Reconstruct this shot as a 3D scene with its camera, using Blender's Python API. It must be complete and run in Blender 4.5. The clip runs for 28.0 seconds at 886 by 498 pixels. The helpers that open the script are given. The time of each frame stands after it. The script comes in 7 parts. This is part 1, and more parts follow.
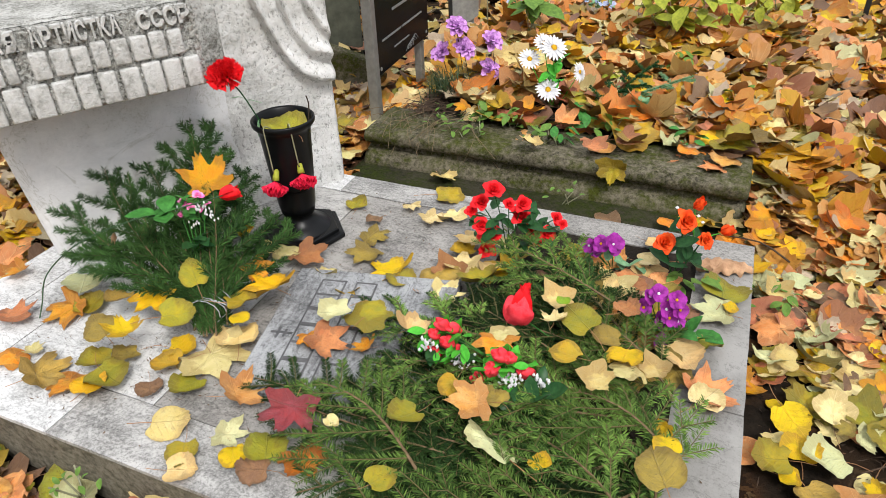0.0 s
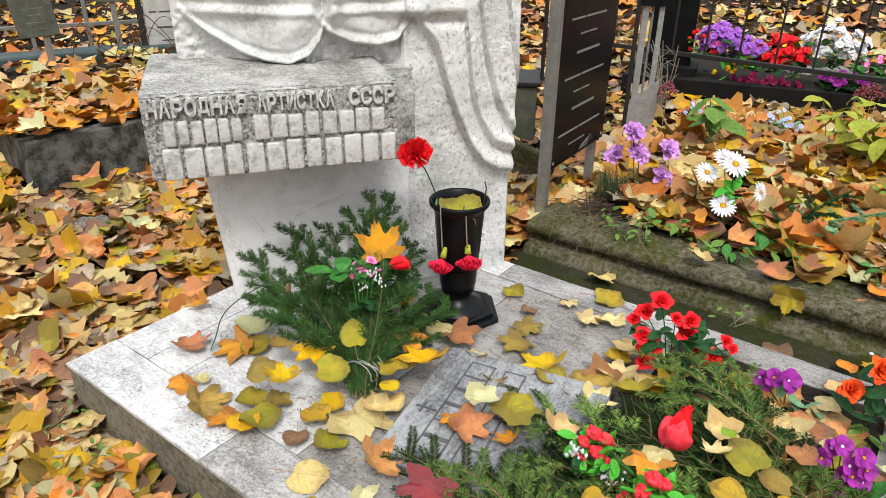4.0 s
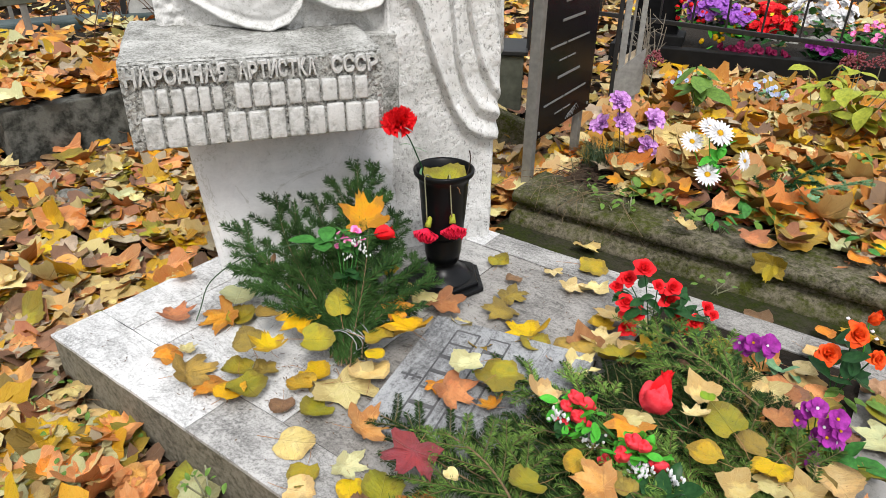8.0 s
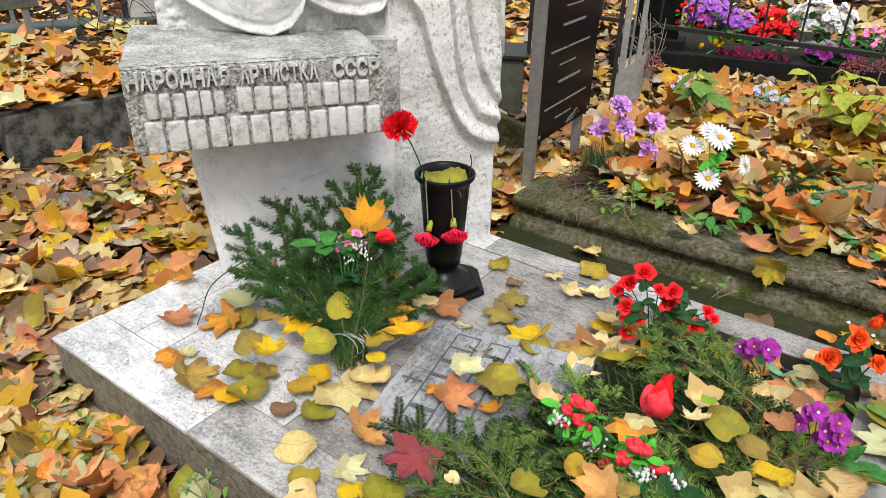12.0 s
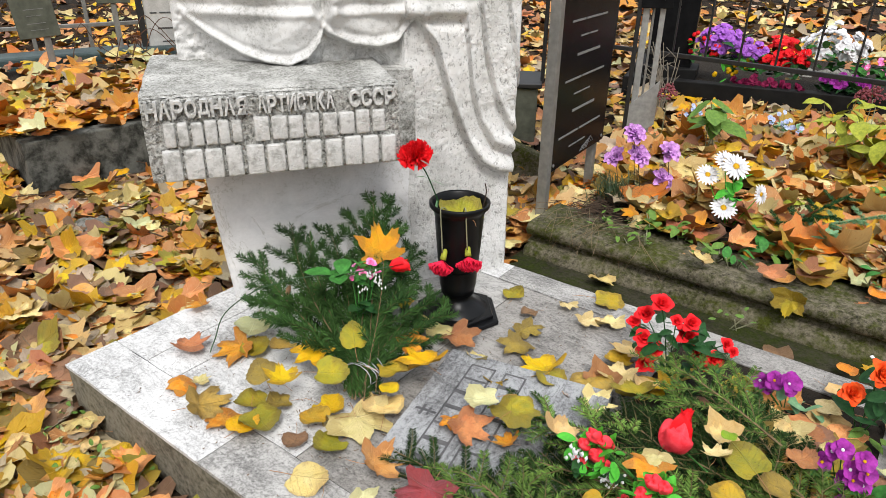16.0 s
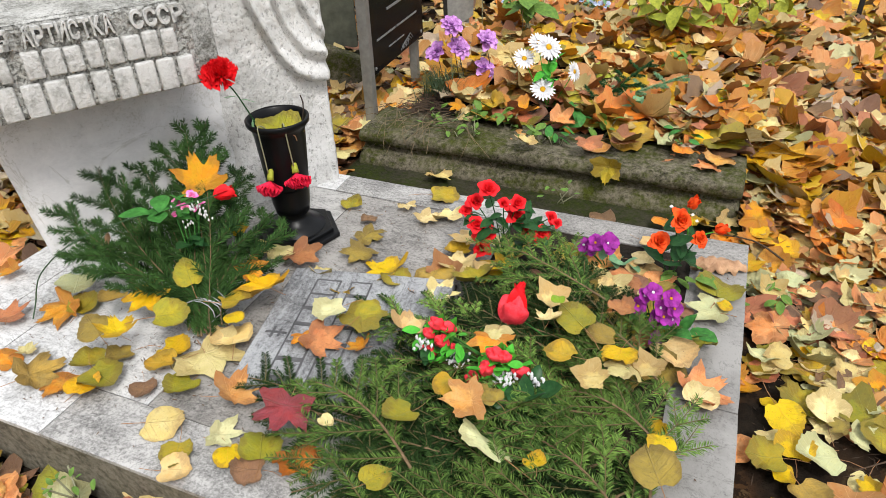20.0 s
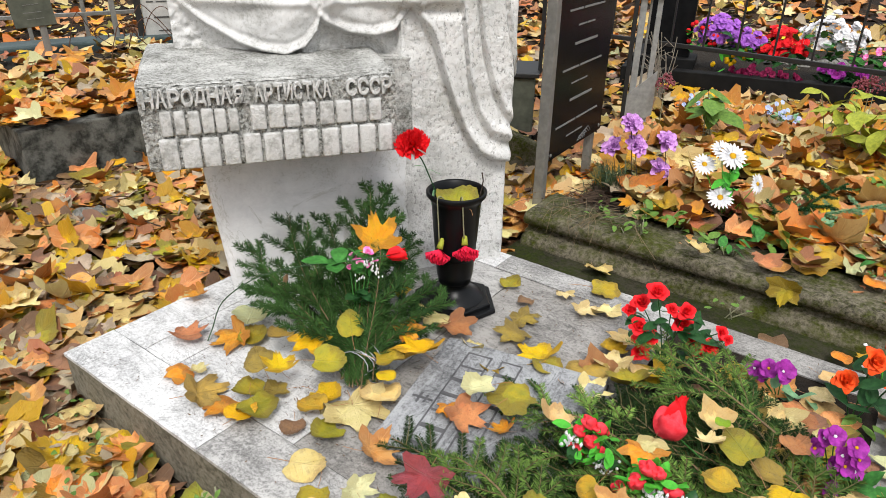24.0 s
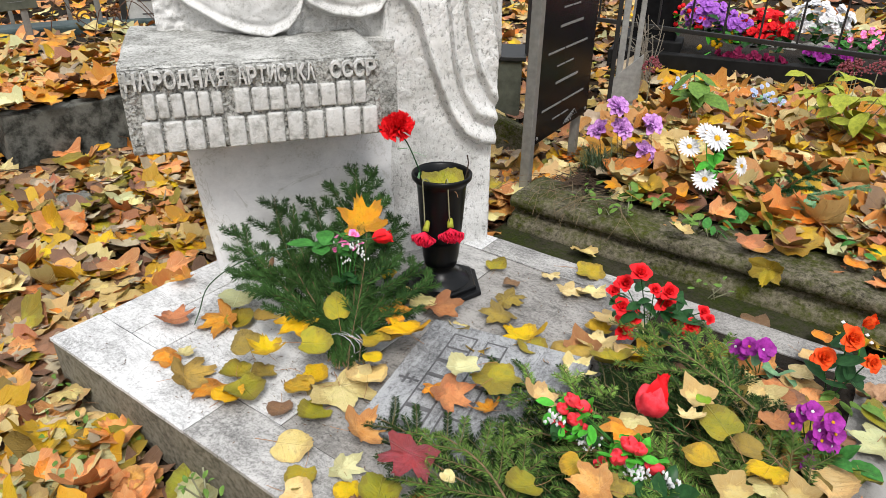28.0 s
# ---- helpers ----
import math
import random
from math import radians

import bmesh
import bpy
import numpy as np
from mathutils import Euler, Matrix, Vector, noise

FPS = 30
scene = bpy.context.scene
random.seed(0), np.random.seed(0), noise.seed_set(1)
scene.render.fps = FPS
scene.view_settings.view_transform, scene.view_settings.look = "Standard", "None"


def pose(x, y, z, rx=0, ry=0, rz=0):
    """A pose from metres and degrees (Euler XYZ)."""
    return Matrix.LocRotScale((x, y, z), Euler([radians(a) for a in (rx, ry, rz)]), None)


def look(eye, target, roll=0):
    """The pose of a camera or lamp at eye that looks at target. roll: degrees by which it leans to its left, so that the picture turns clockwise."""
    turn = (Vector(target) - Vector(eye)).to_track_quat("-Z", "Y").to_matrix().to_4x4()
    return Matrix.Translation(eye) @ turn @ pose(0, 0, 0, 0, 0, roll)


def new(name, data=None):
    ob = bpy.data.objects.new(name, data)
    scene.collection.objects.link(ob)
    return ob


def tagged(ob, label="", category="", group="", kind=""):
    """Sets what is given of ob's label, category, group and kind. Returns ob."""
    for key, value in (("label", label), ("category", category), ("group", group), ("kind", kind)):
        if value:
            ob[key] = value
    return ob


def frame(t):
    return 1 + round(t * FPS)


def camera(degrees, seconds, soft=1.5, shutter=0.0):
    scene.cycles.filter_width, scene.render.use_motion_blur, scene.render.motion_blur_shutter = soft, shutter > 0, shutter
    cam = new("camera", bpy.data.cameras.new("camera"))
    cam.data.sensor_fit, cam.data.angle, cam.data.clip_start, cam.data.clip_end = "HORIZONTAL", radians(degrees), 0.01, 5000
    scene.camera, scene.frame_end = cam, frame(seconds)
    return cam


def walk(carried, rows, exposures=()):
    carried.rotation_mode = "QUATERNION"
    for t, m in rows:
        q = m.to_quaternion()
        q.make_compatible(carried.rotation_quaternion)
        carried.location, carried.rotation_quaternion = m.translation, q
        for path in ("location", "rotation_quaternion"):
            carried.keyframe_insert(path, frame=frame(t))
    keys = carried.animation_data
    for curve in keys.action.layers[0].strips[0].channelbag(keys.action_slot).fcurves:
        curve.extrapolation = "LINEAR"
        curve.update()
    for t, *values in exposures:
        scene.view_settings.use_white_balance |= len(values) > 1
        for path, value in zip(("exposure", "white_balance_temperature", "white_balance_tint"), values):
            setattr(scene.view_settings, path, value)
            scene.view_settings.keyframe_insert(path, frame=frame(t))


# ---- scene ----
cam = camera(66.8, 28.0, 0.5)

PATH = [
    (0, (1.69, -0.523, 1.037), (1.02, 0.994, -0.08), -2.1),
    (0.5, (1.687, -0.525, 1.035), (0.998, 0.989, -0.076), -2.2),
    (1, (1.685, -0.525, 1.033), (0.982, 0.979, -0.081), -2.0),
    (1.5, (1.68, -0.531, 1.039), (0.931, 0.964, -0.059), -1.7),
    (2, (1.663, -0.544, 1.045), (0.814, 0.937, 0.003), -1.1),
    (2.5, (1.645, -0.545, 1.048), (0.669, 0.898, 0.065), -0.3),
    (3, (1.63, -0.545, 1.042), (0.578, 0.891, 0.129), 0.6),
    (3.5, (1.627, -0.55, 1.043), (0.552, 0.885, 0.158), 0.6),
    (5.5, (1.632, -0.556, 1.04), (0.584, 0.874, 0.115), 0.6),
    (6, (1.634, -0.555, 1.039), (0.592, 0.874, 0.105), 0.7),
    (6.5, (1.635, -0.554, 1.037), (0.598, 0.872, 0.093), 0.8),
    (7, (1.637, -0.553, 1.037), (0.609, 0.871, 0.079), 0.8),
    (7.5, (1.639, -0.553, 1.036), (0.617, 0.871, 0.072), 0.8),
    (8, (1.64, -0.553, 1.037), (0.618, 0.872, 0.075), 0.8),
    (8.5, (1.644, -0.556, 1.038), (0.621, 0.873, 0.084), 0.8),
    (9, (1.65, -0.558, 1.04), (0.631, 0.878, 0.091), 0.8),
    (9.5, (1.655, -0.557, 1.04), (0.639, 0.881, 0.092), 0.4),
    (10, (1.658, -0.555, 1.04), (0.638, 0.874, 0.083), 0.2),
    (10.5, (1.657, -0.557, 1.039), (0.639, 0.879, 0.089), 0.4),
    (11, (1.652, -0.557, 1.04), (0.634, 0.88, 0.092), 0.7),
    (11.5, (1.645, -0.557, 1.039), (0.623, 0.875, 0.087), 0.8),
    (13.5, (1.634, -0.553, 1.038), (0.595, 0.872, 0.095), 0.7),
    (14, (1.634, -0.555, 1.04), (0.59, 0.875, 0.111), 0.6),
    (14.5, (1.631, -0.555, 1.042), (0.579, 0.874, 0.12), 0.6),
    (15, (1.63, -0.555, 1.041), (0.567, 0.876, 0.134), 0.8),
    (15.5, (1.629, -0.554, 1.042), (0.557, 0.879, 0.148), 0.8),
    (16, (1.626, -0.551, 1.043), (0.552, 0.885, 0.157), 0.7),
    (16.5, (1.629, -0.545, 1.042), (0.578, 0.891, 0.129), 0.6),
    (17, (1.649, -0.548, 1.05), (0.693, 0.901, 0.056), -0.5),
    (17.5, (1.666, -0.53, 1.041), (0.842, 0.953, -0.018), -1.2),
    (18, (1.677, -0.53, 1.036), (0.959, 0.972, -0.073), -1.7),
    (18.5, (1.687, -0.528, 1.036), (0.995, 0.984, -0.075), -2.1),
    (19, (1.69, -0.526, 1.035), (1.015, 0.992, -0.079), -2.1),
    (19.5, (1.691, -0.523, 1.036), (1.041, 1.002, -0.084), -1.8),
    (20, (1.693, -0.523, 1.035), (1.034, 0.999, -0.082), -2.0),
    (20.5, (1.691, -0.526, 1.036), (1.01, 0.99, -0.077), -2.2),
    (21, (1.686, -0.528, 1.035), (0.991, 0.982, -0.077), -2.0),
    (21.5, (1.682, -0.527, 1.035), (0.942, 0.969, -0.067), -1.8),
    (22, (1.668, -0.525, 1.041), (0.804, 0.947, -0.002), -1.2),
    (22.5, (1.647, -0.545, 1.047), (0.662, 0.897, 0.07), -0.2),
    (24.5, (1.633, -0.556, 1.04), (0.57, 0.873, 0.131), 0.8),
    (25, (1.634, -0.558, 1.04), (0.581, 0.871, 0.119), 0.7),
    (25.5, (1.636, -0.557, 1.039), (0.591, 0.873, 0.109), 0.7),
    (26, (1.637, -0.555, 1.037), (0.598, 0.871, 0.094), 0.8),
    (26.5, (1.639, -0.554, 1.036), (0.609, 0.869, 0.08), 0.9),
    (27, (1.641, -0.553, 1.035), (0.618, 0.871, 0.073), 0.9),
    (27.5, (1.644, -0.555, 1.036), (0.618, 0.871, 0.079), 0.9),
    (28, (1.649, -0.558, 1.038), (0.624, 0.874, 0.09), 0.9),
]
walk(cam, [(t, look(eye, target, roll)) for t, eye, target, roll in PATH])

# ---- light ----
world = bpy.data.worlds.new("sky")
scene.world = world
world.use_nodes = True
wn = world.node_tree
sky = wn.nodes.new("ShaderNodeTexSky")
sky.sky_type = "NISHITA"
sky.sun_disc = False
sky.sun_elevation = radians(40)
sky.sun_rotation = radians(160)
sky.air_density, sky.dust_density = 1.0, 4.0
wbg = wn.nodes["Background"]
haze = wn.nodes.new("ShaderNodeMixRGB")
haze.inputs[0].default_value = 0.8
# an overcast sky, three times as bright overhead as at the horizon
way = wn.nodes.new("ShaderNodeTexCoord")
split = wn.nodes.new("ShaderNodeSeparateXYZ")
wn.links.new(way.outputs["Generated"], split.inputs[0])
grade = wn.nodes.new("ShaderNodeMapRange")
grade.inputs[1].default_value, grade.inputs[2].default_value, grade.inputs[3].default_value, grade.inputs[4].default_value = 0.0, 1.0, 2.6, 12.0
wn.links.new(split.outputs[2], grade.inputs[0])
cloud = wn.nodes.new("ShaderNodeMixRGB")
cloud.blend_type = "MULTIPLY"
cloud.inputs[0].default_value = 1.0
cloud.inputs[1].default_value = (0.98, 1.0, 1.03, 1)
wn.links.new(grade.outputs[0], cloud.inputs[2])
wn.links.new(cloud.outputs[0], haze.inputs[2])
wn.links.new(sky.outputs[0], haze.inputs[1])
wn.links.new(haze.outputs[0], wbg.inputs[0])
wbg.inputs[1].default_value = 0.150
sun = new("sun", bpy.data.lights.new("sun", "SUN"))
sun.data.energy, sun.data.angle, sun.data.color = 2.5, radians(16), (1.0, 0.97, 0.93)
sun.matrix_world = look((3.0, -1.7, 4.6), (0.6, 0.6, 0))


# ---- mesh helpers ----
def link(name, data, parent=None, label="", m=None):
    ob = new(name, data)
    if parent is not None:
        ob.parent = parent
    if m is not None:
        ob.matrix_basis = m
    if label:
        ob["label"] = label
    return ob


def mesh_of(name, bm, material, smooth=False):
    me = bpy.data.meshes.new(name)
    bm.normal_update()
    bm.to_mesh(me)
    bm.free()
    if material is not None:
        me.materials.append(material)
    if smooth:
        me.shade_smooth()
    return me


def part(name, bm, material, parent, label="", m=None, smooth=False):
    return link(name, mesh_of(name, bm, material, smooth), parent, label, m)


def thing(name, label, category, m=None, group="", kind=""):
    ob = new(name)
    ob.empty_display_size = 0.05
    if m is not None:
        ob.matrix_basis = m
    return tagged(ob, label, category, group, kind)


def box(x0, x1, y0, y1, z0, z1, bevel=0.0, segs=1, bm=None):
    bm = bm or bmesh.new()
    vs = [bm.verts.new((x, y, z)) for z in (z0, z1) for y in (y0, y1) for x in (x0, x1)]
    fs = [bm.faces.new([vs[i] for i in f]) for f in
          ((0, 2, 3, 1), (4, 5, 7, 6), (0, 1, 5, 4), (2, 6, 7, 3), (0, 4, 6, 2), (1, 3, 7, 5))]
    if bevel:
        es = {e for f in fs for e in f.edges}
        bmesh.ops.bevel(bm, geom=list(es), offset=bevel, segments=segs, affect="EDGES", profile=0.5)
    return bm


def lathe(profile, seg=24, bm=None, cap=True, m=None):
    """Turns (radius, height) pairs round z."""
    bm = bm or bmesh.new()
    m = m or Matrix()
    rings = []
    for r, z in profile:
        rings.append([bm.verts.new(m @ Vector((r * math.cos(2 * math.pi * i / seg), r * math.sin(2 * math.pi * i / seg), z))) for i in range(seg)])
    for a, b in zip(rings, rings[1:]):
        for i in range(seg):
            bm.faces.new((a[i], a[(i + 1) % seg], b[(i + 1) % seg], b[i]))
    if cap:
        bm.faces.new(rings[0][::-1])
        bm.faces.new(rings[-1])
    return bm


def tube(points, radii, seg=6, bm=None):
    """A round stick along points."""
    bm = bm or bmesh.new()
    pts = [Vector(p) for p in points]
    rings = []
    for i, p in enumerate(pts):
        d = (pts[min(i + 1, len(pts) - 1)] - pts[max(i - 1, 0)]).normalized()
        a = d.orthogonal().normalized() if i == 0 else (last - d * last.dot(d)).normalized()
        last = a
        b = d.cross(a)
        r = radii[i] if isinstance(radii, (list, tuple)) else radii
        rings.append([bm.verts.new(p + r * (math.cos(2 * math.pi * k / seg) * a + math.sin(2 * math.pi * k / seg) * b)) for k in range(seg)])
    for a, b in zip(rings, rings[1:]):
        for k in range(seg):
            bm.faces.new((a[k], a[(k + 1) % seg], b[(k + 1) % seg], b[k]))
    bm.faces.new(rings[0][::-1])
    bm.faces.new(rings[-1])
    return bm


def curve_points(points, n):
    """n points on a smooth line through the given ones."""
    pts = [Vector(p) for p in points]
    out = []
    for i in range(n):
        s = i / (n - 1) * (len(pts) - 1)
        k = min(int(s), len(pts) - 2)
        f = s - k
        p0, p1, p2, p3 = pts[max(k - 1, 0)], pts[k], pts[k + 1], pts[min(k + 2, len(pts) - 1)]
        out.append(0.5 * (2 * p1 + (p2 - p0) * f + (2 * p0 - 5 * p1 + 4 * p2 - p3) * f * f + (3 * p1 - p0 - 3 * p2 + p3) * f ** 3))
    return out


# ---- materials ----
def material(name, roughness=0.7, metallic=0.0, specular=0.5):
    m = bpy.data.materials.new(name)
    m.use_nodes = True
    b = m.node_tree.nodes["Principled BSDF"]
    b.inputs["Roughness"].default_value = roughness
    b.inputs["Metallic"].default_value = metallic
    b.inputs["Specular IOR Level"].default_value = specular
    return m, m.node_tree, b


def node(nt, kind, **inputs):
    n = nt.nodes.new(kind)
    for k, v in inputs.items():
        n.inputs[k.replace("_", " ")].default_value = v
    return n


def ramp(nt, source, stops):
    r = nt.nodes.new("ShaderNodeValToRGB")
    e = r.color_ramp.elements
    while len(e) < len(stops):
        e.new(0.5)
    for el, (p, c) in zip(e, stops):
        el.position, el.color = p, (*c, 1) if len(c) == 3 else c
    nt.links.new(source, r.inputs[0])
    return r.outputs[0]


def mix(nt, fac, a, b, mode="MIX"):
    n = nt.nodes.new("ShaderNodeMixRGB")
    n.blend_type = mode
    for i, v in ((0, fac), (1, a), (2, b)):
        if isinstance(v, (float, int)):
            n.inputs[i].default_value = v
        elif isinstance(v, tuple):
            n.inputs[i].default_value = (*v, 1)
        else:
            nt.links.new(v, n.inputs[i])
    return n.outputs[0]


def noise_of(nt, scale, detail=6.0, rough=0.6, coord="Object", stretch=None, distortion=0.0):
    tc = nt.nodes.new("ShaderNodeTexCoord")
    n = node(nt, "ShaderNodeTexNoise", Scale=scale, Detail=detail, Roughness=rough, Distortion=distortion)
    src = tc.outputs[coord]
    if stretch:
        mp = nt.nodes.new("ShaderNodeMapping")
        mp.inputs["Scale"].default_value = stretch
        nt.links.new(src, mp.inputs[0])
        src = mp.outputs[0]
    nt.links.new(src, n.inputs["Vector"])
    return n.outputs["Fac"]


def bump(nt, b, height, strength=0.3, distance=0.01):
    n = nt.nodes.new("ShaderNodeBump")
    n.inputs["Strength"].default_value, n.inputs["Distance"].default_value = strength, distance
    nt.links.new(height, n.inputs["Height"])
    nt.links.new(n.outputs[0], b.inputs["Normal"])


def stony(name, light, dark, scale=6.0, lo=0.38, hi=0.62, rough=0.75, speck=0.25, bumpy=0.25, coord="Object", fine=90.0, relief=0.004, stretch=None):
    """Weathered stone: two tones in broad stains, fine specks and relief."""
    m, nt, b = material(name, rough, 0.0, 0.25)
    broad = ramp(nt, noise_of(nt, scale, 8, 0.65, coord, stretch), [(lo, dark), (hi, light)])
    grain = noise_of(nt, fine, 4, 0.7, coord)
    col = mix(nt, speck, broad, ramp(nt, grain, [(0.3, dark), (0.7, light)]), "MIX")
    nt.links.new(col, b.inputs["Base Color"])
    bump(nt, b, grain, bumpy, relief)
    return m


def marble(name, light, mid, dark, stain=0.5, rough=0.55, specks=0.55, relief=0.3, grain=(1.0, 3.2, 1.6)):
    """Weathered marble: grey clouds, ragged grime in streaks, hairline cracks and fine specks."""
    m, nt, b = material(name, rough, 0.0, 0.3)
    patch = noise_of(nt, 4.5, 7, 0.62)
    grit = noise_of(nt, 130.0, 8, 0.80)
    streak = noise_of(nt, 7.0, 12, 0.78, "Object", grain, 0.6)
    cloud = ramp(nt, mix(nt, 0.5, patch, streak), [(0.38, mid), (0.58, light)])
    # grime gathers in patches that break up into grit
    mottle = mix(nt, 0.50, mix(nt, 0.50, patch, streak), grit)
    mask = ramp(nt, mottle, [(stain - 0.085, (0.95, 0.95, 0.95)), (stain - 0.02, (0.45, 0.45, 0.45)), (stain + 0.035, (0, 0, 0))])
    col = mix(nt, mask, cloud, dark)
    ragged = noise_of(nt, 16.0, 12, 0.82)
    col = mix(nt, ramp(nt, ragged, [(stain - 0.19, (0.9, 0.9, 0.9)), (stain - 0.13, (0, 0, 0))]), col, dark)
    # veins and hairline cracks
    vein = noise_of(nt, 3.2, 9, 0.68, "Object", (1.0, 2.2, 1.0), 1.2)
    col = mix(nt, ramp(nt, vein, [(0.492, (0, 0, 0)), (0.500, (0.6, 0.6, 0.6)), (0.508, (0, 0, 0))]), col, dark)
    speck = noise_of(nt, 190.0, 3, 0.7)
    col = mix(nt, ramp(nt, speck, [(0.33, (specks, specks, specks)), (0.42, (0, 0, 0))]), col, dark)
    nt.links.new(col, b.inputs["Base Color"])
    bump(nt, b, mix(nt, 0.5, ragged, speck), relief, 0.003 if relief < 0.5 else 0.012)
    return m


MARBLE = marble("worn_white_marble", (0.72, 0.72, 0.72), (0.54, 0.54, 0.54), (0.15, 0.15, 0.145), 0.472)
MARBLE_GREY = marble("weathered_grey_marble", (0.50, 0.49, 0.475), (0.32, 0.312, 0.30), (0.085, 0.085, 0.082), 0.497)



def mossy(name, stone, low, moss, amount):
    """Old stone under moss and grime."""
    m, nt, b = material(name, 0.95, 0.0, 0.12)
    broad = noise_of(nt, 5.0, 9, 0.68)
    grit = noise_of(nt, 70.0, 7, 0.75)
    col = ramp(nt, mix(nt, 0.6, broad, grit), [(0.40, low), (0.56, stone)])
    growth = mix(nt, 0.45, noise_of(nt, 3.4, 8, 0.7, "Object", (1.0, 1.0, 1.8)), noise_of(nt, 40.0, 5, 0.7))
    fluff = ramp(nt, noise_of(nt, 120.0, 3, 0.7), [(0.3, tuple(0.35 * c for c in moss)), (0.7, moss)])
    col = mix(nt, ramp(nt, growth, [(amount - 0.07, (0.95, 0.95, 0.95)), (amount + 0.06, (0, 0, 0))]), col, fluff)
    nt.links.new(col, b.inputs["Base Color"])
    bump(nt, b, mix(nt, 0.5, grit, growth), 0.9, 0.012)
    return m


CURB = mossy("mossy_old_stone", (0.185, 0.165, 0.118), (0.022, 0.020, 0.013), (0.075, 0.090, 0.010), 0.486)
TRENCH_MOSS = mossy("dark_trench_moss", (0.050, 0.046, 0.030), (0.010, 0.010, 0.006), (0.040, 0.055, 0.008), 0.49)
CONCRETE = mossy("mossy_slab_side", (0.245, 0.225, 0.175), (0.095, 0.086, 0.062), (0.075, 0.075, 0.035), 0.405)
EARTH = stony("damp_earth", (0.035, 0.025, 0.017), (0.010, 0.008, 0.005), 9.0, 0.3, 0.7, 0.95, 0.4, 0.8, relief=0.02)
CONCRETE_DARK = stony("dark_mossy_concrete", (0.15, 0.15, 0.132), (0.010, 0.011, 0.008), 9.0, 0.43, 0.57, 0.9, 0.3, 0.6, fine=60.0, relief=0.010)
STELE = marble("white_carved_marble", (0.84, 0.84, 0.845), (0.62, 0.625, 0.635), (0.36, 0.355, 0.30), 0.42, 0.5, 0.10, 0.12)
CARVED = marble("grimy_carved_marble", (0.74, 0.74, 0.73), (0.52, 0.52, 0.51), (0.22, 0.22, 0.19), 0.455, 0.7, 0.3, 0.4)
CHISELED = stony("rough_chiselled_marble", (0.72, 0.72, 0.69), (0.08, 0.08, 0.066), 75.0, 0.38, 0.53, 0.8, 0.5, 1.0, fine=150.0, relief=0.014)
MARBLE_DARK = marble("dark_stained_marble", (0.37, 0.355, 0.335), (0.225, 0.212, 0.198), (0.060, 0.059, 0.056), 0.490)
MARBLE_EDGE = marble("smooth_grey_edge_marble", (0.31, 0.30, 0.285), (0.185, 0.178, 0.168), (0.085, 0.083, 0.078), 0.455, 0.5, 0.25, 0.2, (1.0, 1.0, 1.6))
STELE_DIRTY = marble("grey_stained_marble", (0.60, 0.60, 0.58), (0.36, 0.36, 0.34), (0.085, 0.085, 0.07), 0.49, 0.75, 0.8, 0.6, (1.6, 1.6, 1.6))
LETTER_WORN = stony("worn_letter_marble", (0.70, 0.70, 0.69), (0.33, 0.33, 0.31), 38.0, 0.36, 0.52, 0.7, 0.35, 0.9, fine=120.0, relief=0.006)


def tooled(name):
    """Marble dressed with short chisel strokes."""
    m, nt, b = material(name, 0.7)
    broad = ramp(nt, noise_of(nt, 4.0, 9, 0.7), [(0.36, (0.50, 0.50, 0.48)), (0.56, (0.80, 0.80, 0.79))])
    stroke = noise_of(nt, 75.0, 4, 0.65, "Object", (1.0, 1.0, 0.7))
    pits = noise_of(nt, 190.0, 3, 0.7)
    dents = mix(nt, 0.4, stroke, pits)
    nt.links.new(mix(nt, ramp(nt, dents, [(0.37, (0.9, 0.9, 0.9)), (0.48, (0, 0, 0))]), broad, (0.27, 0.27, 0.255)), b.inputs["Base Color"])
    bump(nt, b, dents, 1.0, 0.010)
    return m


PILLAR = tooled("tooled_marble")


def plain(name, colour, rough=0.5, metallic=0.0, spread=0.25, scale=40.0, bumpy=0.1, specular=0.5):
    """A painted, plastic or metal surface with slight dirt and unevenness."""
    m, nt, b = material(name, rough, metallic, specular)
    dark = tuple(c * (1 - spread) for c in colour)
    n = noise_of(nt, scale, 5, 0.6)
    nt.links.new(ramp(nt, n, [(0.3, dark), (0.7, colour)]), b.inputs["Base Color"])
    if bumpy:
        bump(nt, b, n, bumpy, 0.002)
    return m


PLASTIC = plain("black_plastic", (0.006, 0.0065, 0.0075), 0.32, 0, 0.4, 25, 0.05, 0.20)
WATER = plain("dark_water", (0.02, 0.02, 0.012), 0.05, 0, 0.2, 10, 0.0)

# ---- ground ----
GZ = -0.17


def ground_height(x, y):
    h = GZ + 0.02 * noise.noise(Vector((x * 0.9, y * 0.9, 0.3))) + 0.008 * noise.noise(Vector((x * 3.1, y * 3.1, 1.7)))
    far = max(0.0, math.hypot(x - 1, y - 1) - 8)
    return h + 0.0006 * far * far if far < 60 else h + 2.2




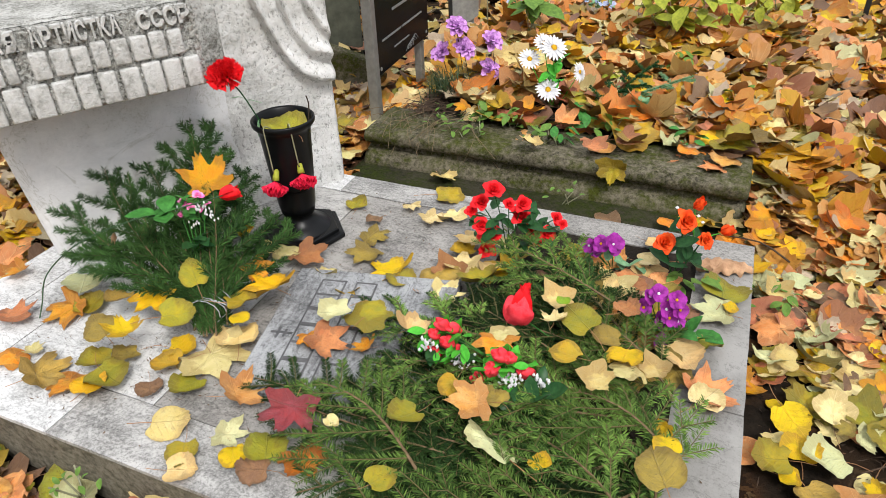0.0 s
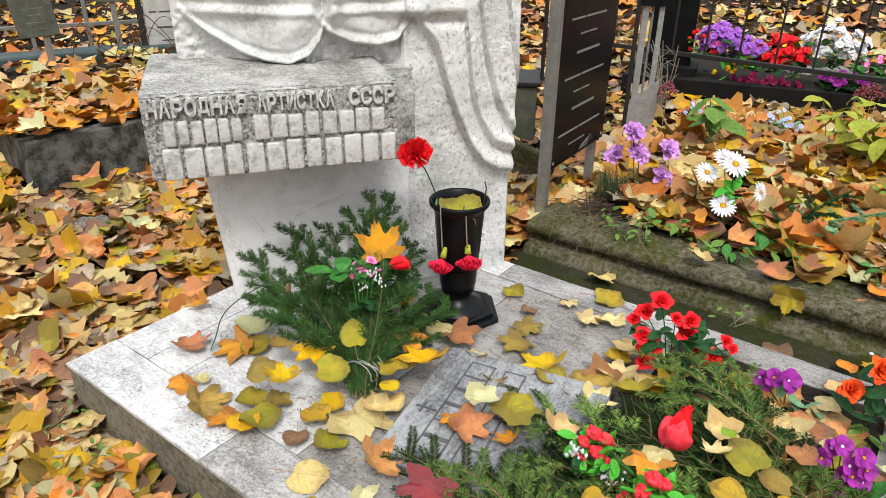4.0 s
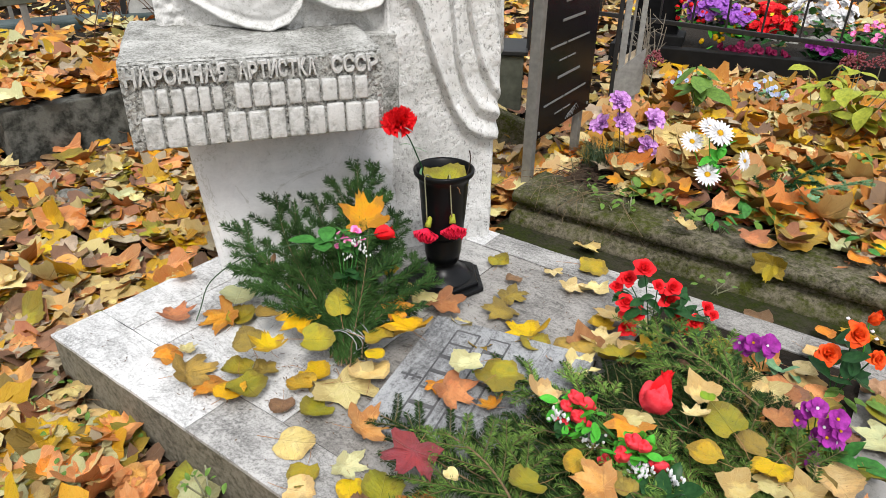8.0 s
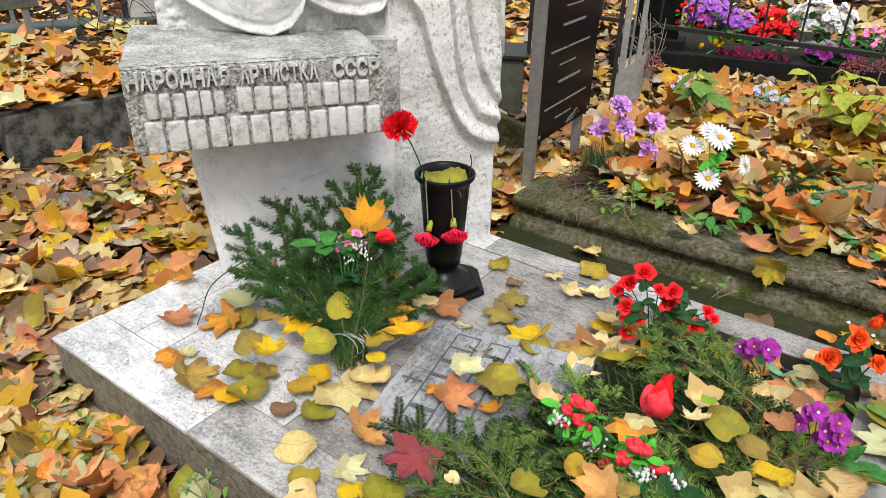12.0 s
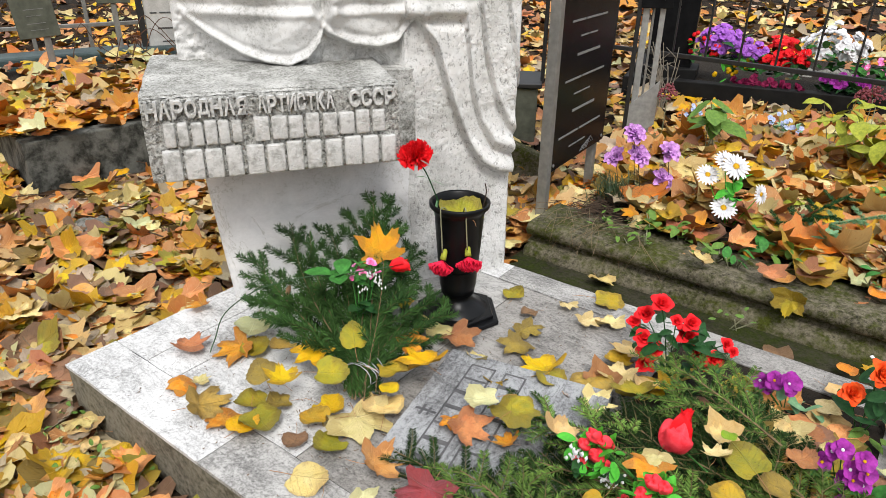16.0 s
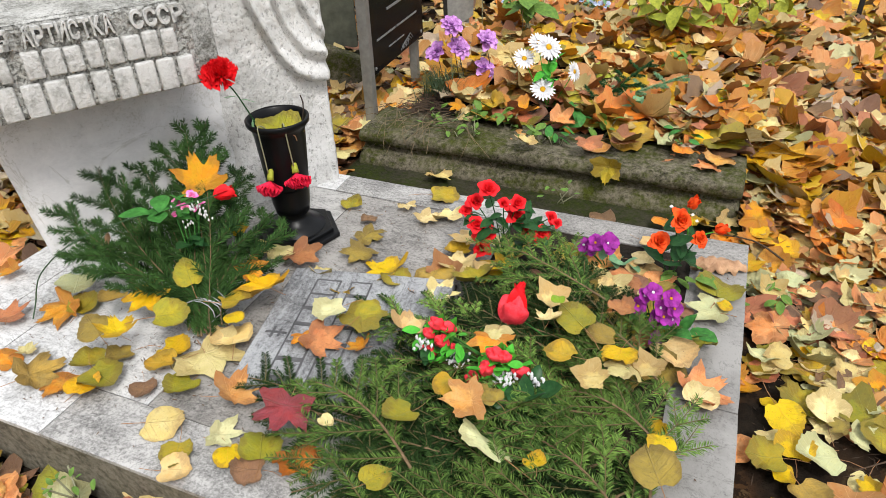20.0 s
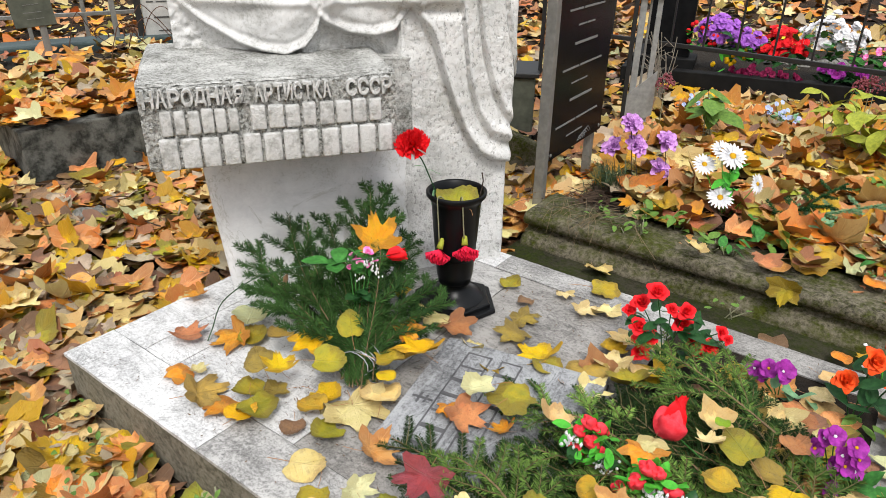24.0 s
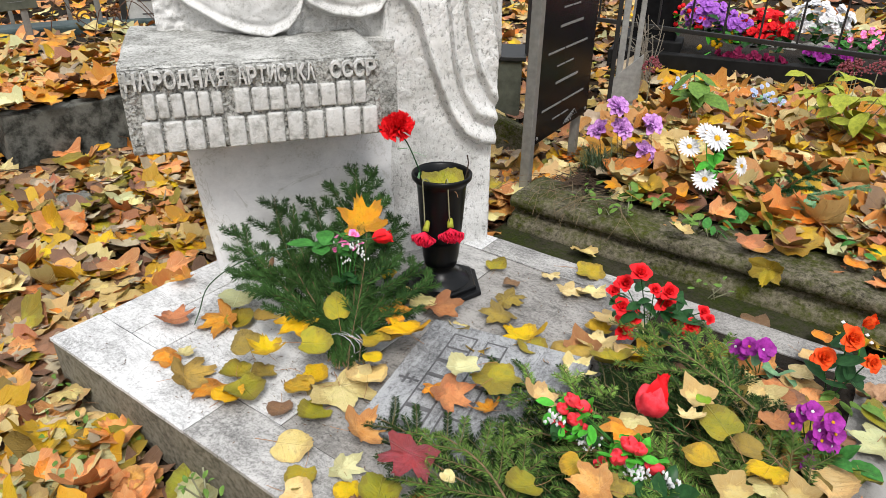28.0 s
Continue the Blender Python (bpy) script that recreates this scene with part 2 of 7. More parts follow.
def mould(name):
    """Soil under a mat of old, rotting leaves in scraps of several browns."""
    m, nt, b = material(name, 0.95, 0.0, 0.15)
    tc = nt.nodes.new("ShaderNodeTexCoord")
    warp = node(nt, "ShaderNodeTexNoise", Scale=14.0, Detail=6.0, Roughness=0.7)
    nt.links.new(tc.outputs["Object"], warp.inputs["Vector"])
    at = nt.nodes.new("ShaderNodeMixRGB")
    at.inputs[0].default_value = 0.16
    nt.links.new(tc.outputs["Object"], at.inputs[1])
    nt.links.new(warp.outputs["Color"], at.inputs[2])
    vor = node(nt, "ShaderNodeTexVoronoi", Scale=19.0)
    nt.links.new(at.outputs[0], vor.inputs["Vector"])
    sep = nt.nodes.new("ShaderNodeSeparateColor")
    nt.links.new(vor.outputs["Color"], sep.inputs[0])
    scraps = ramp(nt, sep.outputs[0], [(0.0, (0.008, 0.005, 0.003)), (0.3, (0.035, 0.017, 0.008)), (0.55, (0.065, 0.032, 0.013)), (0.75, (0.018, 0.011, 0.006)), (1.0, (0.09, 0.055, 0.025))])
    soil = ramp(nt, noise_of(nt, 30, 5, 0.7), [(0.3, (0.006, 0.0045, 0.003)), (0.7, (0.024, 0.017, 0.011))])
    bare = ramp(nt, noise_of(nt, 2.4, 4, 0.6), [(0.46, (0, 0, 0)), (0.56, (1, 1, 1))])
    nt.links.new(mix(nt, bare, scraps, soil), b.inputs["Base Color"])
    bump(nt, b, vor.outputs["Distance"], 0.6, 0.02)
    return m


MOULD = mould("leaf_mould")
bm = bmesh.new()
edge = [-400, -120, -40, -15] + [-8 + 0.4 * i for i in range(41)] + [15, 40, 120, 400]
grid = [[bm.verts.new((x, y, ground_height(x, y))) for x in edge] for y in edge]
for a, b in zip(grid, grid[1:]):
    for i in range(len(edge) - 1):
        bm.faces.new((a[i], a[i + 1], b[i + 1], b[i]))
ground = link("ground", mesh_of("ground", bm, MOULD, True))
tagged(ground, "damp dark earth under fallen autumn leaves", "ground", kind="structure")

# ---- the grave slab ----
SX, SY = 1.86, 1.19
grave_slab = thing("grave_slab", "low marble grave slab with grey stone sides, worn and stained", "grave slab")
part("base", box(0.004, SX - 0.004, 0.004, SY - 0.004, -0.24, -0.0125, 0.003), CONCRETE, grave_slab, "dirty grey-green stone side")
part("bed_layer", box(0.02, SX - 0.02, 0.02, SY - 0.02, -0.02, -0.006), EARTH, grave_slab, "dark joint filling")


def worn_tile(x0, x1, y0, y1, mat, drop=0.0):
    """A marble tile with a slightly chipped, uneven rim."""
    bm = bmesh.new()
    nx, ny = max(2, int((x1 - x0) / 0.05)), max(2, int((y1 - y0) / 0.05))
    g = 0.0016
    top = []
    for j in range(ny + 1):
        row = []
        for i in range(nx + 1):
            x, y = x0 + g + (x1 - x0 - 2 * g) * i / nx, y0 + g + (y1 - y0 - 2 * g) * j / ny
            z = 0.0012 * noise.noise(Vector((x * 9, y * 9, 4)))
            if i in (0, nx) or j in (0, ny):
                w = 0.0018 * noise.noise(Vector((x * 31, y * 31, 2)))
                x, y, z = x + w, y + w, z - 0.0018
            row.append(bm.verts.new((x, y, z - drop)))
        top.append(row)
    for a, b in zip(top, top[1:]):
        for i in range(nx):
            bm.faces.new((a[i], a[i + 1], b[i + 1], b[i]))
    rim = [v for v in top[0]] + [r[-1] for r in top[1:]] + [v for v in top[-1][-2::-1]] + [r[0] for r in top[-2:0:-1]]
    low = [bm.verts.new((v.co.x, v.co.y, -0.0115)) for v in rim]
    for i in range(len(rim)):
        k = (i + 1) % len(rim)
        bm.faces.new((rim[k], rim[i], low[i], low[k]))
    part("tile", bm, mat, grave_slab, smooth=False)


for x0, x1, mat in ((0, 0.567, MARBLE), (0.567, 1.20, MARBLE_GREY), (1.20, SX, MARBLE_GREY)):
    worn_tile(x0, x1, 0, 0.14, mat)
for x0, x1, mat in ((0, 0.628, MARBLE), (0.628, 1.25, MARBLE_GREY), (1.25, SX, MARBLE_DARK)):
    worn_tile(x0, x1, 1.085, SY, mat)
for x0, x1, y0, y1, mat in ((0, 0.146, 0.14, 0.60, MARBLE), (0, 0.146, 0.60, 1.085, MARBLE), (0.146, 0.27, 0.14, 0.60, MARBLE),
                            (0.146, 0.27, 0.60, 1.085, MARBLE), (0.27, 0.72, 0.14, 0.60, MARBLE), (0.27, 0.72, 0.60, 1.085, MARBLE_GREY),
                            (0.72, 1.22, 0.14, 0.66, MARBLE_DARK), (0.72, 1.22, 0.66, 1.085, MARBLE_DARK)):
    worn_tile(x0, x1, y0, y1, mat, 0.002)
for y0, y1 in ((0.14, 0.545), (0.545, 1.085)):
    worn_tile(1.72, SX, y0, y1, MARBLE_EDGE)

PLAQUE = marble("worn_grey_plaque", (0.38, 0.39, 0.40), (0.23, 0.235, 0.245), (0.05, 0.05, 0.052), 0.490, 0.55, 0.6, 0.35)
PLAQUE_GAP = stony("dark_gap_shade", (0.045, 0.042, 0.036), (0.012, 0.011, 0.009), 20.0)
PLAQUE_CUT = stony("cut_letter_ground", (0.15, 0.15, 0.155), (0.045, 0.045, 0.048), 20.0, 0.36, 0.64, 0.8, 0.4, 0.4)
# a small name plaque lying on the slab
plaque = thing("stone_plaque", "worn grey stone plaque with cut lettering, lying among leaves", "plaque", pose(0.77, 0.64, 0.002, 0, 0.5, 282.3))
bm = box(-0.002, 0.43, 0.0, 0.42, 0, 0.026, 0.004, 2)
part("stone", bm, PLAQUE, plaque)
# dark rim: the joint and the stone's edge shadow, put into the colour
part("gap_shade_rim", box(-0.008, 0.433, -0.009, 0.424, 0, 0.0045), PLAQUE_GAP, plaque, "dark rim standing in for the shaded gap round the stone")
for row, (y, h) in enumerate(((0.078, 0.056), (0.168, 0.046))):
    part("lettering_band", box(0.040, 0.400, y - 0.005, y + h + 0.005, 0.0250, 0.0266), PLAQUE_CUT, plaque, "dark cut letter ground")
    for k in range(6):
        w = 0.044 + 0.006 * ((k * 2 + row) % 3 == 0)
        at = 0.047 + k * 0.058
        part("letter_bar", box(at, at + w, y, y + h, 0.0255, 0.0274), PLAQUE, plaque)
for a in (box(0.245, 0.252, 0.018, 0.070, 0.0255, 0.0266), box(0.230, 0.268, 0.033, 0.039, 0.0255, 0.0268), box(0.236, 0.262, 0.050, 0.055, 0.0255, 0.0268)):
    part("cross_bar", a, PLAQUE_CUT, plaque, "small cut cross")

# ---- the monument ----
SM = pose(0.077, 0.426, 0, 0, 0, 55.14)
gravestone = thing("gravestone", "white marble gravestone with carved drapery and raised lettering", "gravestone", SM)


def slab_with_face(u0, u1, z0, z1, back, face, nu, nz):
    """A block whose front face follows face(u, z), the depth of the front."""
    bm = bmesh.new()
    front = [[bm.verts.new((u0 + (u1 - u0) * i / nu + 0.0, face(u0 + (u1 - u0) * i / nu, z0 + (z1 - z0) * j / nz), z0 + (z1 - z0) * j / nz)) for i in range(nu + 1)] for j in range(nz + 1)]
    for a, b in zip(front, front[1:]):
        for i in range(nu):
            bm.faces.new((a[i], a[i + 1], b[i + 1], b[i]))
    rim = front[0] + [r[-1] for r in front[1:]] + front[-1][-2::-1] + [r[0] for r in front[-2:0:-1]]
    far = [bm.verts.new((v.co.x, back, v.co.z)) for v in rim]
    for i in range(len(rim)):
        k = (i + 1) % len(rim)
        bm.faces.new((rim[k], rim[i], far[i], far[k]))
    bm.faces.new(far)
    return bm


def fbm(u, z, s, seed):
    return noise.fractal(Vector((u * s, seed, z * s)), 1.0, 2.0, 4)


def step(a, b, x):
    t = min(1.0, max(0.0, (x - a) / (b - a)))
    return t * t * (3 - 2 * t)


def along(points, x):
    """Straight pieces through points, as a function of x."""
    if x <= points[0][0]:
        return points[0][1]
    for (x0, y0), (x1, y1) in zip(points, points[1:]):
        if x <= x1:
            return y0 + (y1 - y0) * (x - x0) / (x1 - x0)
    return points[-1][1]


bm = slab_with_face(0.0, 0.60, -0.02, 0.655, 0.25, lambda u, z: 0.003 * fbm(u, z, 7, 1.0) + 0.012 * step(0.03, 0.0, u) + 0.004 * fbm(u, z, 40, 3.0) * step(0.06, 0.0, u), 60, 40)
# its edge draws in towards the foot
for v in bm.verts:
    v.co.x += 0.045 * max(0.0, 1 - v.co.x / 0.15) * max(0.0, min(1.0, (0.50 - v.co.z) / 0.50))
part("lower_panel", bm, STELE, gravestone, "smooth white marble panel, greenish at the foot", smooth=True)

# the projecting block with the inscription
BU0, BU1, BZ0, BZ1, BY = -0.10, 0.506, 0.464, 0.672, -0.188


def block_face(u, z):
    d = BY + 0.0035 * fbm(u, z, 45, 5.0) + 0.003 * fbm(u, z, 90, 9.0)
    d += 0.012 * step(BZ1 - 0.012, BZ1, z) + 0.006 * step(BZ0 + 0.01, BZ0, z)
    return d


bm = slab_with_face(BU0, BU1, BZ0, BZ1, 0.26, block_face, 150, 52)
part("inscription_block", bm, CHISELED, gravestone, "pitted white marble block with raised letters")
bm = bmesh.new()
nu, nd = 60, 30
tops = [[bm.verts.new((BU0 + (BU1 - BU0) * i / nu, BY + 0.006 + (0.43) * j / nd - (0.003 if j == 0 else 0), BZ1 + 0.003 + 0.004 * fbm(i / nu, j / nd, 6, 3.0) * step(0, 0.15, j / nd) + 0.003 * fbm(i / nu, j / nd, 30, 8.0) + 0.012 * step(0.1, 0.5, j / nd) - (0.009 if i in (0, nu) or j == 0 else 0))) for i in range(nu + 1)] for j in range(nd + 1)]
for a, b in zip(tops, tops[1:]):
    for i in range(nu):
        bm.faces.new((a[i], a[i + 1], b[i + 1], b[i]))
part("block_top", bm, STELE_DIRTY, gravestone, "grey-stained worn top of the block", smooth=True)


def letters(text, height, u, z, depth, mat, width=None):
    """Raised lettering with the built-in font, its foot at z, from u on."""
    cu = bpy.data.curves.new("letters", "FONT")
    cu.body, cu.extrude, cu.bevel_depth, cu.offset = text, depth, 0.0012, 0.030
    tmp = bpy.data.objects.new("letters", cu)
    scene.collection.objects.link(tmp)
    bpy.context.view_layer.update()
    me = bpy.data.meshes.new_from_object(tmp.evaluated_get(bpy.context.evaluated_depsgraph_get()))
    bpy.data.objects.remove(tmp)
    co = np.zeros(len(me.vertices) * 3)
    me.vertices.foreach_get("co", co)
    co = co.reshape(-1, 3)
    lo, hi = co.min(0), co.max(0)
    sy = height / (hi[1] - lo[1])
    sx = width / (hi[0] - lo[0]) if width else sy
    out = np.stack([u + (co[:, 0] - lo[0]) * sx, BY - co[:, 2] * 1.0, z + (co[:, 1] - lo[1]) * sy], 1)
    me.vertices.foreach_set("co", out.ravel())
    me.materials.append(mat)
    return me


for word, u, w in (("НАРОДНАЯ", -0.090, 0.228), ("АРТИСТКА", 0.158, 0.185), ("СССР", 0.378, 0.118)):
    n = len(word)
    for k, ch in enumerate(word):
        cw = w / n
        link("raised_letter", letters(ch, 0.041, u + k * cw, 0.620, 0.012, LETTER_WORN, cw * 0.90), gravestone)
for base, height, words in ((0.551, 0.060, ((-0.058, 0.182, 6), (0.145, 0.330, 8))), (0.468, 0.077, ((-0.070, 0.574, 12),))):
    for u, w, n in words:
        for k in range(n):
            cw = w / n
            wide = cw * (0.86, 0.78, 0.83, 0.90)[(k * 3 + n) % 4]
            bar = box(u + k * cw, u + k * cw + wide, BY - 0.012, BY + 0.01, base + 0.001 * (k % 2), base + height - 0.002 * (k % 3), 0.005, 3)
            part("letter_bar", bar, LETTER_WORN, gravestone, smooth=True)

part("rough_return", slab_with_face(0.507, 0.598, 0.40, 0.668, 0.2, lambda u, z: 0.002 - 0.016 * step(0.40, 0.47, z) - 0.003 * fbm(u, z, 60, 2.5), 24, 60), STELE_DIRTY, gravestone, "rough dark-pitted stone beside the block", smooth=True)
# rough pillar with carved drapery folds
HEM = ((0.60, 0.80), (0.655, 0.72), (0.685, 0.62), (0.72, 0.52), (0.76, 0.43), (0.80, 0.375), (0.85, 0.345), (0.92, 0.332))
FOLD_A = ((0.735, 0.80), (0.76, 0.60), (0.79, 0.50), (0.83, 0.435), (0.92, 0.395))
FOLD_B = ((0.775, 0.86), (0.80, 0.70), (0.84, 0.56), (0.88, 0.49), (0.92, 0.45))
FOLD_C = ((0.85, 0.95), (0.87, 0.78), (0.90, 0.64), (0.92, 0.56))


def pillar_face(u, z):
    d = -0.012 - 0.006 * fbm(u, z, 8, 2.0) - 0.0016 * fbm(u, z, 70, 6.0)
    d += 0.014 * step(0.60, 0.572, u)
    over = z - along(HEM, u)
    d -= 0.026 * step(-0.006, 0.012, over)
    for k, line in enumerate((HEM, FOLD_A, FOLD_B, FOLD_C)):
        s = z - along(line, u)
        d -= 0.012 * math.exp(-((s - 0.022) / 0.02) ** 2)
        if k:
            d += 0.016 * math.exp(-((s + 0.012) / 0.015) ** 2)
    return d + 0.03 * step(0.895, 0.915, u)


part("drapery_pillar", slab_with_face(0.572, 0.912, -0.02, 1.20, 0.27, pillar_face, 100, 300), PILLAR, gravestone, "tooled white marble with carved hanging folds", smooth=True)

ARC_A = ((0.0, 0.80), (0.07, 0.745), (0.147, 0.70), (0.205, 0.682), (0.26, 0.674), (0.312, 0.695), (0.345, 0.735), (0.37, 0.80))
ARC_B = ((0.33, 0.80), (0.368, 0.755), (0.426, 0.727), (0.50, 0.715), (0.553, 0.727), (0.60, 0.78))


def bust_face(u, z):
    a, b = z - along(ARC_A, u), z - along(ARC_B, u)
    cloth = max(step(-0.003, 0.016, a) * step(-0.02, 0.06, u) * step(0.40, 0.32, u), step(-0.003, 0.014, b) * step(0.34, 0.38, u))
    d = 0.05 + 0.12 * step(0.30, 0.0, u) + (1 - 0.75 * cloth) * (0.014 * fbm(u, z, 14, 7.0) + 0.008 * fbm(u, z, 60, 2.0))
    d -= 0.045 * cloth + 0.02 * cloth * step(0.0, 0.2, max(a, b))
    # rolled hem and shallow folds in the cloth
    for s in (a, b):
        d -= 0.010 * math.exp(-((s - 0.014) / 0.010) ** 2) * cloth
        d += 0.006 * math.exp(-((s - 0.036) / 0.008) ** 2) * cloth
    d += 0.010 * math.sin(u * 38 + z * 26) * step(0.02, 0.10, b) * cloth + 0.008 * math.sin(u * 20 - z * 34) * step(0.03, 0.10, a) * cloth
    d -= 0.02 * math.exp(-((u - 0.33 - 0.4 * (z - 0.7)) / 0.02) ** 2)
    return d


part("carved_drapery", slab_with_face(-0.02, 0.615, 0.655, 1.16, 0.27, bust_face, 150, 120), CARVED, gravestone, "smooth carved marble drapery over the block", smooth=True)
part("broken_corner", box(-0.058, -0.024, 0.0, 0.05, 0.664, 0.686, 0.006, 2), STELE_DIRTY, gravestone, "broken dirty stone edge")

# ---- neighbouring grave bed ----
grave_bed = thing("grave_bed", "mossy rounded stone kerb round a planted grave bed", "grave kerb")
PROFILE = [(0.26, -0.028), (0.20, -0.020), (0.12, -0.022), (0.05, -0.021), (0.018, -0.024), (0.004, -0.032), (0.0, -0.045), (0.002, -0.062), (0.012, -0.074), (0.030, -0.080),
           (0.045, -0.088), (0.040, -0.098), (0.018, -0.104), (-0.006, -0.118), (-0.020, -0.140), (-0.022, -0.165), (-0.010, -0.190), (0.0, -0.26), (0.26, -0.26)]
bm = bmesh.new()
n = 140
rows = []
for i in range(n + 1):
    x = 0.44 + 1.40 * i / n
    end = min(i, n - i)
    inset = 0.02 if end == 0 else (0.006 if end == 1 else 0.0)
    rows.append([bm.verts.new((x, 1.565 + y + inset + 0.006 * noise.fractal(Vector((x * 7, y * 30, z * 30)), 1, 2, 3) + 0.003 * noise.fractal(Vector((x * 50, y * 50, z * 50)), 1, 2, 2), z - inset * 0.5 + 0.006 * noise.fractal(Vector((x * 9, y * 20, 5)), 1, 2, 3) + 0.003 * noise.fractal(Vector((x * 45, y * 45, 2)), 1, 2, 2))) for y, z in PROFILE])
for a, b in zip(rows, rows[1:]):
    for k in range(len(PROFILE)):
        k2 = (k + 1) % len(PROFILE)
        bm.faces.new((a[k], b[k], b[k2], a[k2]))
bm.faces.new(rows[0])
bm.faces.new(rows[-1][::-1])
part("kerb", bm, CURB, grave_bed, smooth=True)
# strip added to darken the gap between slab and kerb by its colour
part("dark_moss_strip", box(0.42, 1.86, 1.37, 1.60, -0.26, -0.150, 0.02, 3), TRENCH_MOSS, grave_bed, "dark mossy strip added along the gap under the kerb")


def bed_height(x, y):
    e = min(step(0.42, 0.6, x), step(2.25, 1.75, x), step(4.2, 3.2, y))
    past_end = step(1.78, 1.86, x)
    e *= 1 - past_end * (1 - step(1.66, 2.0, y))
    return GZ + (0.135 + 0.03 * noise.noise(Vector((x * 2.3, y * 2.3, 8)))) * e


bm = bmesh.new()
nx, ny = 36, 44
cells = [[bm.verts.new((0.38 + 1.95 * i / nx, 1.66 + 2.6 * j / ny, max(bed_height(0.38 + 1.95 * i / nx, 1.66 + 2.6 * j / ny), GZ - 0.02))) for i in range(nx + 1)] for j in range(ny + 1)]
for a, b in zip(cells, cells[1:]):
    for i in range(nx):
        bm.faces.new((a[i], a[i + 1], b[i + 1], b[i]))
part("soil", bm, EARTH, grave_bed, "dark planted soil", smooth=True)

# ---- the vase ----
vase = thing("grave_vase", "black plastic grave vase on a stepped hexagonal foot", "vase", pose(0.655, 0.82, 0, 0, 0, 12))
part("body", lathe([(0.030, 0.075), (0.047, 0.082), (0.052, 0.11), (0.062, 0.24), (0.068, 0.325), (0.074, 0.338), (0.082, 0.346), (0.083, 0.357), (0.079, 0.360),
                           (0.074, 0.355), (0.069, 0.338), (0.064, 0.322), (0.056, 0.16), (0.0, 0.15)], 40, cap=False), PLASTIC, vase, smooth=True)
part("foot", lathe([(0.088, 0.026), (0.084, 0.032), (0.060, 0.045), (0.042, 0.062), (0.038, 0.072), (0.045, 0.078), (0.045, 0.084), (0.02, 0.086)], 32), PLASTIC, vase, smooth=True)
part("hexagonal_plate", lathe([(0.126, 0.0), (0.129, 0.003), (0.129, 0.013), (0.126, 0.016), (0.112, 0.017), (0.112, 0.027), (0.108, 0.030)], 6), PLASTIC, vase)
part("water", lathe([(0.0655, 0.318), (0.0655, 0.3185)], 32), WATER, vase, "dark water to the brim")

# ---- fallen leaves ----
HALF_MAPLE = [(0, 1.0), (4, 0.86), (8, 0.85), (12, 0.70), (19, 0.56), (26, 0.50), (32, 0.60), (37, 0.79), (41, 0.77), (48, 0.95), (53, 0.79), (59, 0.77), (66, 0.60),
              (76, 0.44), (86, 0.48), (93, 0.60), (104, 0.66), (112, 0.50), (126, 0.40), (146, 0.27), (166, 0.15)]
HALF_ROUND = [(0, 1.0), (7, 0.88), (14, 0.86), (20, 0.80), (28, 0.83), (35, 0.77), (44, 0.81), (52, 0.76), (62, 0.80), (72, 0.75), (84, 0.78), (96, 0.73), (109, 0.75), (122, 0.70),
              (137, 0.70), (152, 0.60), (166, 0.38)]


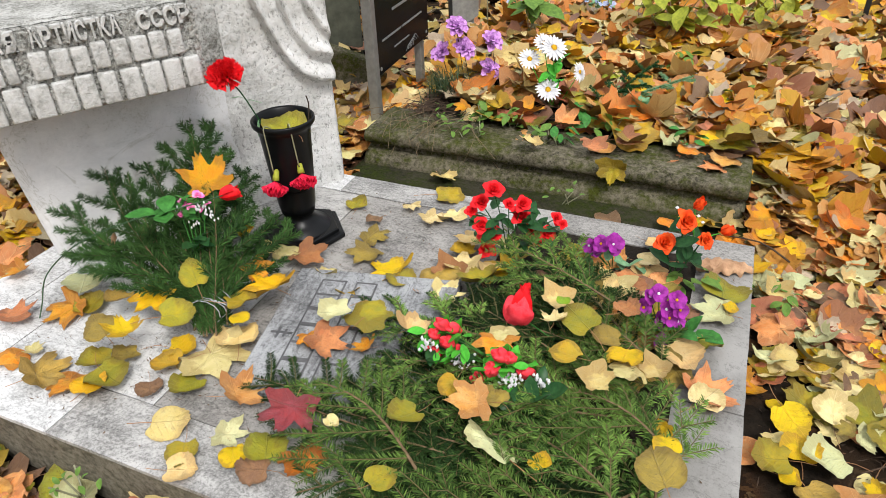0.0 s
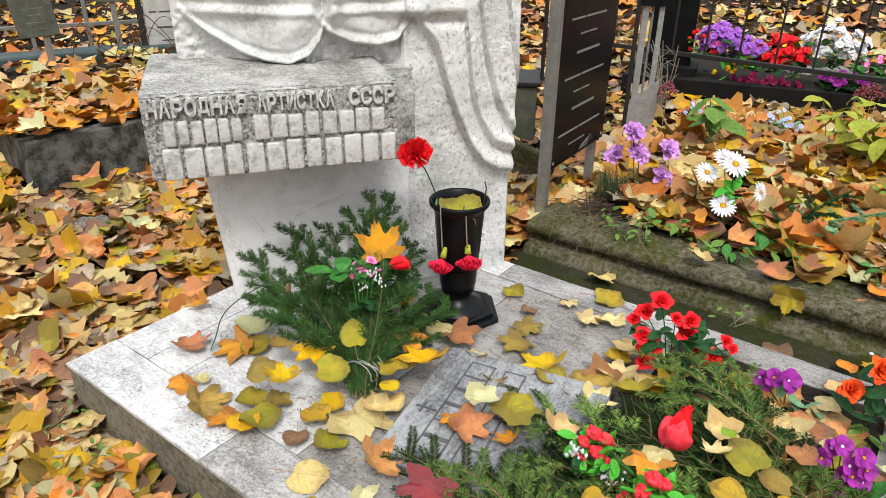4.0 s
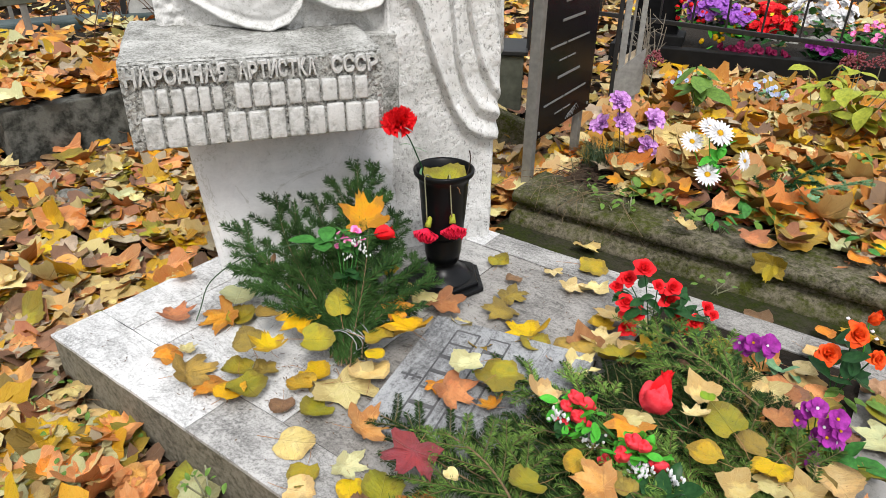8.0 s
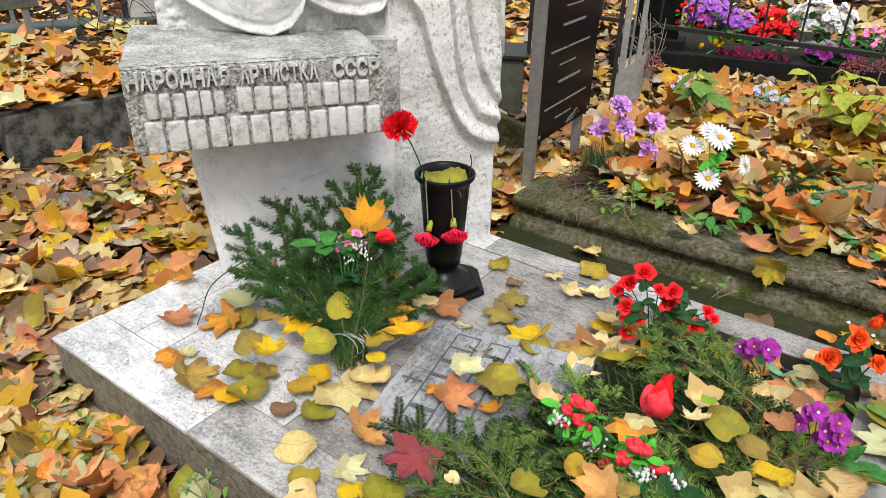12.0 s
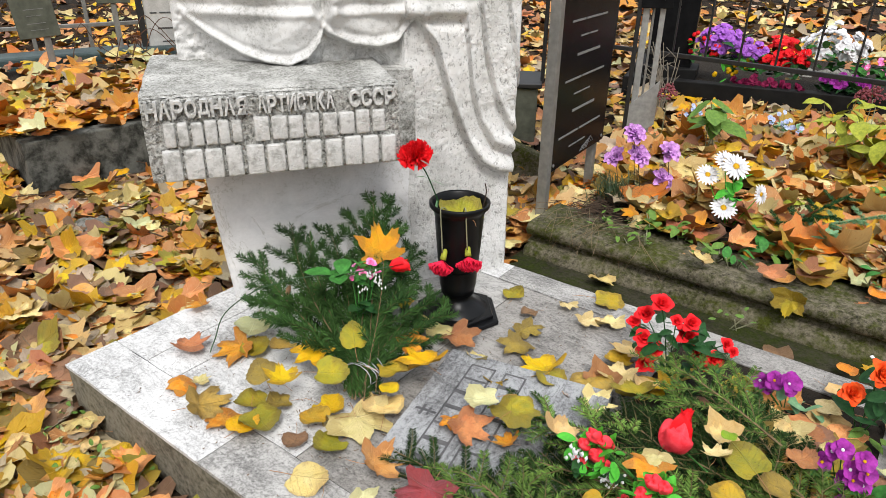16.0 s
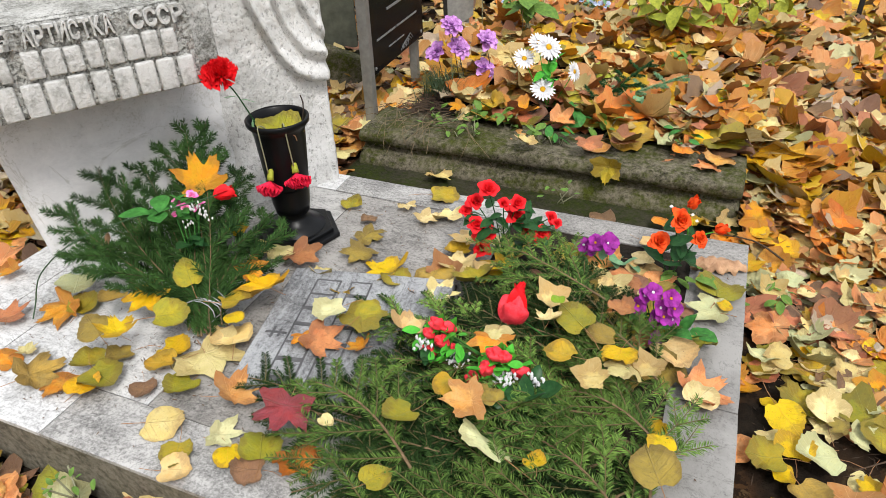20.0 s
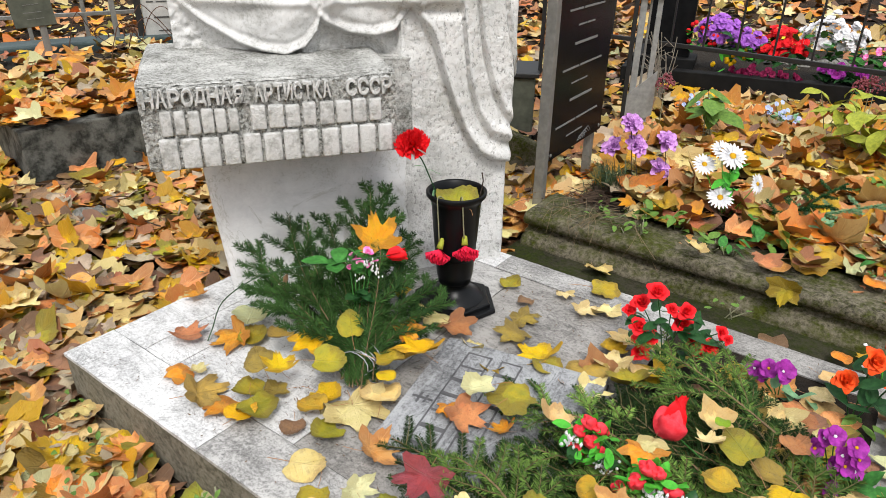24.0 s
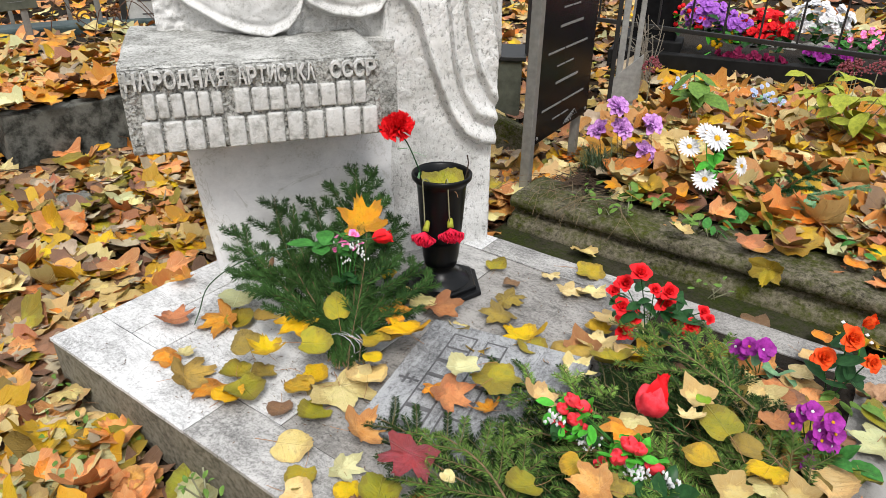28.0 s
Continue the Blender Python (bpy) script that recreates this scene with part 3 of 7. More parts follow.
def leaf_shape(kind, rng, light=False, dry=0.5):
    """Outline points, their fan and uv for one leaf about 1 m long, its stalk end at the origin and its tip along +y. dry: how much it has crumpled."""
    half = HALF_MAPLE if kind == "m" else HALF_ROUND
    if light:
        half = half[::2] if kind == "p" else [half[i] for i in (0, 3, 5, 7, 9, 11, 13, 16, 18, 20)]
    deep = rng.uniform(0.38, 0.85) if kind == "m" else rng.uniform(0.2, 0.8)
    rag = 0.07 if kind == "m" else 0.035
    broad = rng.uniform(0.88, 1.10)
    pts = [(a, r ** deep * rng.uniform(1 - rag, 1 + rag)) for a, r in half]
    pts += [(-a, r ** deep * rng.uniform(1 - rag, 1 + rag)) for a, r in half[:0:-1]]
    off, k = (0.0, 1.0) if kind == "m" else (0.48, 0.60)
    cup, fold, twist, ph = rng.uniform(-0.10, 0.22), rng.uniform(-0.05, 0.26), rng.uniform(-0.2, 0.2), rng.uniform(0, 6.3)
    wave = rng.uniform(0.02, 0.09)
    # each lobe or rim stretch lifts or droops by itself
    lifts = [rng.uniform(-0.22, 0.42) * (0.4 + dry) for _ in range(5)]
    seed = rng.uniform(0, 90)

    def put(a, r):
        x, y = k * broad * r * math.sin(a), off + k * r * math.cos(a)
        q = math.hypot(x, y - 0.42)
        z = cup * q * q * 1.6 + fold * abs(x) * 0.8 + twist * x * (y - 0.42) * 1.6 + wave * r * r * math.sin(3 * a + ph)
        lobe = min(4, max(0, int((a + 2.6) / 1.04)))
        z += lifts[lobe] * max(0.0, q - 0.22) ** 1.5 * 1.4
        if kind == "m":
            z += 0.05 * r * abs(math.sin(4 * a)) * (0.5 + dry)
        z += 0.085 * dry * noise.fractal(Vector((x * 3.2, y * 3.2, seed)), 1.0, 2.0, 3) * min(1.0, r * 2)
        return (x, y, z)
    steps = (1.0,) if light else (0.36, 0.70, 1.0)
    verts = [put(0, 0)] + [put(radians(a), r * f) for f in steps for a, r in pts]
    n = len(pts)
    faces = []
    for i in range(n):
        j = (i + 1) % n
        faces.append((0, 1 + j, 1 + i))
        for b in range(len(steps) - 1):
            p, q = 1 + b * n, 1 + (b + 1) * n
            faces.append((p + i, p + j, q + j, q + i))
    uv = [(x, y) for x, y, z in verts]
    s0 = len(verts)
    bend = rng.uniform(-0.25, 0.25)
    reach = rng.uniform(0.25, 0.75)
    for t in (0.0, 0.5, 1.0):
        cx, cy, cz = bend * t * t, (0.0 if kind == "m" else 0.16) * (1 - t) - reach * t, 0.05 * t + 0.01
        for q in range(3):
            verts.append((cx + 0.010 * math.cos(q * 2.1), cy, cz + 0.010 * math.sin(q * 2.1)))
            uv.append((0, 0.5))
    stalk = []
    for t in range(2):
        for q in range(3):
            a, b = s0 + 3 * t + q, s0 + 3 * t + (q + 1) % 3
            stalk.append((a, b, b + 3, a + 3))
    return verts, faces, stalk, uv


def leaf_material(name, colour, spot, edge, kind="m", gloss=0.5):
    m, nt, b = material(name, gloss, 0, 0.4)
    info = nt.nodes.new("ShaderNodeObjectInfo")
    geo = nt.nodes.new("ShaderNodeNewGeometry")
    rnd = nt.nodes.new("ShaderNodeMath")
    rnd.operation = "ADD"
    nt.links.new(info.outputs["Random"], rnd.inputs[0])
    nt.links.new(geo.outputs["Random Per Island"], rnd.inputs[1])
    frac = nt.nodes.new("ShaderNodeMath")
    frac.operation = "FRACT"
    nt.links.new(rnd.outputs[0], frac.inputs[0])
    uvn = nt.nodes.new("ShaderNodeUVMap")
    uvn.uv_map = "leaf"
    add = nt.nodes.new("ShaderNodeVectorMath")
    add.operation = "ADD"
    comb = nt.nodes.new("ShaderNodeCombineXYZ")
    big = nt.nodes.new("ShaderNodeMath")
    big.operation = "MULTIPLY"
    big.inputs[1].default_value = 37.0
    nt.links.new(rnd.outputs[0], big.inputs[0])
    nt.links.new(big.outputs[0], comb.inputs[0])
    nt.links.new(big.outputs[0], comb.inputs[2])
    nt.links.new(uvn.outputs[0], add.inputs[0])
    nt.links.new(comb.outputs[0], add.inputs[1])
    patches = node(nt, "ShaderNodeTexNoise", Scale=2.6, Detail=5.0, Roughness=0.6)
    nt.links.new(add.outputs[0], patches.inputs["Vector"])
    fine = node(nt, "ShaderNodeTexNoise", Scale=22.0, Detail=3.0, Roughness=0.6)
    nt.links.new(add.outputs[0], fine.inputs["Vector"])
    blots = node(nt, "ShaderNodeTexNoise", Scale=7.0, Detail=6.0, Roughness=0.7)
    nt.links.new(add.outputs[0], blots.inputs["Vector"])
    col = mix(nt, ramp(nt, patches.outputs["Fac"], [(0.34, (0, 0, 0)), (0.66, (1, 1, 1))]), colour, edge)
    col = mix(nt, ramp(nt, blots.outputs["Fac"], [(0.55, (0, 0, 0)), (0.72, (0.6, 0.6, 0.6))]), col, tuple(0.5 * (p + q) for p, q in zip(spot, colour)))
    col = mix(nt, ramp(nt, fine.outputs["Fac"], [(0.64, (0, 0, 0)), (0.70, (0.75, 0.75, 0.75))]), col, spot)
    hue = nt.nodes.new("ShaderNodeHueSaturation")
    hue.inputs["Saturation"].default_value = 1.06
    mr = nt.nodes.new("ShaderNodeMapRange")
    mr.inputs[3].default_value, mr.inputs[4].default_value = 0.482, 0.514
    nt.links.new(frac.outputs[0], mr.inputs[0])
    nt.links.new(mr.outputs[0], hue.inputs["Hue"])
    mv = nt.nodes.new("ShaderNodeMapRange")
    mv.inputs[3].default_value, mv.inputs[4].default_value = 0.92, 1.36
    nt.links.new(info.outputs["Random"], mv.inputs[0])
    mv2 = nt.nodes.new("ShaderNodeMapRange")
    mv2.inputs[3].default_value, mv2.inputs[4].default_value = 0.72, 1.28
    nt.links.new(geo.outputs["Random Per Island"], mv2.inputs[0])
    mul = nt.nodes.new("ShaderNodeMath")
    mul.operation = "MULTIPLY"
    nt.links.new(mv.outputs[0], mul.inputs[0])
    nt.links.new(mv2.outputs[0], mul.inputs[1])
    nt.links.new(mul.outputs[0], hue.inputs["Value"])
    nt.links.new(col, hue.inputs["Color"])
    # browned margin
    mid = nt.nodes.new("ShaderNodeVectorMath")
    mid.operation = "DISTANCE"
    mid.inputs[1].default_value = (0, 0.40, 0)
    nt.links.new(uvn.outputs[0], mid.inputs[0])
    rim = nt.nodes.new("ShaderNodeMath")
    rim.operation = "ADD"
    nt.links.new(mid.outputs["Value"], rim.inputs[0])
    nt.links.new(patches.outputs["Fac"], rim.inputs[1])
    worn = mix(nt, ramp(nt, rim.outputs[0], [(0.86, (0, 0, 0)), (1.16, (0.50, 0.50, 0.50))]), hue.outputs[0], spot)
    # veins: rays from the stalk, or a midrib with side ribs
    sep = nt.nodes.new("ShaderNodeSeparateXYZ")
    nt.links.new(uvn.outputs[0], sep.inputs[0])

    def op(o, a, b=None):
        n = nt.nodes.new("ShaderNodeMath")
        n.operation = o
        for i, v in ((0, a), (1, b)):
            if v is None:
                continue
            if isinstance(v, (int, float)):
                n.inputs[i].default_value = v
            else:
                nt.links.new(v, n.inputs[i])
        return n.outputs[0]
    ax = op("ABSOLUTE", sep.outputs[0])
    if kind == "m":
        ang = op("ARCTAN2", sep.outputs[0], sep.outputs[1])
        rad = op("SQRT", op("ADD", op("MULTIPLY", sep.outputs[0], sep.outputs[0]), op("MULTIPLY", sep.outputs[1], sep.outputs[1])))
        line = op("MULTIPLY", op("ABSOLUTE", op("SINE", op("MULTIPLY", ang, 4.0))), rad)
        width = 0.030
        rib = op("MULTIPLY", op("ABSOLUTE", op("SUBTRACT", op("FRACT", op("MULTIPLY", op("SUBTRACT", rad, op("MULTIPLY", line, 0.55)), 8.0)), 0.5)), 0.16)
    else:
        side = op("ABSOLUTE", op("SUBTRACT", op("FRACT", op("MULTIPLY", op("SUBTRACT", sep.outputs[1], op("MULTIPLY", ax, 0.8)), 6.0)), 0.5))
        line = op("MINIMUM", ax, op("MULTIPLY", side, 0.3))
        width = 0.016
        rib = op("MULTIPLY", op("ABSOLUTE", op("SUBTRACT", op("FRACT", op("MULTIPLY", op("ADD", sep.outputs[1], ax), 19.0)), 0.5)), 0.07)
    soft = nt.nodes.new("ShaderNodeMapRange")
    soft.inputs[1].default_value, soft.inputs[2].default_value, soft.inputs[3].default_value, soft.inputs[4].default_value = 0.0, width, 1.0, 0.0
    nt.links.new(line, soft.inputs[0])
    thin = nt.nodes.new("ShaderNodeMapRange")
    thin.inputs[1].default_value, thin.inputs[2].default_value, thin.inputs[3].default_value, thin.inputs[4].default_value = 0.0, width * 0.6, 1.0, 0.0
    nt.links.new(rib, thin.inputs[0])
    pale = tuple(min(1.0, c * 1.2 + 0.05) for c in colour)
    worn = mix(nt, op("MULTIPLY", thin.outputs[0], 0.10), worn, pale)
    nt.links.new(mix(nt, op("MULTIPLY", soft.outputs[0], 0.6), worn, pale), b.inputs["Base Color"])
    bump(nt, b, op("ADD", op("ADD", op("MULTIPLY", soft.outputs[0], 1.0), op("MULTIPLY", thin.outputs[0], 0.12)), op("ADD", fine.outputs["Fac"], op("MULTIPLY", blots.outputs["Fac"], 1.6))), 0.65, 0.005)
    return m


LEAF_COLOURS = {
    "orange": ((0.62, 0.22, 0.035), (0.20, 0.06, 0.02), (0.66, 0.34, 0.07)),
    "rust": ((0.40, 0.16, 0.07), (0.13, 0.05, 0.03), (0.52, 0.25, 0.11)),
    "peach": ((0.66, 0.37, 0.15), (0.26, 0.11, 0.05), (0.64, 0.27, 0.075)),
    "yellow": ((0.70, 0.41, 0.015), (0.26, 0.11, 0.02), (0.62, 0.43, 0.03)),
    "gold": ((0.56, 0.25, 0.018), (0.24, 0.09, 0.02), (0.50, 0.31, 0.03)),
    "ochre": ((0.45, 0.29, 0.035), (0.16, 0.08, 0.02), (0.32, 0.25, 0.035)),
    "olive": ((0.23, 0.225, 0.030), (0.10, 0.06, 0.02), (0.36, 0.29, 0.03)),
    "brownolive": ((0.25, 0.18, 0.05), (0.08, 0.05, 0.02), (0.40, 0.27, 0.06)),
    "cream": ((0.70, 0.60, 0.31), (0.36, 0.24, 0.09), (0.60, 0.52, 0.22)),
    "tan": ((0.62, 0.45, 0.18), (0.28, 0.14, 0.05), (0.64, 0.52, 0.25)),
    "sage": ((0.50, 0.52, 0.29), (0.26, 0.22, 0.09), (0.58, 0.56, 0.30)),
    "ash": ((0.40, 0.32, 0.22), (0.18, 0.13, 0.085), (0.48, 0.40, 0.28)),
    "brown": ((0.20, 0.11, 0.065), (0.07, 0.04, 0.025), (0.30, 0.17, 0.09)),
    "red": ((0.21, 0.055, 0.05), (0.10, 0.02, 0.02), (0.32, 0.075, 0.05)),
    "lime": ((0.26, 0.42, 0.03), (0.20, 0.30, 0.03), (0.30, 0.46, 0.05)),
}
LEAF_MATS = {(c, k): leaf_material(f"{c}_leaf_{'maple' if k == 'm' else 'round'}", *v, kind=k) for c, v in LEAF_COLOURS.items() for k in "mp"}
STALK = plain("leaf_stalk", (0.48, 0.24, 0.10), 0.6, 0, 0.5, 30, 0.0)
WORDS = {"orange": "orange", "rust": "rust-brown", "peach": "pale orange", "yellow": "bright yellow", "gold": "golden orange", "ochre": "ochre yellow", "olive": "olive green",
         "brownolive": "brownish olive", "cream": "pale cream", "tan": "pale tan", "sage": "pale grey-green", "ash": "dry grey-tan", "brown": "dark brown", "red": "deep red", "lime": "fresh green"}
leaf_meshes = {}
leaf_rng = random.Random(11)


def leaf_mesh(colour, kind, variant):
    key = (colour, kind, variant)
    if key not in leaf_meshes:
        v, f, s, uv = leaf_shape(kind, random.Random(f"{kind}{variant}"), False, (0.25, 0.5, 0.9)[variant % 3])
        me = bpy.data.meshes.new("fallen_leaf")
        me.from_pydata(v, [], f + s)
        lay = me.uv_layers.new(name="leaf")
        idx = np.zeros(len(me.loops), int)
        me.loops.foreach_get("vertex_index", idx)
        lay.data.foreach_set("uv", np.array(uv)[idx].ravel())
        me.materials.append(LEAF_MATS[(colour, kind)])
        me.materials.append(STALK)
        me.polygons.foreach_set("material_index", [0] * len(f) + [1] * len(s))
        me.shade_smooth()
        leaf_meshes[key] = me
    return leaf_meshes[key]


def drop_leaf(x, y, z, size, colour, kind, where, turn=None, tilt=14, rx=None, ry=None, variant=None):
    """One fallen leaf as a thing of its own; x, y is the middle of its blade."""
    r = leaf_rng
    rz = r.uniform(0, 360) if turn is None else turn
    m = pose(x, y, z + 0.006, r.uniform(-tilt, tilt) if rx is None else rx, r.uniform(-tilt, tilt) if ry is None else ry, rz)
    size *= 0.62 if kind == "m" else 0.85
    m = m @ Matrix.Translation((0, -0.42 * size, 0)) @ Matrix.Diagonal((size, size, size, 1))
    ob = link("fallen_leaf", leaf_mesh(colour, kind, r.randrange(15) if variant is None else variant), None, "", m)
    shape = "lobed maple" if kind == "m" else "rounded"
    tagged(ob, f"{WORDS[colour]} {shape} leaf fallen {where}", "leaf", "fallen leaves")


SLAB_LEAVES = {
    ("orange", "m"): [(0.037, 0.363, 0, 0.091), (0.318, 0.118, 0, 0.078), (0.508, 0.103, 0, 0.095), (0.298, 0.286, 0, 0.135), (0.732, 0.531, 3, 0.086), (1.124, 0.105, 1, 0.094),
                      (1.109, 0.682, 0, 0.079), (1.067, 0.418, 2, 0.069), (0.95, 0.39, 2, 0.066), (1.362, 0.455, 4, 0.112)],
    ("olive", "p"): [(0.526, 0.197, 0, 0.097), (0.582, 0.156, 1, 0.109), (0.352, 0.327, 0, 0.098), (0.641, 0.318, 3, 0.099), (0.528, 0.382, 3, 0.088), (0.767, 0.207, 0, 0.091),
                     (0.87, 0.062, 0, 0.081), (1.033, 0.106, 1, 0.09), (1.287, 0.084, 4, 0.07), (0.736, 1.001, 0, 0.074), (1.043, 0.683, 1, 0.089), (1.517, 0.588, 5, 0.114),
                     (1.792, 0.924, 0, 0.127), (1.77, 0.716, 1, 0.07), (1.281, 0.222, 5, 0.082)],
    ("yellow", "p"): [(0.575, 0.114, 1, 0.093), (0.661, 0.286, 0, 0.091), (0.795, 0.360, 3, 0.06), (0.965, 0.091, 0, 0.059), (1.616, 0.533, 4, 0.084), (1.809, 0.865, 1, 0.042),
                      (1.722, 0.411, 2, 0.053), (1.729, 0.34, 3, 0.061), (1.531, 0.212, 4, 0.046), (0.601, 0.639, 5, 0.064)],
    ("brownolive", "p"): [(0.571, 0.236, 0, 0.072), (0.524, 0.225, 3, 0.102), (0.480, 0.331, 3, 0.079), (1.577, 0.591, 3, 0.076), (1.724, 0.275, 3, 0.112), (1.419, 0.315, 5, 0.061)],
    ("cream", "m"): [(0.346, 0.173, 0, 0.06), (0.781, 0.279, 0, 0.167), (0.903, 1.043, 0, 0.069), (0.996, 1.0, 0, 0.092), (1.028, 1.052, 0, 0.094), (0.841, 0.665, 0, 0.064),
                     (1.153, 0.821, 1, 0.104), (1.181, 0.673, 1, 0.112), (1.362, 0.498, 4, 0.066), (1.456, 0.585, 5, 0.07), (1.62, 0.483, 4, 0.076)],
    ("rust", "m"): [(0.193, 0.254, 0, 0.121), (0.774, 0.69, 1, 0.121), (1.132, 0.754, 0, 0.095), (1.005, 0.401, 2, 0.119), (1.566, 0.897, 1, 0.099)],
    ("sage", "p"): [(0.28, 0.387, 2, 0.13), (0.991, 0.471, 3, 0.093)],
    ("yellow", "m"): [(0.560, 0.248, 3, 0.1), (0.557, 0.334, 3, 0.127), (0.769, 0.498, 3, 0.134), (0.969, 0.734, 0, 0.147)],
    ("ochre", "p"): [(0.69, 0.238, 1, 0.084), (0.750, 0.413, 3, 0.09), (0.969, 1.15, 0, 0.11), (1.513, 0.48, 5, 0.082), (1.409, 0.951, 1, 0.103), (1.325, 0.322, 5, 0.06)],
    ("brown", "p"): [(0.686, 0.171, 0, 0.072), (1.034, 0.076, 0, 0.077), (0.827, 0.949, 0, 0.056), (1.372, 0.78, 2, 0.072)],
    ("tan", "p"): [(0.782, 0.355, 1, 0.101), (0.784, 0.103, 0, 0.108), (0.889, 0.019, 0, 0.074), (1.233, 0.818, 1, 0.074), (1.528, 0.807, 1, 0.099), (1.711, 0.659, 1, 0.115),
                   (0.628, 0.679, 2, 0.065), (1.6, 1.093, 0, 0.054)],
    ("peach", "m"): [(0.909, 0.228, 1, 0.126), (1.798, 0.584, 0, 0.128), (1.366, 0.276, 6, 0.1)],
    ("sage", "m"): [(0.94, 0.129, 0, 0.091), (1.766, 0.845, 0, 0.129)],
    ("red", "m"): [(1.066, 0.143, 4, 0.125)],
    ("cream", "p"): [(1.144, 0.169, 4, 0.037), (0.694, 0.703, 1, 0.099), (1.78, 0.536, 1, 0.097), (1.595, 0.978, 1, 0.072)],
    ("brownolive", "m"): [(0.443, 0.135, 0, 0.131), (0.881, 0.862, 0, 0.1), (0.883, 0.758, 0, 0.121)],
    ("tan", "m"): [(1.675, 0.513, 3, 0.064), (1.585, 0.437, 4, 0.072), (1.124, 0.919, 1, 0.105), (1.188, 0.464, 4, 0.086), (1.446, 0.647, 4, 0.079)],
    ("olive", "m"): [(1.22, 0.748, 2, 0.115), (1.061, 0.498, 3, 0.113)],
    ("ochre", "m"): [(0.934, 0.605, 1, 0.061)],
    ("lime", "p"): [(1.465, 0.623, 6, 0.034)],
    ("rust", "p"): [(1.591, 0.676, 4, 0.07)],
}
for (colour, kind), places in SLAB_LEAVES.items():
    for x, y, level, size in places:
        # raised leaves beside the bunch are slid towards the camera to show above it
        on = level >= 3
        drop_leaf(x, y, 0.004 + 0.0135 * level + (0.028 if on else 0), size, colour, kind, "on spruce branches" if on else "on the marble slab", tilt=12 if on else 7)
drop_leaf(0.640, 0.412, 0.118, 0.085, "olive", "p", "on the spruce bunch", turn=50, rx=40, ry=0, variant=3)
drop_leaf(0.440, 0.470, 0.150, 0.09, "brown", "m", "on the spruce bunch", turn=120, rx=30, ry=10)
# leaves heaped between the plants at the foot
heap = random.Random(21)
for k in range(40):
    x, y = heap.uniform(1.36, 1.72), heap.uniform(0.48, 0.96)
    if k < 8:
        x, y = heap.uniform(1.10, 1.36), heap.uniform(0.70, 0.95)
    kind = heap.choice("mpp")
    drop_leaf(x, y, heap.uniform(-0.004, 0.016), heap.uniform(0.08, 0.125), heap.choice(["ochre", "ochre", "olive", "tan", "rust", "cream", "brownolive", "peach", "yellow", "brownolive", "brown", "tan"]), kind, "between grave flowers", tilt=16)
# a golden leaf upright in the spruce bunch, slid and turned to the camera, and a dry curled one on the slab's edge
drop_leaf(0.520, 0.640, 0.262, 0.145, "gold", "m", "into the spruce bunch", turn=52, rx=54, ry=-8, variant=7)
drop_leaf(1.45, 0.22, 0.085, 0.13, "sage", "p", "on spruce branches", turn=70, rx=10, ry=40)
drop_leaf(1.41, 1.545, -0.045, 0.10, "ochre", "m", "over the mossy kerb", turn=170, rx=-58, ry=6)
drop_leaf(1.885, 1.545, -0.095, 0.115, "gold", "m", "on the leafy ground", turn=25, rx=24, ry=6)
drop_leaf(1.10, 1.60, 0.012, 0.09, "tan", "m", "on the mossy kerb", turn=40)
drop_leaf(0.765, 1.79, 0.016, 0.085, "gold", "m", "on the mossy kerb", turn=150)
drop_leaf(1.33, 1.61, 0.012, 0.10, "rust", "m", "on the mossy kerb", turn=200)
for x, y, size, colour, kind in ((0.20, -0.12, 0.13, "sage", "m"), (0.33, -0.16, 0.12, "cream", "m"), (0.08, -0.10, 0.12, "sage", "p"), (0.46, -0.13, 0.12, "tan", "m"), (0.12, -0.24, 0.13, "cream", "p"),
                                 (1.93, 0.90, 0.10, "sage", "p"), (1.97, 0.72, 0.11, "yellow", "p"), (1.95, 0.58, 0.10, "olive", "p"), (2.05, 0.62, 0.11, "sage", "p"), (2.10, 0.86, 0.11, "cream", "m"),
                                 (1.92, 1.02, 0.12, "peach", "m"), (2.04, 1.08, 0.10, "tan", "p"), (1.93, 0.40, 0.13, "rust", "m"), (2.08, 0.46, 0.11, "olive", "p"), (2.20, 1.0, 0.12, "yellow", "p"),
                                 (1.90, 1.30, 0.11, "gold", "m"), (1.97, 1.42, 0.12, "yellow", "m"), (1.88, 1.50, 0.10, "rust", "m"), (2.0, 1.26, 0.09, "sage", "p")):
    drop_leaf(x, y, GZ + 0.03, size, colour, kind, "on damp soil by the slab", tilt=16)
side = random.Random(61)
for k in range(34):
    x, y = side.uniform(1.91, 2.36), side.uniform(0.12, 0.98)
    drop_leaf(x, y, GZ + 0.008 + 0.0007 * k, side.uniform(0.055, 0.095), side.choice(["sage", "olive", "olive", "ochre", "yellow", "cream", "peach", "rust", "tan", "brownolive"]), side.choice("mppp"), "on damp soil by the slab", tilt=11)


def ground_at(x, y):
    """Height of soil, or None where a stone stands."""
    if -0.02 < x < SX + 0.02 and -0.02 < y < SY + 0.02:
        return None
    if 0.43 < x < 1.85 and 1.55 < y < 1.66:
        return None
    if y > 1.66 and 0.42 < x < 2.25 and y < 4.2:
        return max(bed_height(x, y), ground_height(x, y))
    if -4.2 < x < -0.7 and left_bed(x, y):
        return 0.080
    return ground_height(x, y)


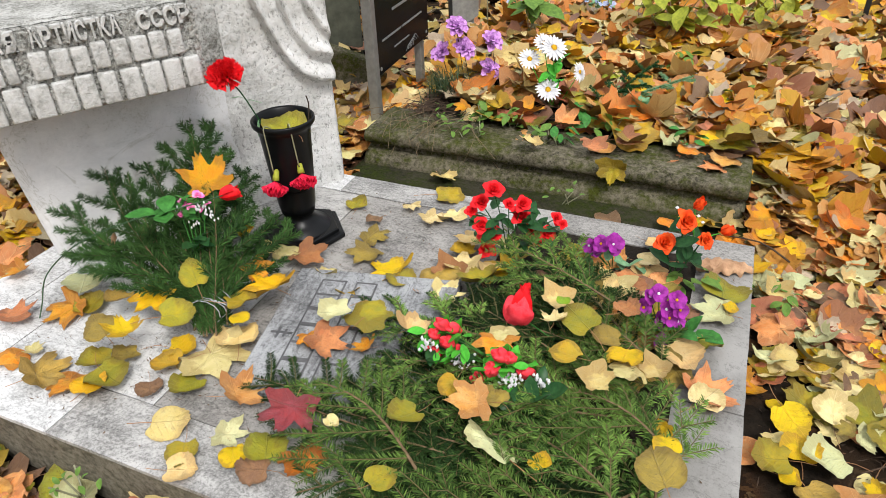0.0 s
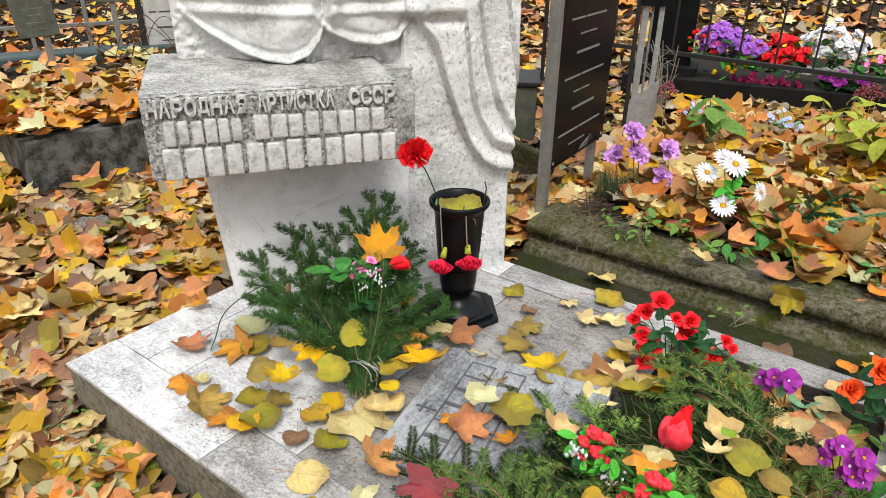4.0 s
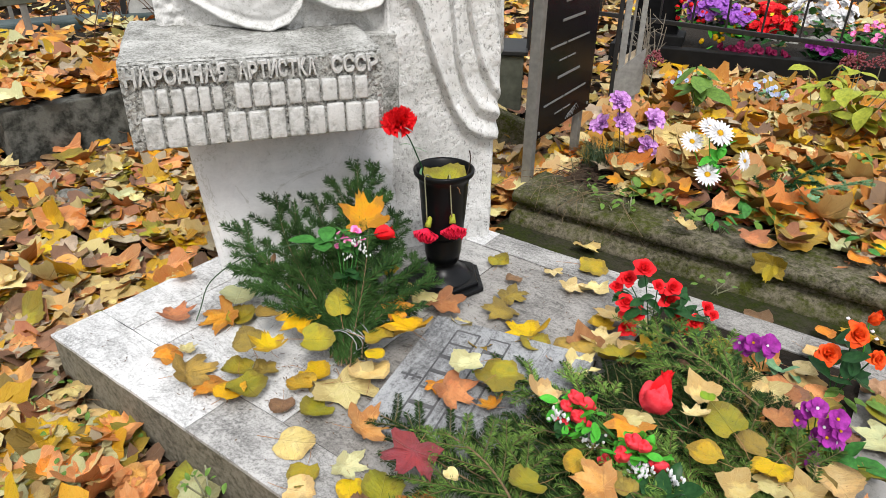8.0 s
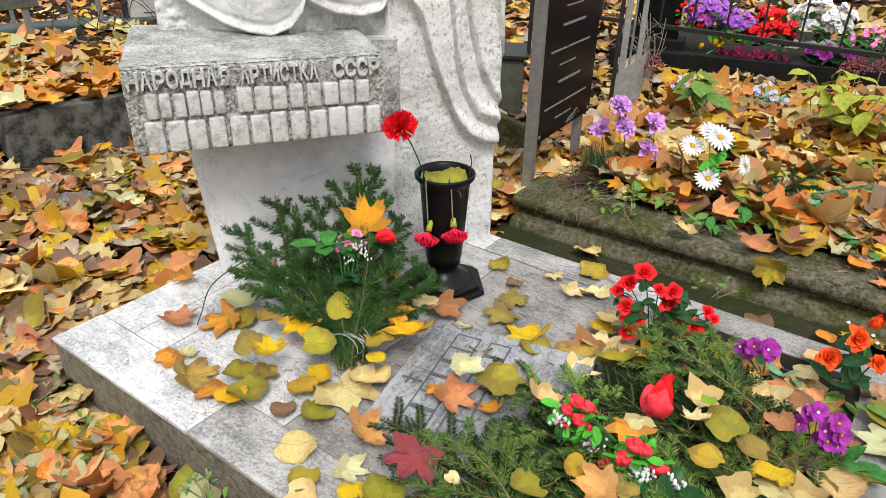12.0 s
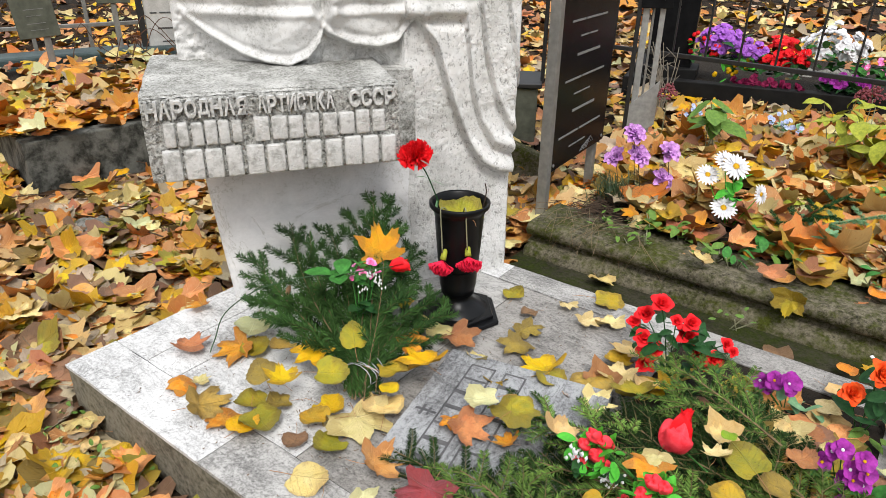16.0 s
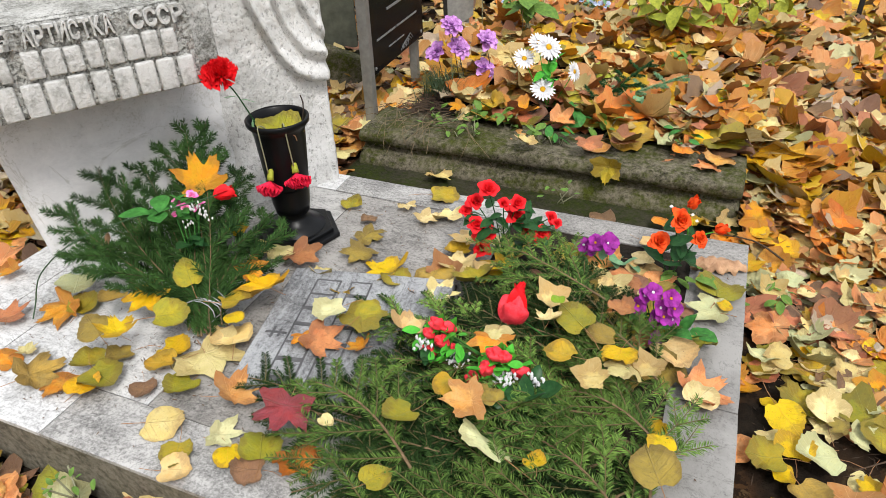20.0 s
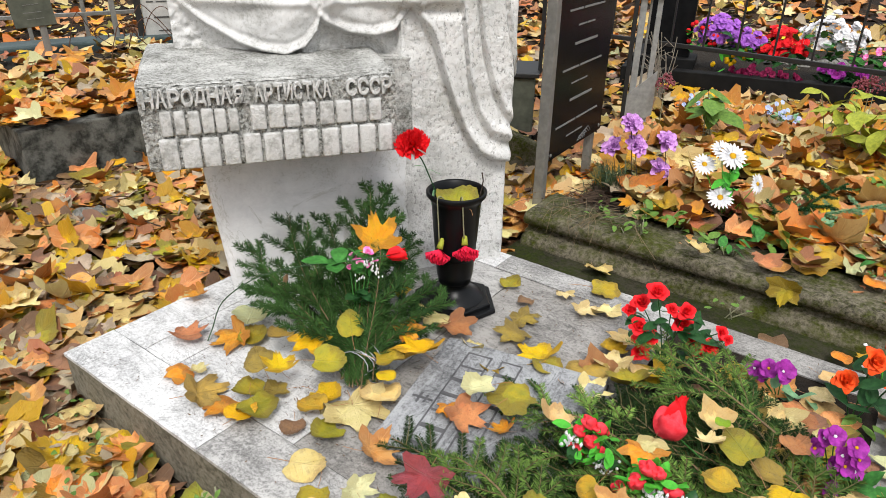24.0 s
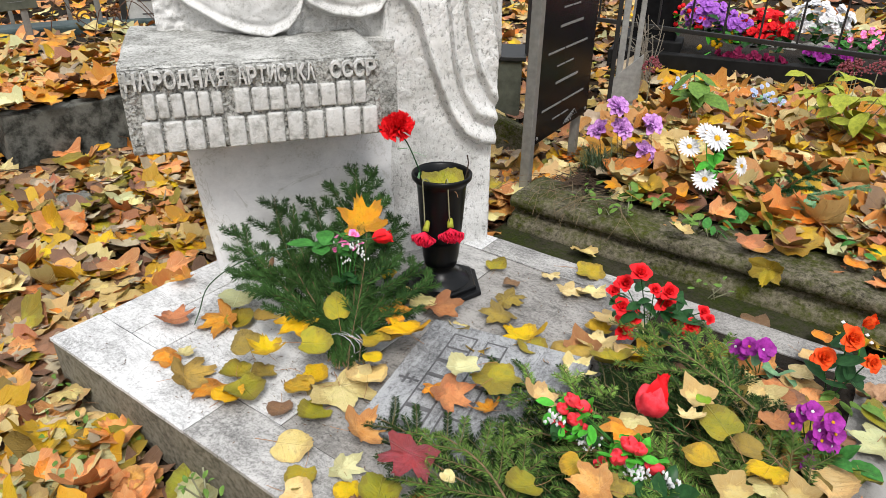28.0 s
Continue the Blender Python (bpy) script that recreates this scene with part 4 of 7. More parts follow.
def left_bed(x, y):
    """Whether a place lies on the raised grave behind the monument."""
    dx, dy = x + 1.738, y - 0.672
    a = dx * 0.174 + dy * 0.985
    b = -dx * 0.985 + dy * 0.174
    return -0.02 < a < 2.6 and 0.0 < b < 1.9


def wall_front(x, y):
    """Whether a place lies close before the raised grave's wall, or on its coping."""
    dx, dy = x + 1.738, y - 0.672
    return -0.1 < dx * 0.174 + dy * 0.985 < 2.6 and -0.20 < -dx * 0.985 + dy * 0.174 < 0.10


PALETTE = [("orange", 25), ("rust", 8), ("peach", 27), ("yellow", 13), ("gold", 10), ("ochre", 6), ("olive", 4), ("brownolive", 2), ("cream", 12), ("tan", 13), ("sage", 7), ("brown", 2), ("ash", 4)]
COLOUR_BAG = [c for c, n in PALETTE for _ in range(n)]
PALE_BAG = ["cream", "cream", "sage", "sage", "tan", "yellow", "olive", "ochre", "peach", "peach", "rust", "ash"]


def leaf_pick(x, y, r):
    """Colour and kind: pale rounded leaves lie along the slab's foot, maple leaves elsewhere."""
    if (x > 1.75 and y < 1.35 and r.random() < 0.7) or (x < 0.8 and y < -0.02 and r.random() < 0.5):
        return r.choice(PALE_BAG), r.choice("mppp")
    if -1.7 < x < 0.3 and r.random() < 0.6:
        return r.choice(("ash", "ash", "tan", "tan", "cream", "peach", "brown", "olive", "yellow", "brownolive")), r.choice("mmp")
    return r.choice(COLOUR_BAG), ("m" if r.random() < 0.78 else "p")


def scatter_spot(r):
    """A place on the leafy ground, denser near the grave."""
    while True:
        pick = r.random()
        if pick < 0.30:
            x, y = r.uniform(-2.6, 0.3), r.uniform(-0.7, 2.2)
        elif pick < 0.40:
            x, y = r.uniform(-0.3, 2.4), r.uniform(-0.75, 0.0)
        elif pick < 0.45:
            x, y = r.uniform(1.80, 2.6), r.uniform(0.9, 2.3)
        elif pick < 0.68:
            x, y = r.uniform(0.2, 3.4), r.uniform(0.0, 4.4)
        elif pick < 0.78:
            x, y = r.uniform(-5.5, -1.0), r.uniform(0.2, 5.0)
        elif pick < 0.92:
            x, y = r.uniform(-2.5, 4.0), r.uniform(3.0, 8.0)
        elif pick < 0.97:
            x, y = r.uniform(-4.0, 6.0), r.uniform(7.0, 15.0)
        else:
            x, y = r.uniform(-9.0, -4.0), r.uniform(1.5, 9.0)
        x, y = x + r.gauss(0, 0.16), y + r.gauss(0, 0.16)
        g = ground_at(x, y)
        if g is not None:
            bare = noise.noise(Vector((x * 2.2, y * 2.2, 3.3)))
            if x > 1.9 and y < 1.2 and bare > 0.12 and r.random() < 0.75:
                continue
            if wall_front(x, y) and r.random() < 0.85:
                continue
            if 0.40 < x < 1.9 and 1.63 < y < 1.80 and r.random() < 0.35:
                continue
            if 0.40 < x < 1.10 and 1.60 < y < 1.715:
                continue
            if 0.94 < x < 1.20 and 1.82 < y < 2.06 and r.random() < 0.45:
                continue
            if 0.35 < x < 1.80 and 1.19 < y < 1.56 and r.random() < 0.72:
                continue
            return x, y, g


def wide_spot(r):
    """A place farther off all round, thinning outwards."""
    while True:
        x, y = r.gauss(0.5, 4.2), r.gauss(1.8, 4.2)
        g = ground_at(x, y)
        if g is not None and not (-0.5 < x < 2.4 and -0.3 < y < 2.0) and not wall_front(x, y):
            return x, y, g


rng = random.Random(5)
near = 0
while near < 58:
    x, y, g = scatter_spot(rng)
    if math.hypot(x - 0.9, y - 0.7) > 2.0 or (0.3 < x < 2.0 and 1.17 < y < 2.05):
        continue
    near += 1
    colour, kind = leaf_pick(x, y, rng)
    drop_leaf(x, y, g + rng.uniform(0.018, 0.034), rng.uniform(0.075, 0.115) * (1 if kind == "m" else 0.85), colour, kind, "on the leafy ground", tilt=22)

# the rest of the litter in one sheet of real leaves
MAT_KEYS = [(c, k) for c, _ in PALETTE for k in "mp"]
shapes = {k: [leaf_shape(k, random.Random(f"s{k}{i}"), True, 0.7) for i in range(14)] for k in "mp"}
full = {k: [leaf_shape(k, random.Random(f"f{k}{i}"), False, (0.3, 0.6, 1.0)[i % 3]) for i in range(24)] for k in "mp"}
V, F, MI, UV = [], [], [], []
base = 0
for i in range(19500):
    x, y, g = scatter_spot(rng) if i % 4 < 3 else wide_spot(rng)
    colour, kind = leaf_pick(x, y, rng)
    close = -2.0 < x < 3.0 and -0.8 < y < 3.6
    top = i > 6500
    v, f, s, uv = rng.choice((full if close and top else shapes)[kind])
    size = rng.uniform(0.050, 0.112) * (1.7 if y > 7.5 else 1.25 if y > 4.8 or x < -4.2 else 1.0) * (1 if kind == "m" else 0.95)
    if 1.66 < y < 4.8 and x > 0.3:
        size *= 1.22
    beside = x > 1.70 and y < 1.45
    if beside:
        size *= 0.78
    t = 8
    lift = rng.uniform(0.0, 0.016)
    if top:
        lift = 0.012 + 0.036 * (i - 6500) / 13000
        t = 11 if rng.random() < 0.85 else 30
        lift += 0.010 * (t > 20)
        if beside:
            lift, t = 0.45 * lift, 10
    elif rng.random() < 0.6 or (0.35 < x < 1.80 and 1.19 < y < 1.56 and rng.random() < 0.85):
        # low leaves take dark browns, which paints shade into the gaps
        colour = rng.choice(("brown", "brown", "rust", "brownolive"))
    m = np.array((pose(x, y, g + lift, rng.uniform(-t, t), rng.uniform(-t, t), rng.uniform(0, 360)) @ Matrix.Diagonal((size, size, size, 1))))
    # bare crumbly soil by the memorial board, and a clear kerb edge
    if ((x - 0.60) / 0.17) ** 2 + ((y - 1.90) / 0.19) ** 2 < 1 and i % 9:
        continue
    if 0.5 < x < 1.86 and 1.60 < y < 1.80 and (size > 0.095 or t > 20):
        continue
    if 0.5 < x < 1.80 and 1.19 < y < 1.56 and size > 0.085:
        continue
    vv = np.c_[np.array(v) - (0, 0.42, 0), np.ones(len(v))] @ m.T
    V.append(vv[:, :3])
    UV.append(np.array(uv))
    key = MAT_KEYS.index((colour, kind))
    F += [tuple(q + base for q in face) for face in f]
    MI += [key] * len(f)
    if i % 2 == 0:
        F += [tuple(q + base for q in face) for face in s]
        MI += [len(MAT_KEYS)] * len(s)
    base += len(v)
litter = bpy.data.meshes.new("leaf_litter")
litter.from_pydata(np.concatenate(V).tolist(), [], F)
for k in MAT_KEYS:
    litter.materials.append(LEAF_MATS[k])
litter.materials.append(STALK)
litter.polygons.foreach_set("material_index", MI)
lay = litter.uv_layers.new(name="leaf")
idx = np.zeros(len(litter.loops), int)
litter.loops.foreach_get("vertex_index", idx)
lay.data.foreach_set("uv", np.concatenate(UV)[idx].ravel())
litter.shade_smooth()
tagged(link("leaf_litter", litter), "thick litter of orange, yellow and brown autumn leaves", "leaf litter", kind="stuff")

# ---- spruce branches ----
def needle_material(name, tip, base):
    m, nt, b = material(name, 0.6, 0, 0.09)
    geo = nt.nodes.new("ShaderNodeNewGeometry")
    col = ramp(nt, geo.outputs["Random Per Island"], [(0.0, base), (0.75, tuple(0.5 * (p + q) for p, q in zip(base, tip))), (1.0, tip)])
    n = noise_of(nt, 9.0, 3, 0.5)
    col = mix(nt, ramp(nt, n, [(0.4, (0, 0, 0)), (0.7, (0.6, 0.6, 0.6))]), col, tip)
    # each branch has a shade of its own
    info = nt.nodes.new("ShaderNodeObjectInfo")
    hue = nt.nodes.new("ShaderNodeHueSaturation")
    mr = nt.nodes.new("ShaderNodeMapRange")
    mr.inputs[3].default_value, mr.inputs[4].default_value = 0.50, 1.45
    nt.links.new(info.outputs["Random"], mr.inputs[0])
    nt.links.new(mr.outputs[0], hue.inputs["Value"])
    nt.links.new(col, hue.inputs["Color"])
    nt.links.new(hue.outputs[0], b.inputs["Base Color"])
    return m


NEEDLE_DARK = needle_material("dark_spruce_needle", (0.068, 0.150, 0.036), (0.006, 0.022, 0.008))
# dark copy for the lower branches: the pile's inner shade put into the colour
NEEDLE_SHADED = needle_material("shaded_spruce_needle", (0.048, 0.098, 0.024), (0.006, 0.018, 0.006))
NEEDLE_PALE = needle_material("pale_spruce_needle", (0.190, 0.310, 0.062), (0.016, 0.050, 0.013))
SHOOT_GREEN = stony("green_spruce_shoot", (0.10, 0.10, 0.04), (0.045, 0.045, 0.02), 60, 0.35, 0.65, 0.8, 0.3, 0.4)
SHOOT = stony("pale_spruce_shoot", (0.15, 0.13, 0.05), (0.075, 0.06, 0.025), 60, 0.35, 0.65, 0.8, 0.3, 0.4)
BARK = stony("spruce_twig", (0.24, 0.16, 0.09), (0.09, 0.06, 0.03), 60, 0.35, 0.65, 0.8, 0.3, 0.4)


def needles(lines, seed, density=900, length=0.0185, bushy=False, w=0.0010):
    """A mesh of single needles set round the given twigs (lists of points)."""
    r = np.random.default_rng(seed)
    P, D, U, L = [], [], [], []
    for pts in lines:
        pts = np.array(pts)
        seg = np.diff(pts, axis=0)
        ln = np.linalg.norm(seg, axis=1)
        total = ln.sum()
        n = max(6, int(total * density))
        s = np.sort(r.random(n)) * total
        k = np.clip(np.searchsorted(np.cumsum(ln), s), 0, len(ln) - 1)
        f = (s - (np.cumsum(ln)[k] - ln[k])) / ln[k]
        p = pts[k] + seg[k] * f[:, None]
        d = seg[k] / ln[k][:, None]
        side = np.cross(d, (0, 0, 1.0))
        side /= np.linalg.norm(side, axis=1)[:, None] + 1e-9
        up = np.cross(side, d)
        a = np.radians(r.uniform(-75, 75, n) if bushy else r.uniform(-15, 38, n))
        sgn = np.where(np.arange(n) % 2, 1.0, -1.0)
        out = (np.cos(a) * sgn)[:, None] * side + np.sin(a)[:, None] * up
        way = d * (r.uniform(0.60, 1.00, n) if bushy else r.uniform(0.45, 0.85, n))[:, None] + out * r.uniform(0.85, 1.0, n)[:, None]
        way /= np.linalg.norm(way, axis=1)[:, None]
        P.append(p)
        D.append(way)
        U.append(np.cross(way, r.normal(size=(n, 3))))
        L.append(length * r.uniform(0.75, 1.15, n) * (1 - 0.35 * (s / total) ** 4))
    P, D, U, L = np.concatenate(P), np.concatenate(D), np.concatenate(U), np.concatenate(L)
    U /= np.linalg.norm(U, axis=1)[:, None]
    quad = np.stack([P, P + D * (0.45 * L)[:, None] + U * w, P + D * L[:, None], P + D * (0.45 * L)[:, None] - U * w], 1)
    me = bpy.data.meshes.new("needles")
    n = len(P)
    me.from_pydata(quad.reshape(-1, 3).tolist(), [], np.arange(4 * n).reshape(-1, 4).tolist())
    return me


def spruce_branch(base, tip, seed, mat, label, rise=0.04, droop=0.0, spread=0.17, twigs=9, floor=0.008, density=900, reach=0.0185, bushy=False, first=0.10, thick=0.0010, lean=(0.6, 0.95)):
    """A cut spruce branch: a bent stem with side twigs, from base to tip."""
    r = random.Random(seed)
    a, b = Vector(base), Vector(tip)
    way = (b - a)
    length = way.length
    side = way.cross(Vector((0, 0, 1))).normalized()
    up = side.cross(way).normalized()
    bend = r.uniform(-0.08, 0.08) * length
    main = [a + way * t + side * bend * math.sin(math.pi * t) + Vector((0, 0, rise * math.sin(math.pi * t) - droop * t * t)) for t in [i / 9 for i in range(10)]]
    lines = [main[0:] if bushy else main[1:]]
    th = thing("spruce_branch", label, "spruce branch", group="cut spruce branches")
    part("stem", tube(main, [(0.0026 if bushy else 0.0034) - 0.0018 * i / 9 for i in range(10)], 5), BARK, th)
    for k in range(twigs):
        t = first + (0.90 - first) * k / max(1, twigs - 1) + r.uniform(-0.03, 0.03)
        i = min(8, int(t * 9))
        p = main[i].lerp(main[i + 1], t * 9 - i)
        sgn = 1 if k % 2 else -1
        ln = spread * (1.05 - 0.75 * t) * r.uniform(0.75, 1.2)
        d = (way.normalized() * r.uniform(*lean) + side * sgn * r.uniform(0.7, 1.0) + up * r.uniform(-0.12, 0.22)).normalized()
        pts = []
        for q in range(5):
            s = q / 4
            z = p + d * ln * s + way.normalized() * 0.18 * ln * s * s + Vector((0, 0, -0.06 * ln * s * s))
            z.z = max(z.z, floor)
            pts.append(z)
        lines.append(pts)
        part("twig", tube(pts, [0.0017 - 0.0009 * q / 4 for q in range(5)], 4), SHOOT_GREEN if bushy else SHOOT, th)
        if ln > 0.11:
            for sg in (-1, 1):
                e = (d * 0.8 + way.normalized() * 0.3 + d.cross(Vector((0, 0, 1))).normalized() * sg * 0.75).normalized()
                q0 = pts[2]
                sub = [q0 + e * ln * 0.42 * s for s in (0, 0.5, 1.0)]
                for z in sub:
                    z.z = max(z.z, floor)
                lines.append(sub)
                if not bushy:
                    part("twig", tube(sub, [0.0012, 0.001, 0.0007], 4), SHOOT, th)
    me = needles([[tuple(q) for q in ln] for ln in lines], seed, density, reach, bushy, thick)
    me.materials.append(mat)
    link("needles", me, th)
    return th


# branches laid over the foot of the grave
PILE = [((1.729, 0.291), (1.178, 0.221)), ((1.72, 0.436), (1.167, 0.391)), ((1.668, 0.254), (0.967, 0.227)), ((1.559, 0.209), (1.135, 0.053)), ((1.518, 0.452), (1.036, 0.511)),
        ((1.656, 0.505), (1.308, 0.602)), ((1.539, 0.566), (1.014, 0.525)), ((1.555, 0.733), (1.231, 0.869)), ((1.582, 0.659), (1.355, 0.859)), ((1.663, 0.613), (1.428, 0.86))]
PILE += [((1.743, 0.334), (1.523, 0.424)), ((1.698, 0.37), (1.377, 0.275)), ((1.398, 0.311), (1.136, 0.455)), ((1.67, 0.417), (1.267, 0.342)), ((1.615, 0.271), (1.119, 0.236)),
         ((1.395, 0.145), (0.884, 0.264)), ((1.723, 0.498), (1.511, 0.678)), ((1.486, 0.183), (1.231, 0.122)), ((1.586, 0.222), (1.415, 0.234)), ((1.329, 0.146), (1.053, 0.26)),
         ((1.70, 0.16), (1.30, 0.10)), ((1.74, 0.20), (1.45, 0.16)), ((1.62, 0.06), (1.22, 0.03)), ((1.50, 0.55), (1.22, 0.66)), ((1.60, 0.60), (1.30, 0.72)), ((1.735, 0.12), (1.50, 0.30)), ((1.73, 0.30), (1.56, 0.08)), ((1.71, 0.40), (1.50, 0.20)), ((1.725, 0.22), (1.64, 0.48)), ((1.55, 0.33), (1.28, 0.20)), ((1.45, 0.40), (1.15, 0.33)), ((1.62, 0.15), (1.36, 0.06))]
for i, (a, b) in enumerate(PILE):
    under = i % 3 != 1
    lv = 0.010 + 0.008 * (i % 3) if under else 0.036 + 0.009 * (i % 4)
    mat = NEEDLE_SHADED if under else NEEDLE_PALE
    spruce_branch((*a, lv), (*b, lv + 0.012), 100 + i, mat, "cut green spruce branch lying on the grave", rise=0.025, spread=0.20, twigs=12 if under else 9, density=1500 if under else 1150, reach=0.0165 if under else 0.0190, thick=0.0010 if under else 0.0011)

# a tied bunch leaning on the monument
KNOT = Vector((0.690, 0.385, 0.028))
BUNCH_UP = [(0.381, 0.774, 0.328), (0.414, 0.822, 0.313), (0.335, 0.71, 0.283), (0.244, 0.579, 0.255), (0.174, 0.477, 0.186), (0.426, 0.84, 0.231), (0.454, 0.88, 0.144), (0.304, 0.664, 0.241), (0.272, 0.618, 0.224), (0.189, 0.5, 0.098)]
BUNCH_SIDE = [(0.657, 0.722, 0.12), (0.683, 0.739, 0.08), (0.22, 0.475, 0.07), (0.711, 0.596, 0.05), (0.667, 0.644, 0.08), (0.716, 0.50, 0.05), (0.55, 0.62, 0.15), (0.48, 0.56, 0.16), (0.60, 0.66, 0.20), (0.62, 0.56, 0.10), (0.44, 0.50, 0.14), (0.37, 0.52, 0.16), (0.58, 0.50, 0.09), (0.52, 0.66, 0.24)]
for i, t in enumerate(BUNCH_UP + BUNCH_SIDE):
    off = Vector((random.Random(i).uniform(-0.02, 0.02), random.Random(i + 50).uniform(-0.02, 0.02), 0.004 * (i % 4)))
    ln = (Vector(t) - KNOT).length
    tall = i < len(BUNCH_UP)
    spruce_branch(KNOT + off - (Vector(t) - KNOT).normalized() * 0.05 * Vector((1, 1, 0)), t, 300 + i, NEEDLE_DARK, "dark green spruce branch tied into a bunch by the monument", rise=0.03, spread=0.155 if tall else 0.10 + 0.09 * ln, twigs=7 if tall else 4 + int(ln * 5), density=2300, reach=0.0230, bushy=True, first=0.34 if tall else 0.25, thick=0.0011, lean=(0.9, 1.3) if tall else (0.75, 1.1))
WIRE_SILVER = plain("silver_tape", (0.75, 0.76, 0.78), 0.25, 0.6, 0.2, 60, 0.1)
tie = thing("bouquet_tie", "loops of silvery tape tied round spruce stems", "tape")
for k in range(6):
    c = KNOT + Vector((0.0, 0.012 * k - 0.02, 0.03))
    ring = [c + Vector((0.045 * math.cos(a), 0.012 * math.sin(a + k), 0.024 * math.sin(a) + 0.006)) for a in [j * 0.5 for j in range(13)]]
    part("loop", tube(ring, 0.0012, 4), WIRE_SILVER, tie)

# ---- flowers ----
def petal_material(name, colour, dark, rough=0.55):
    m, nt, b = material(name, rough, 0, 0.12)
    n = noise_of(nt, 60, 4, 0.6)
    col = ramp(nt, n, [(0.3, dark), (0.68, colour)])
    nt.links.new(col, b.inputs["Base Color"])
    bump(nt, b, n, 0.25, 0.002)
    return m


RED = petal_material("red_cloth_petal", (0.90, 0.022, 0.030), (0.62, 0.010, 0.016))
ROSY = petal_material("rosy_red_petal", (0.95, 0.075, 0.10), (0.78, 0.03, 0.045))
CRIMSON = petal_material("wilted_crimson_petal", (0.85, 0.030, 0.090), (0.55, 0.010, 0.03))
SCARLET = petal_material("orange_red_petal", (0.92, 0.12, 0.018), (0.70, 0.05, 0.010))
PURPLE = petal_material("violet_petal", (0.40, 0.042, 0.38), (0.13, 0.010, 0.13))
LILAC = petal_material("lilac_petal", (0.74, 0.42, 0.80), (0.42, 0.16, 0.50))
WHITEP = petal_material("white_petal", (0.80, 0.80, 0.82), (0.60, 0.60, 0.62))
PINK = petal_material("pink_petal", (0.90, 0.10, 0.46), (0.93, 0.46, 0.68))
YELLOWC = petal_material("yellow_flower_eye", (0.70, 0.42, 0.01), (0.40, 0.2, 0.01))
GREEN = petal_material("green_cloth_leaf", (0.070, 0.26, 0.050), (0.025, 0.10, 0.022), 0.45)
BRIGHT = petal_material("bright_green_leaf", (0.10, 0.50, 0.05), (0.05, 0.28, 0.03), 0.45)
DARKGREEN = petal_material("dark_green_leaf", (0.032, 0.105, 0.030), (0.010, 0.04, 0.014), 0.32)
MINT = petal_material("pale_mint_leaf", (0.24, 0.42, 0.23), (0.11, 0.24, 0.12), 0.5)
SEDUM = petal_material("dusty_pink_flower", (0.30, 0.085, 0.10), (0.14, 0.04, 0.05))
LEAFGREEN = petal_material("live_green_leaf", (0.16, 0.28, 0.05), (0.07, 0.14, 0.03), 0.5)
YELLOWGREEN = petal_material("yellowing_green_leaf", (0.40, 0.42, 0.05), (0.20, 0.24, 0.03), 0.5)
STEMG = plain("green_stem", (0.04, 0.10, 0.04), 0.5, 0, 0.3, 40, 0.0)
STEMP = plain("pale_stem", (0.30, 0.30, 0.18), 0.6, 0, 0.4, 40, 0.0)
TWIG = plain("dark_twig", (0.055, 0.035, 0.025), 0.8, 0, 0.4, 50, 0.0)


def petal(bm, m, length, width, cup=0.3, curl=0.2, notch=0.0, n=5, lip=0.0):
    """A cupped, round-ended petal from the origin along +y. lip: how far its rim rolls outwards."""
    rows = []
    for j in range(n + 1):
        t = j / n
        w = 0.02 * width if j == 0 else width * math.sin(math.pi * (0.10 + 0.66 * t)) ** 0.75
        row = []
        for i in (-1, -0.5, 0, 0.5, 1):
            x = i * w * 0.5 * (1 - 0.25 * (t == 1) * abs(i))
            y = length * (t - notch * (1 - abs(i)) * (t == 1) - 0.20 * i * i * t ** 3)
            z = cup * length * (i * i * 0.5) * (1 - 0.3 * t) + curl * length * t * t - lip * length * max(0.0, t - 0.6) ** 2 * 3
            row.append(bm.verts.new(m @ Vector((x, y, z))))
        rows.append(row)
    for a, b in zip(rows, rows[1:]):
        for i in range(4):
            bm.faces.new((a[i], a[i + 1], b[i + 1], b[i]))
    return rows[0][2]


def aim(p, d, roll=0.0):
    """A pose at p whose +z looks along d."""
    return Matrix.Translation(p) @ Vector(d).to_track_quat("Z", "Y").to_matrix().to_4x4() @ Matrix.Rotation(roll, 4, "Z")


def rose(r, seed, petals=16):
    """An open rose of radius r, facing +z: a tight spiral heart in rings of wider, rolled petals."""
    rg = random.Random(seed)
    bm = bmesh.new()
    hearts = []
    for k in range(petals):
        f = k / petals
        a = k * 2.39996 + rg.uniform(-0.2, 0.2)
        lean = 2 + 66 * f ** 1.2 + rg.uniform(-5, 5)
        ln = r * (0.62 + 0.42 * f)
        m = Matrix.Rotation(a, 4, "Z") @ Matrix.Translation((0, r * (0.05 + 0.18 * f), r * 0.10 * (1 - f))) @ Matrix.Rotation(radians(90 - lean), 4, "X")
        hearts.append(petal(bm, m, ln, ln * rg.uniform(1.05, 1.35), 0.65, 0.16 - 0.2 * f, 0.06, 5, 0.9 * f * rg.uniform(0.6, 1.3)))
    bmesh.ops.pointmerge(bm, verts=hearts, merge_co=(0, 0, 0))
    return bm


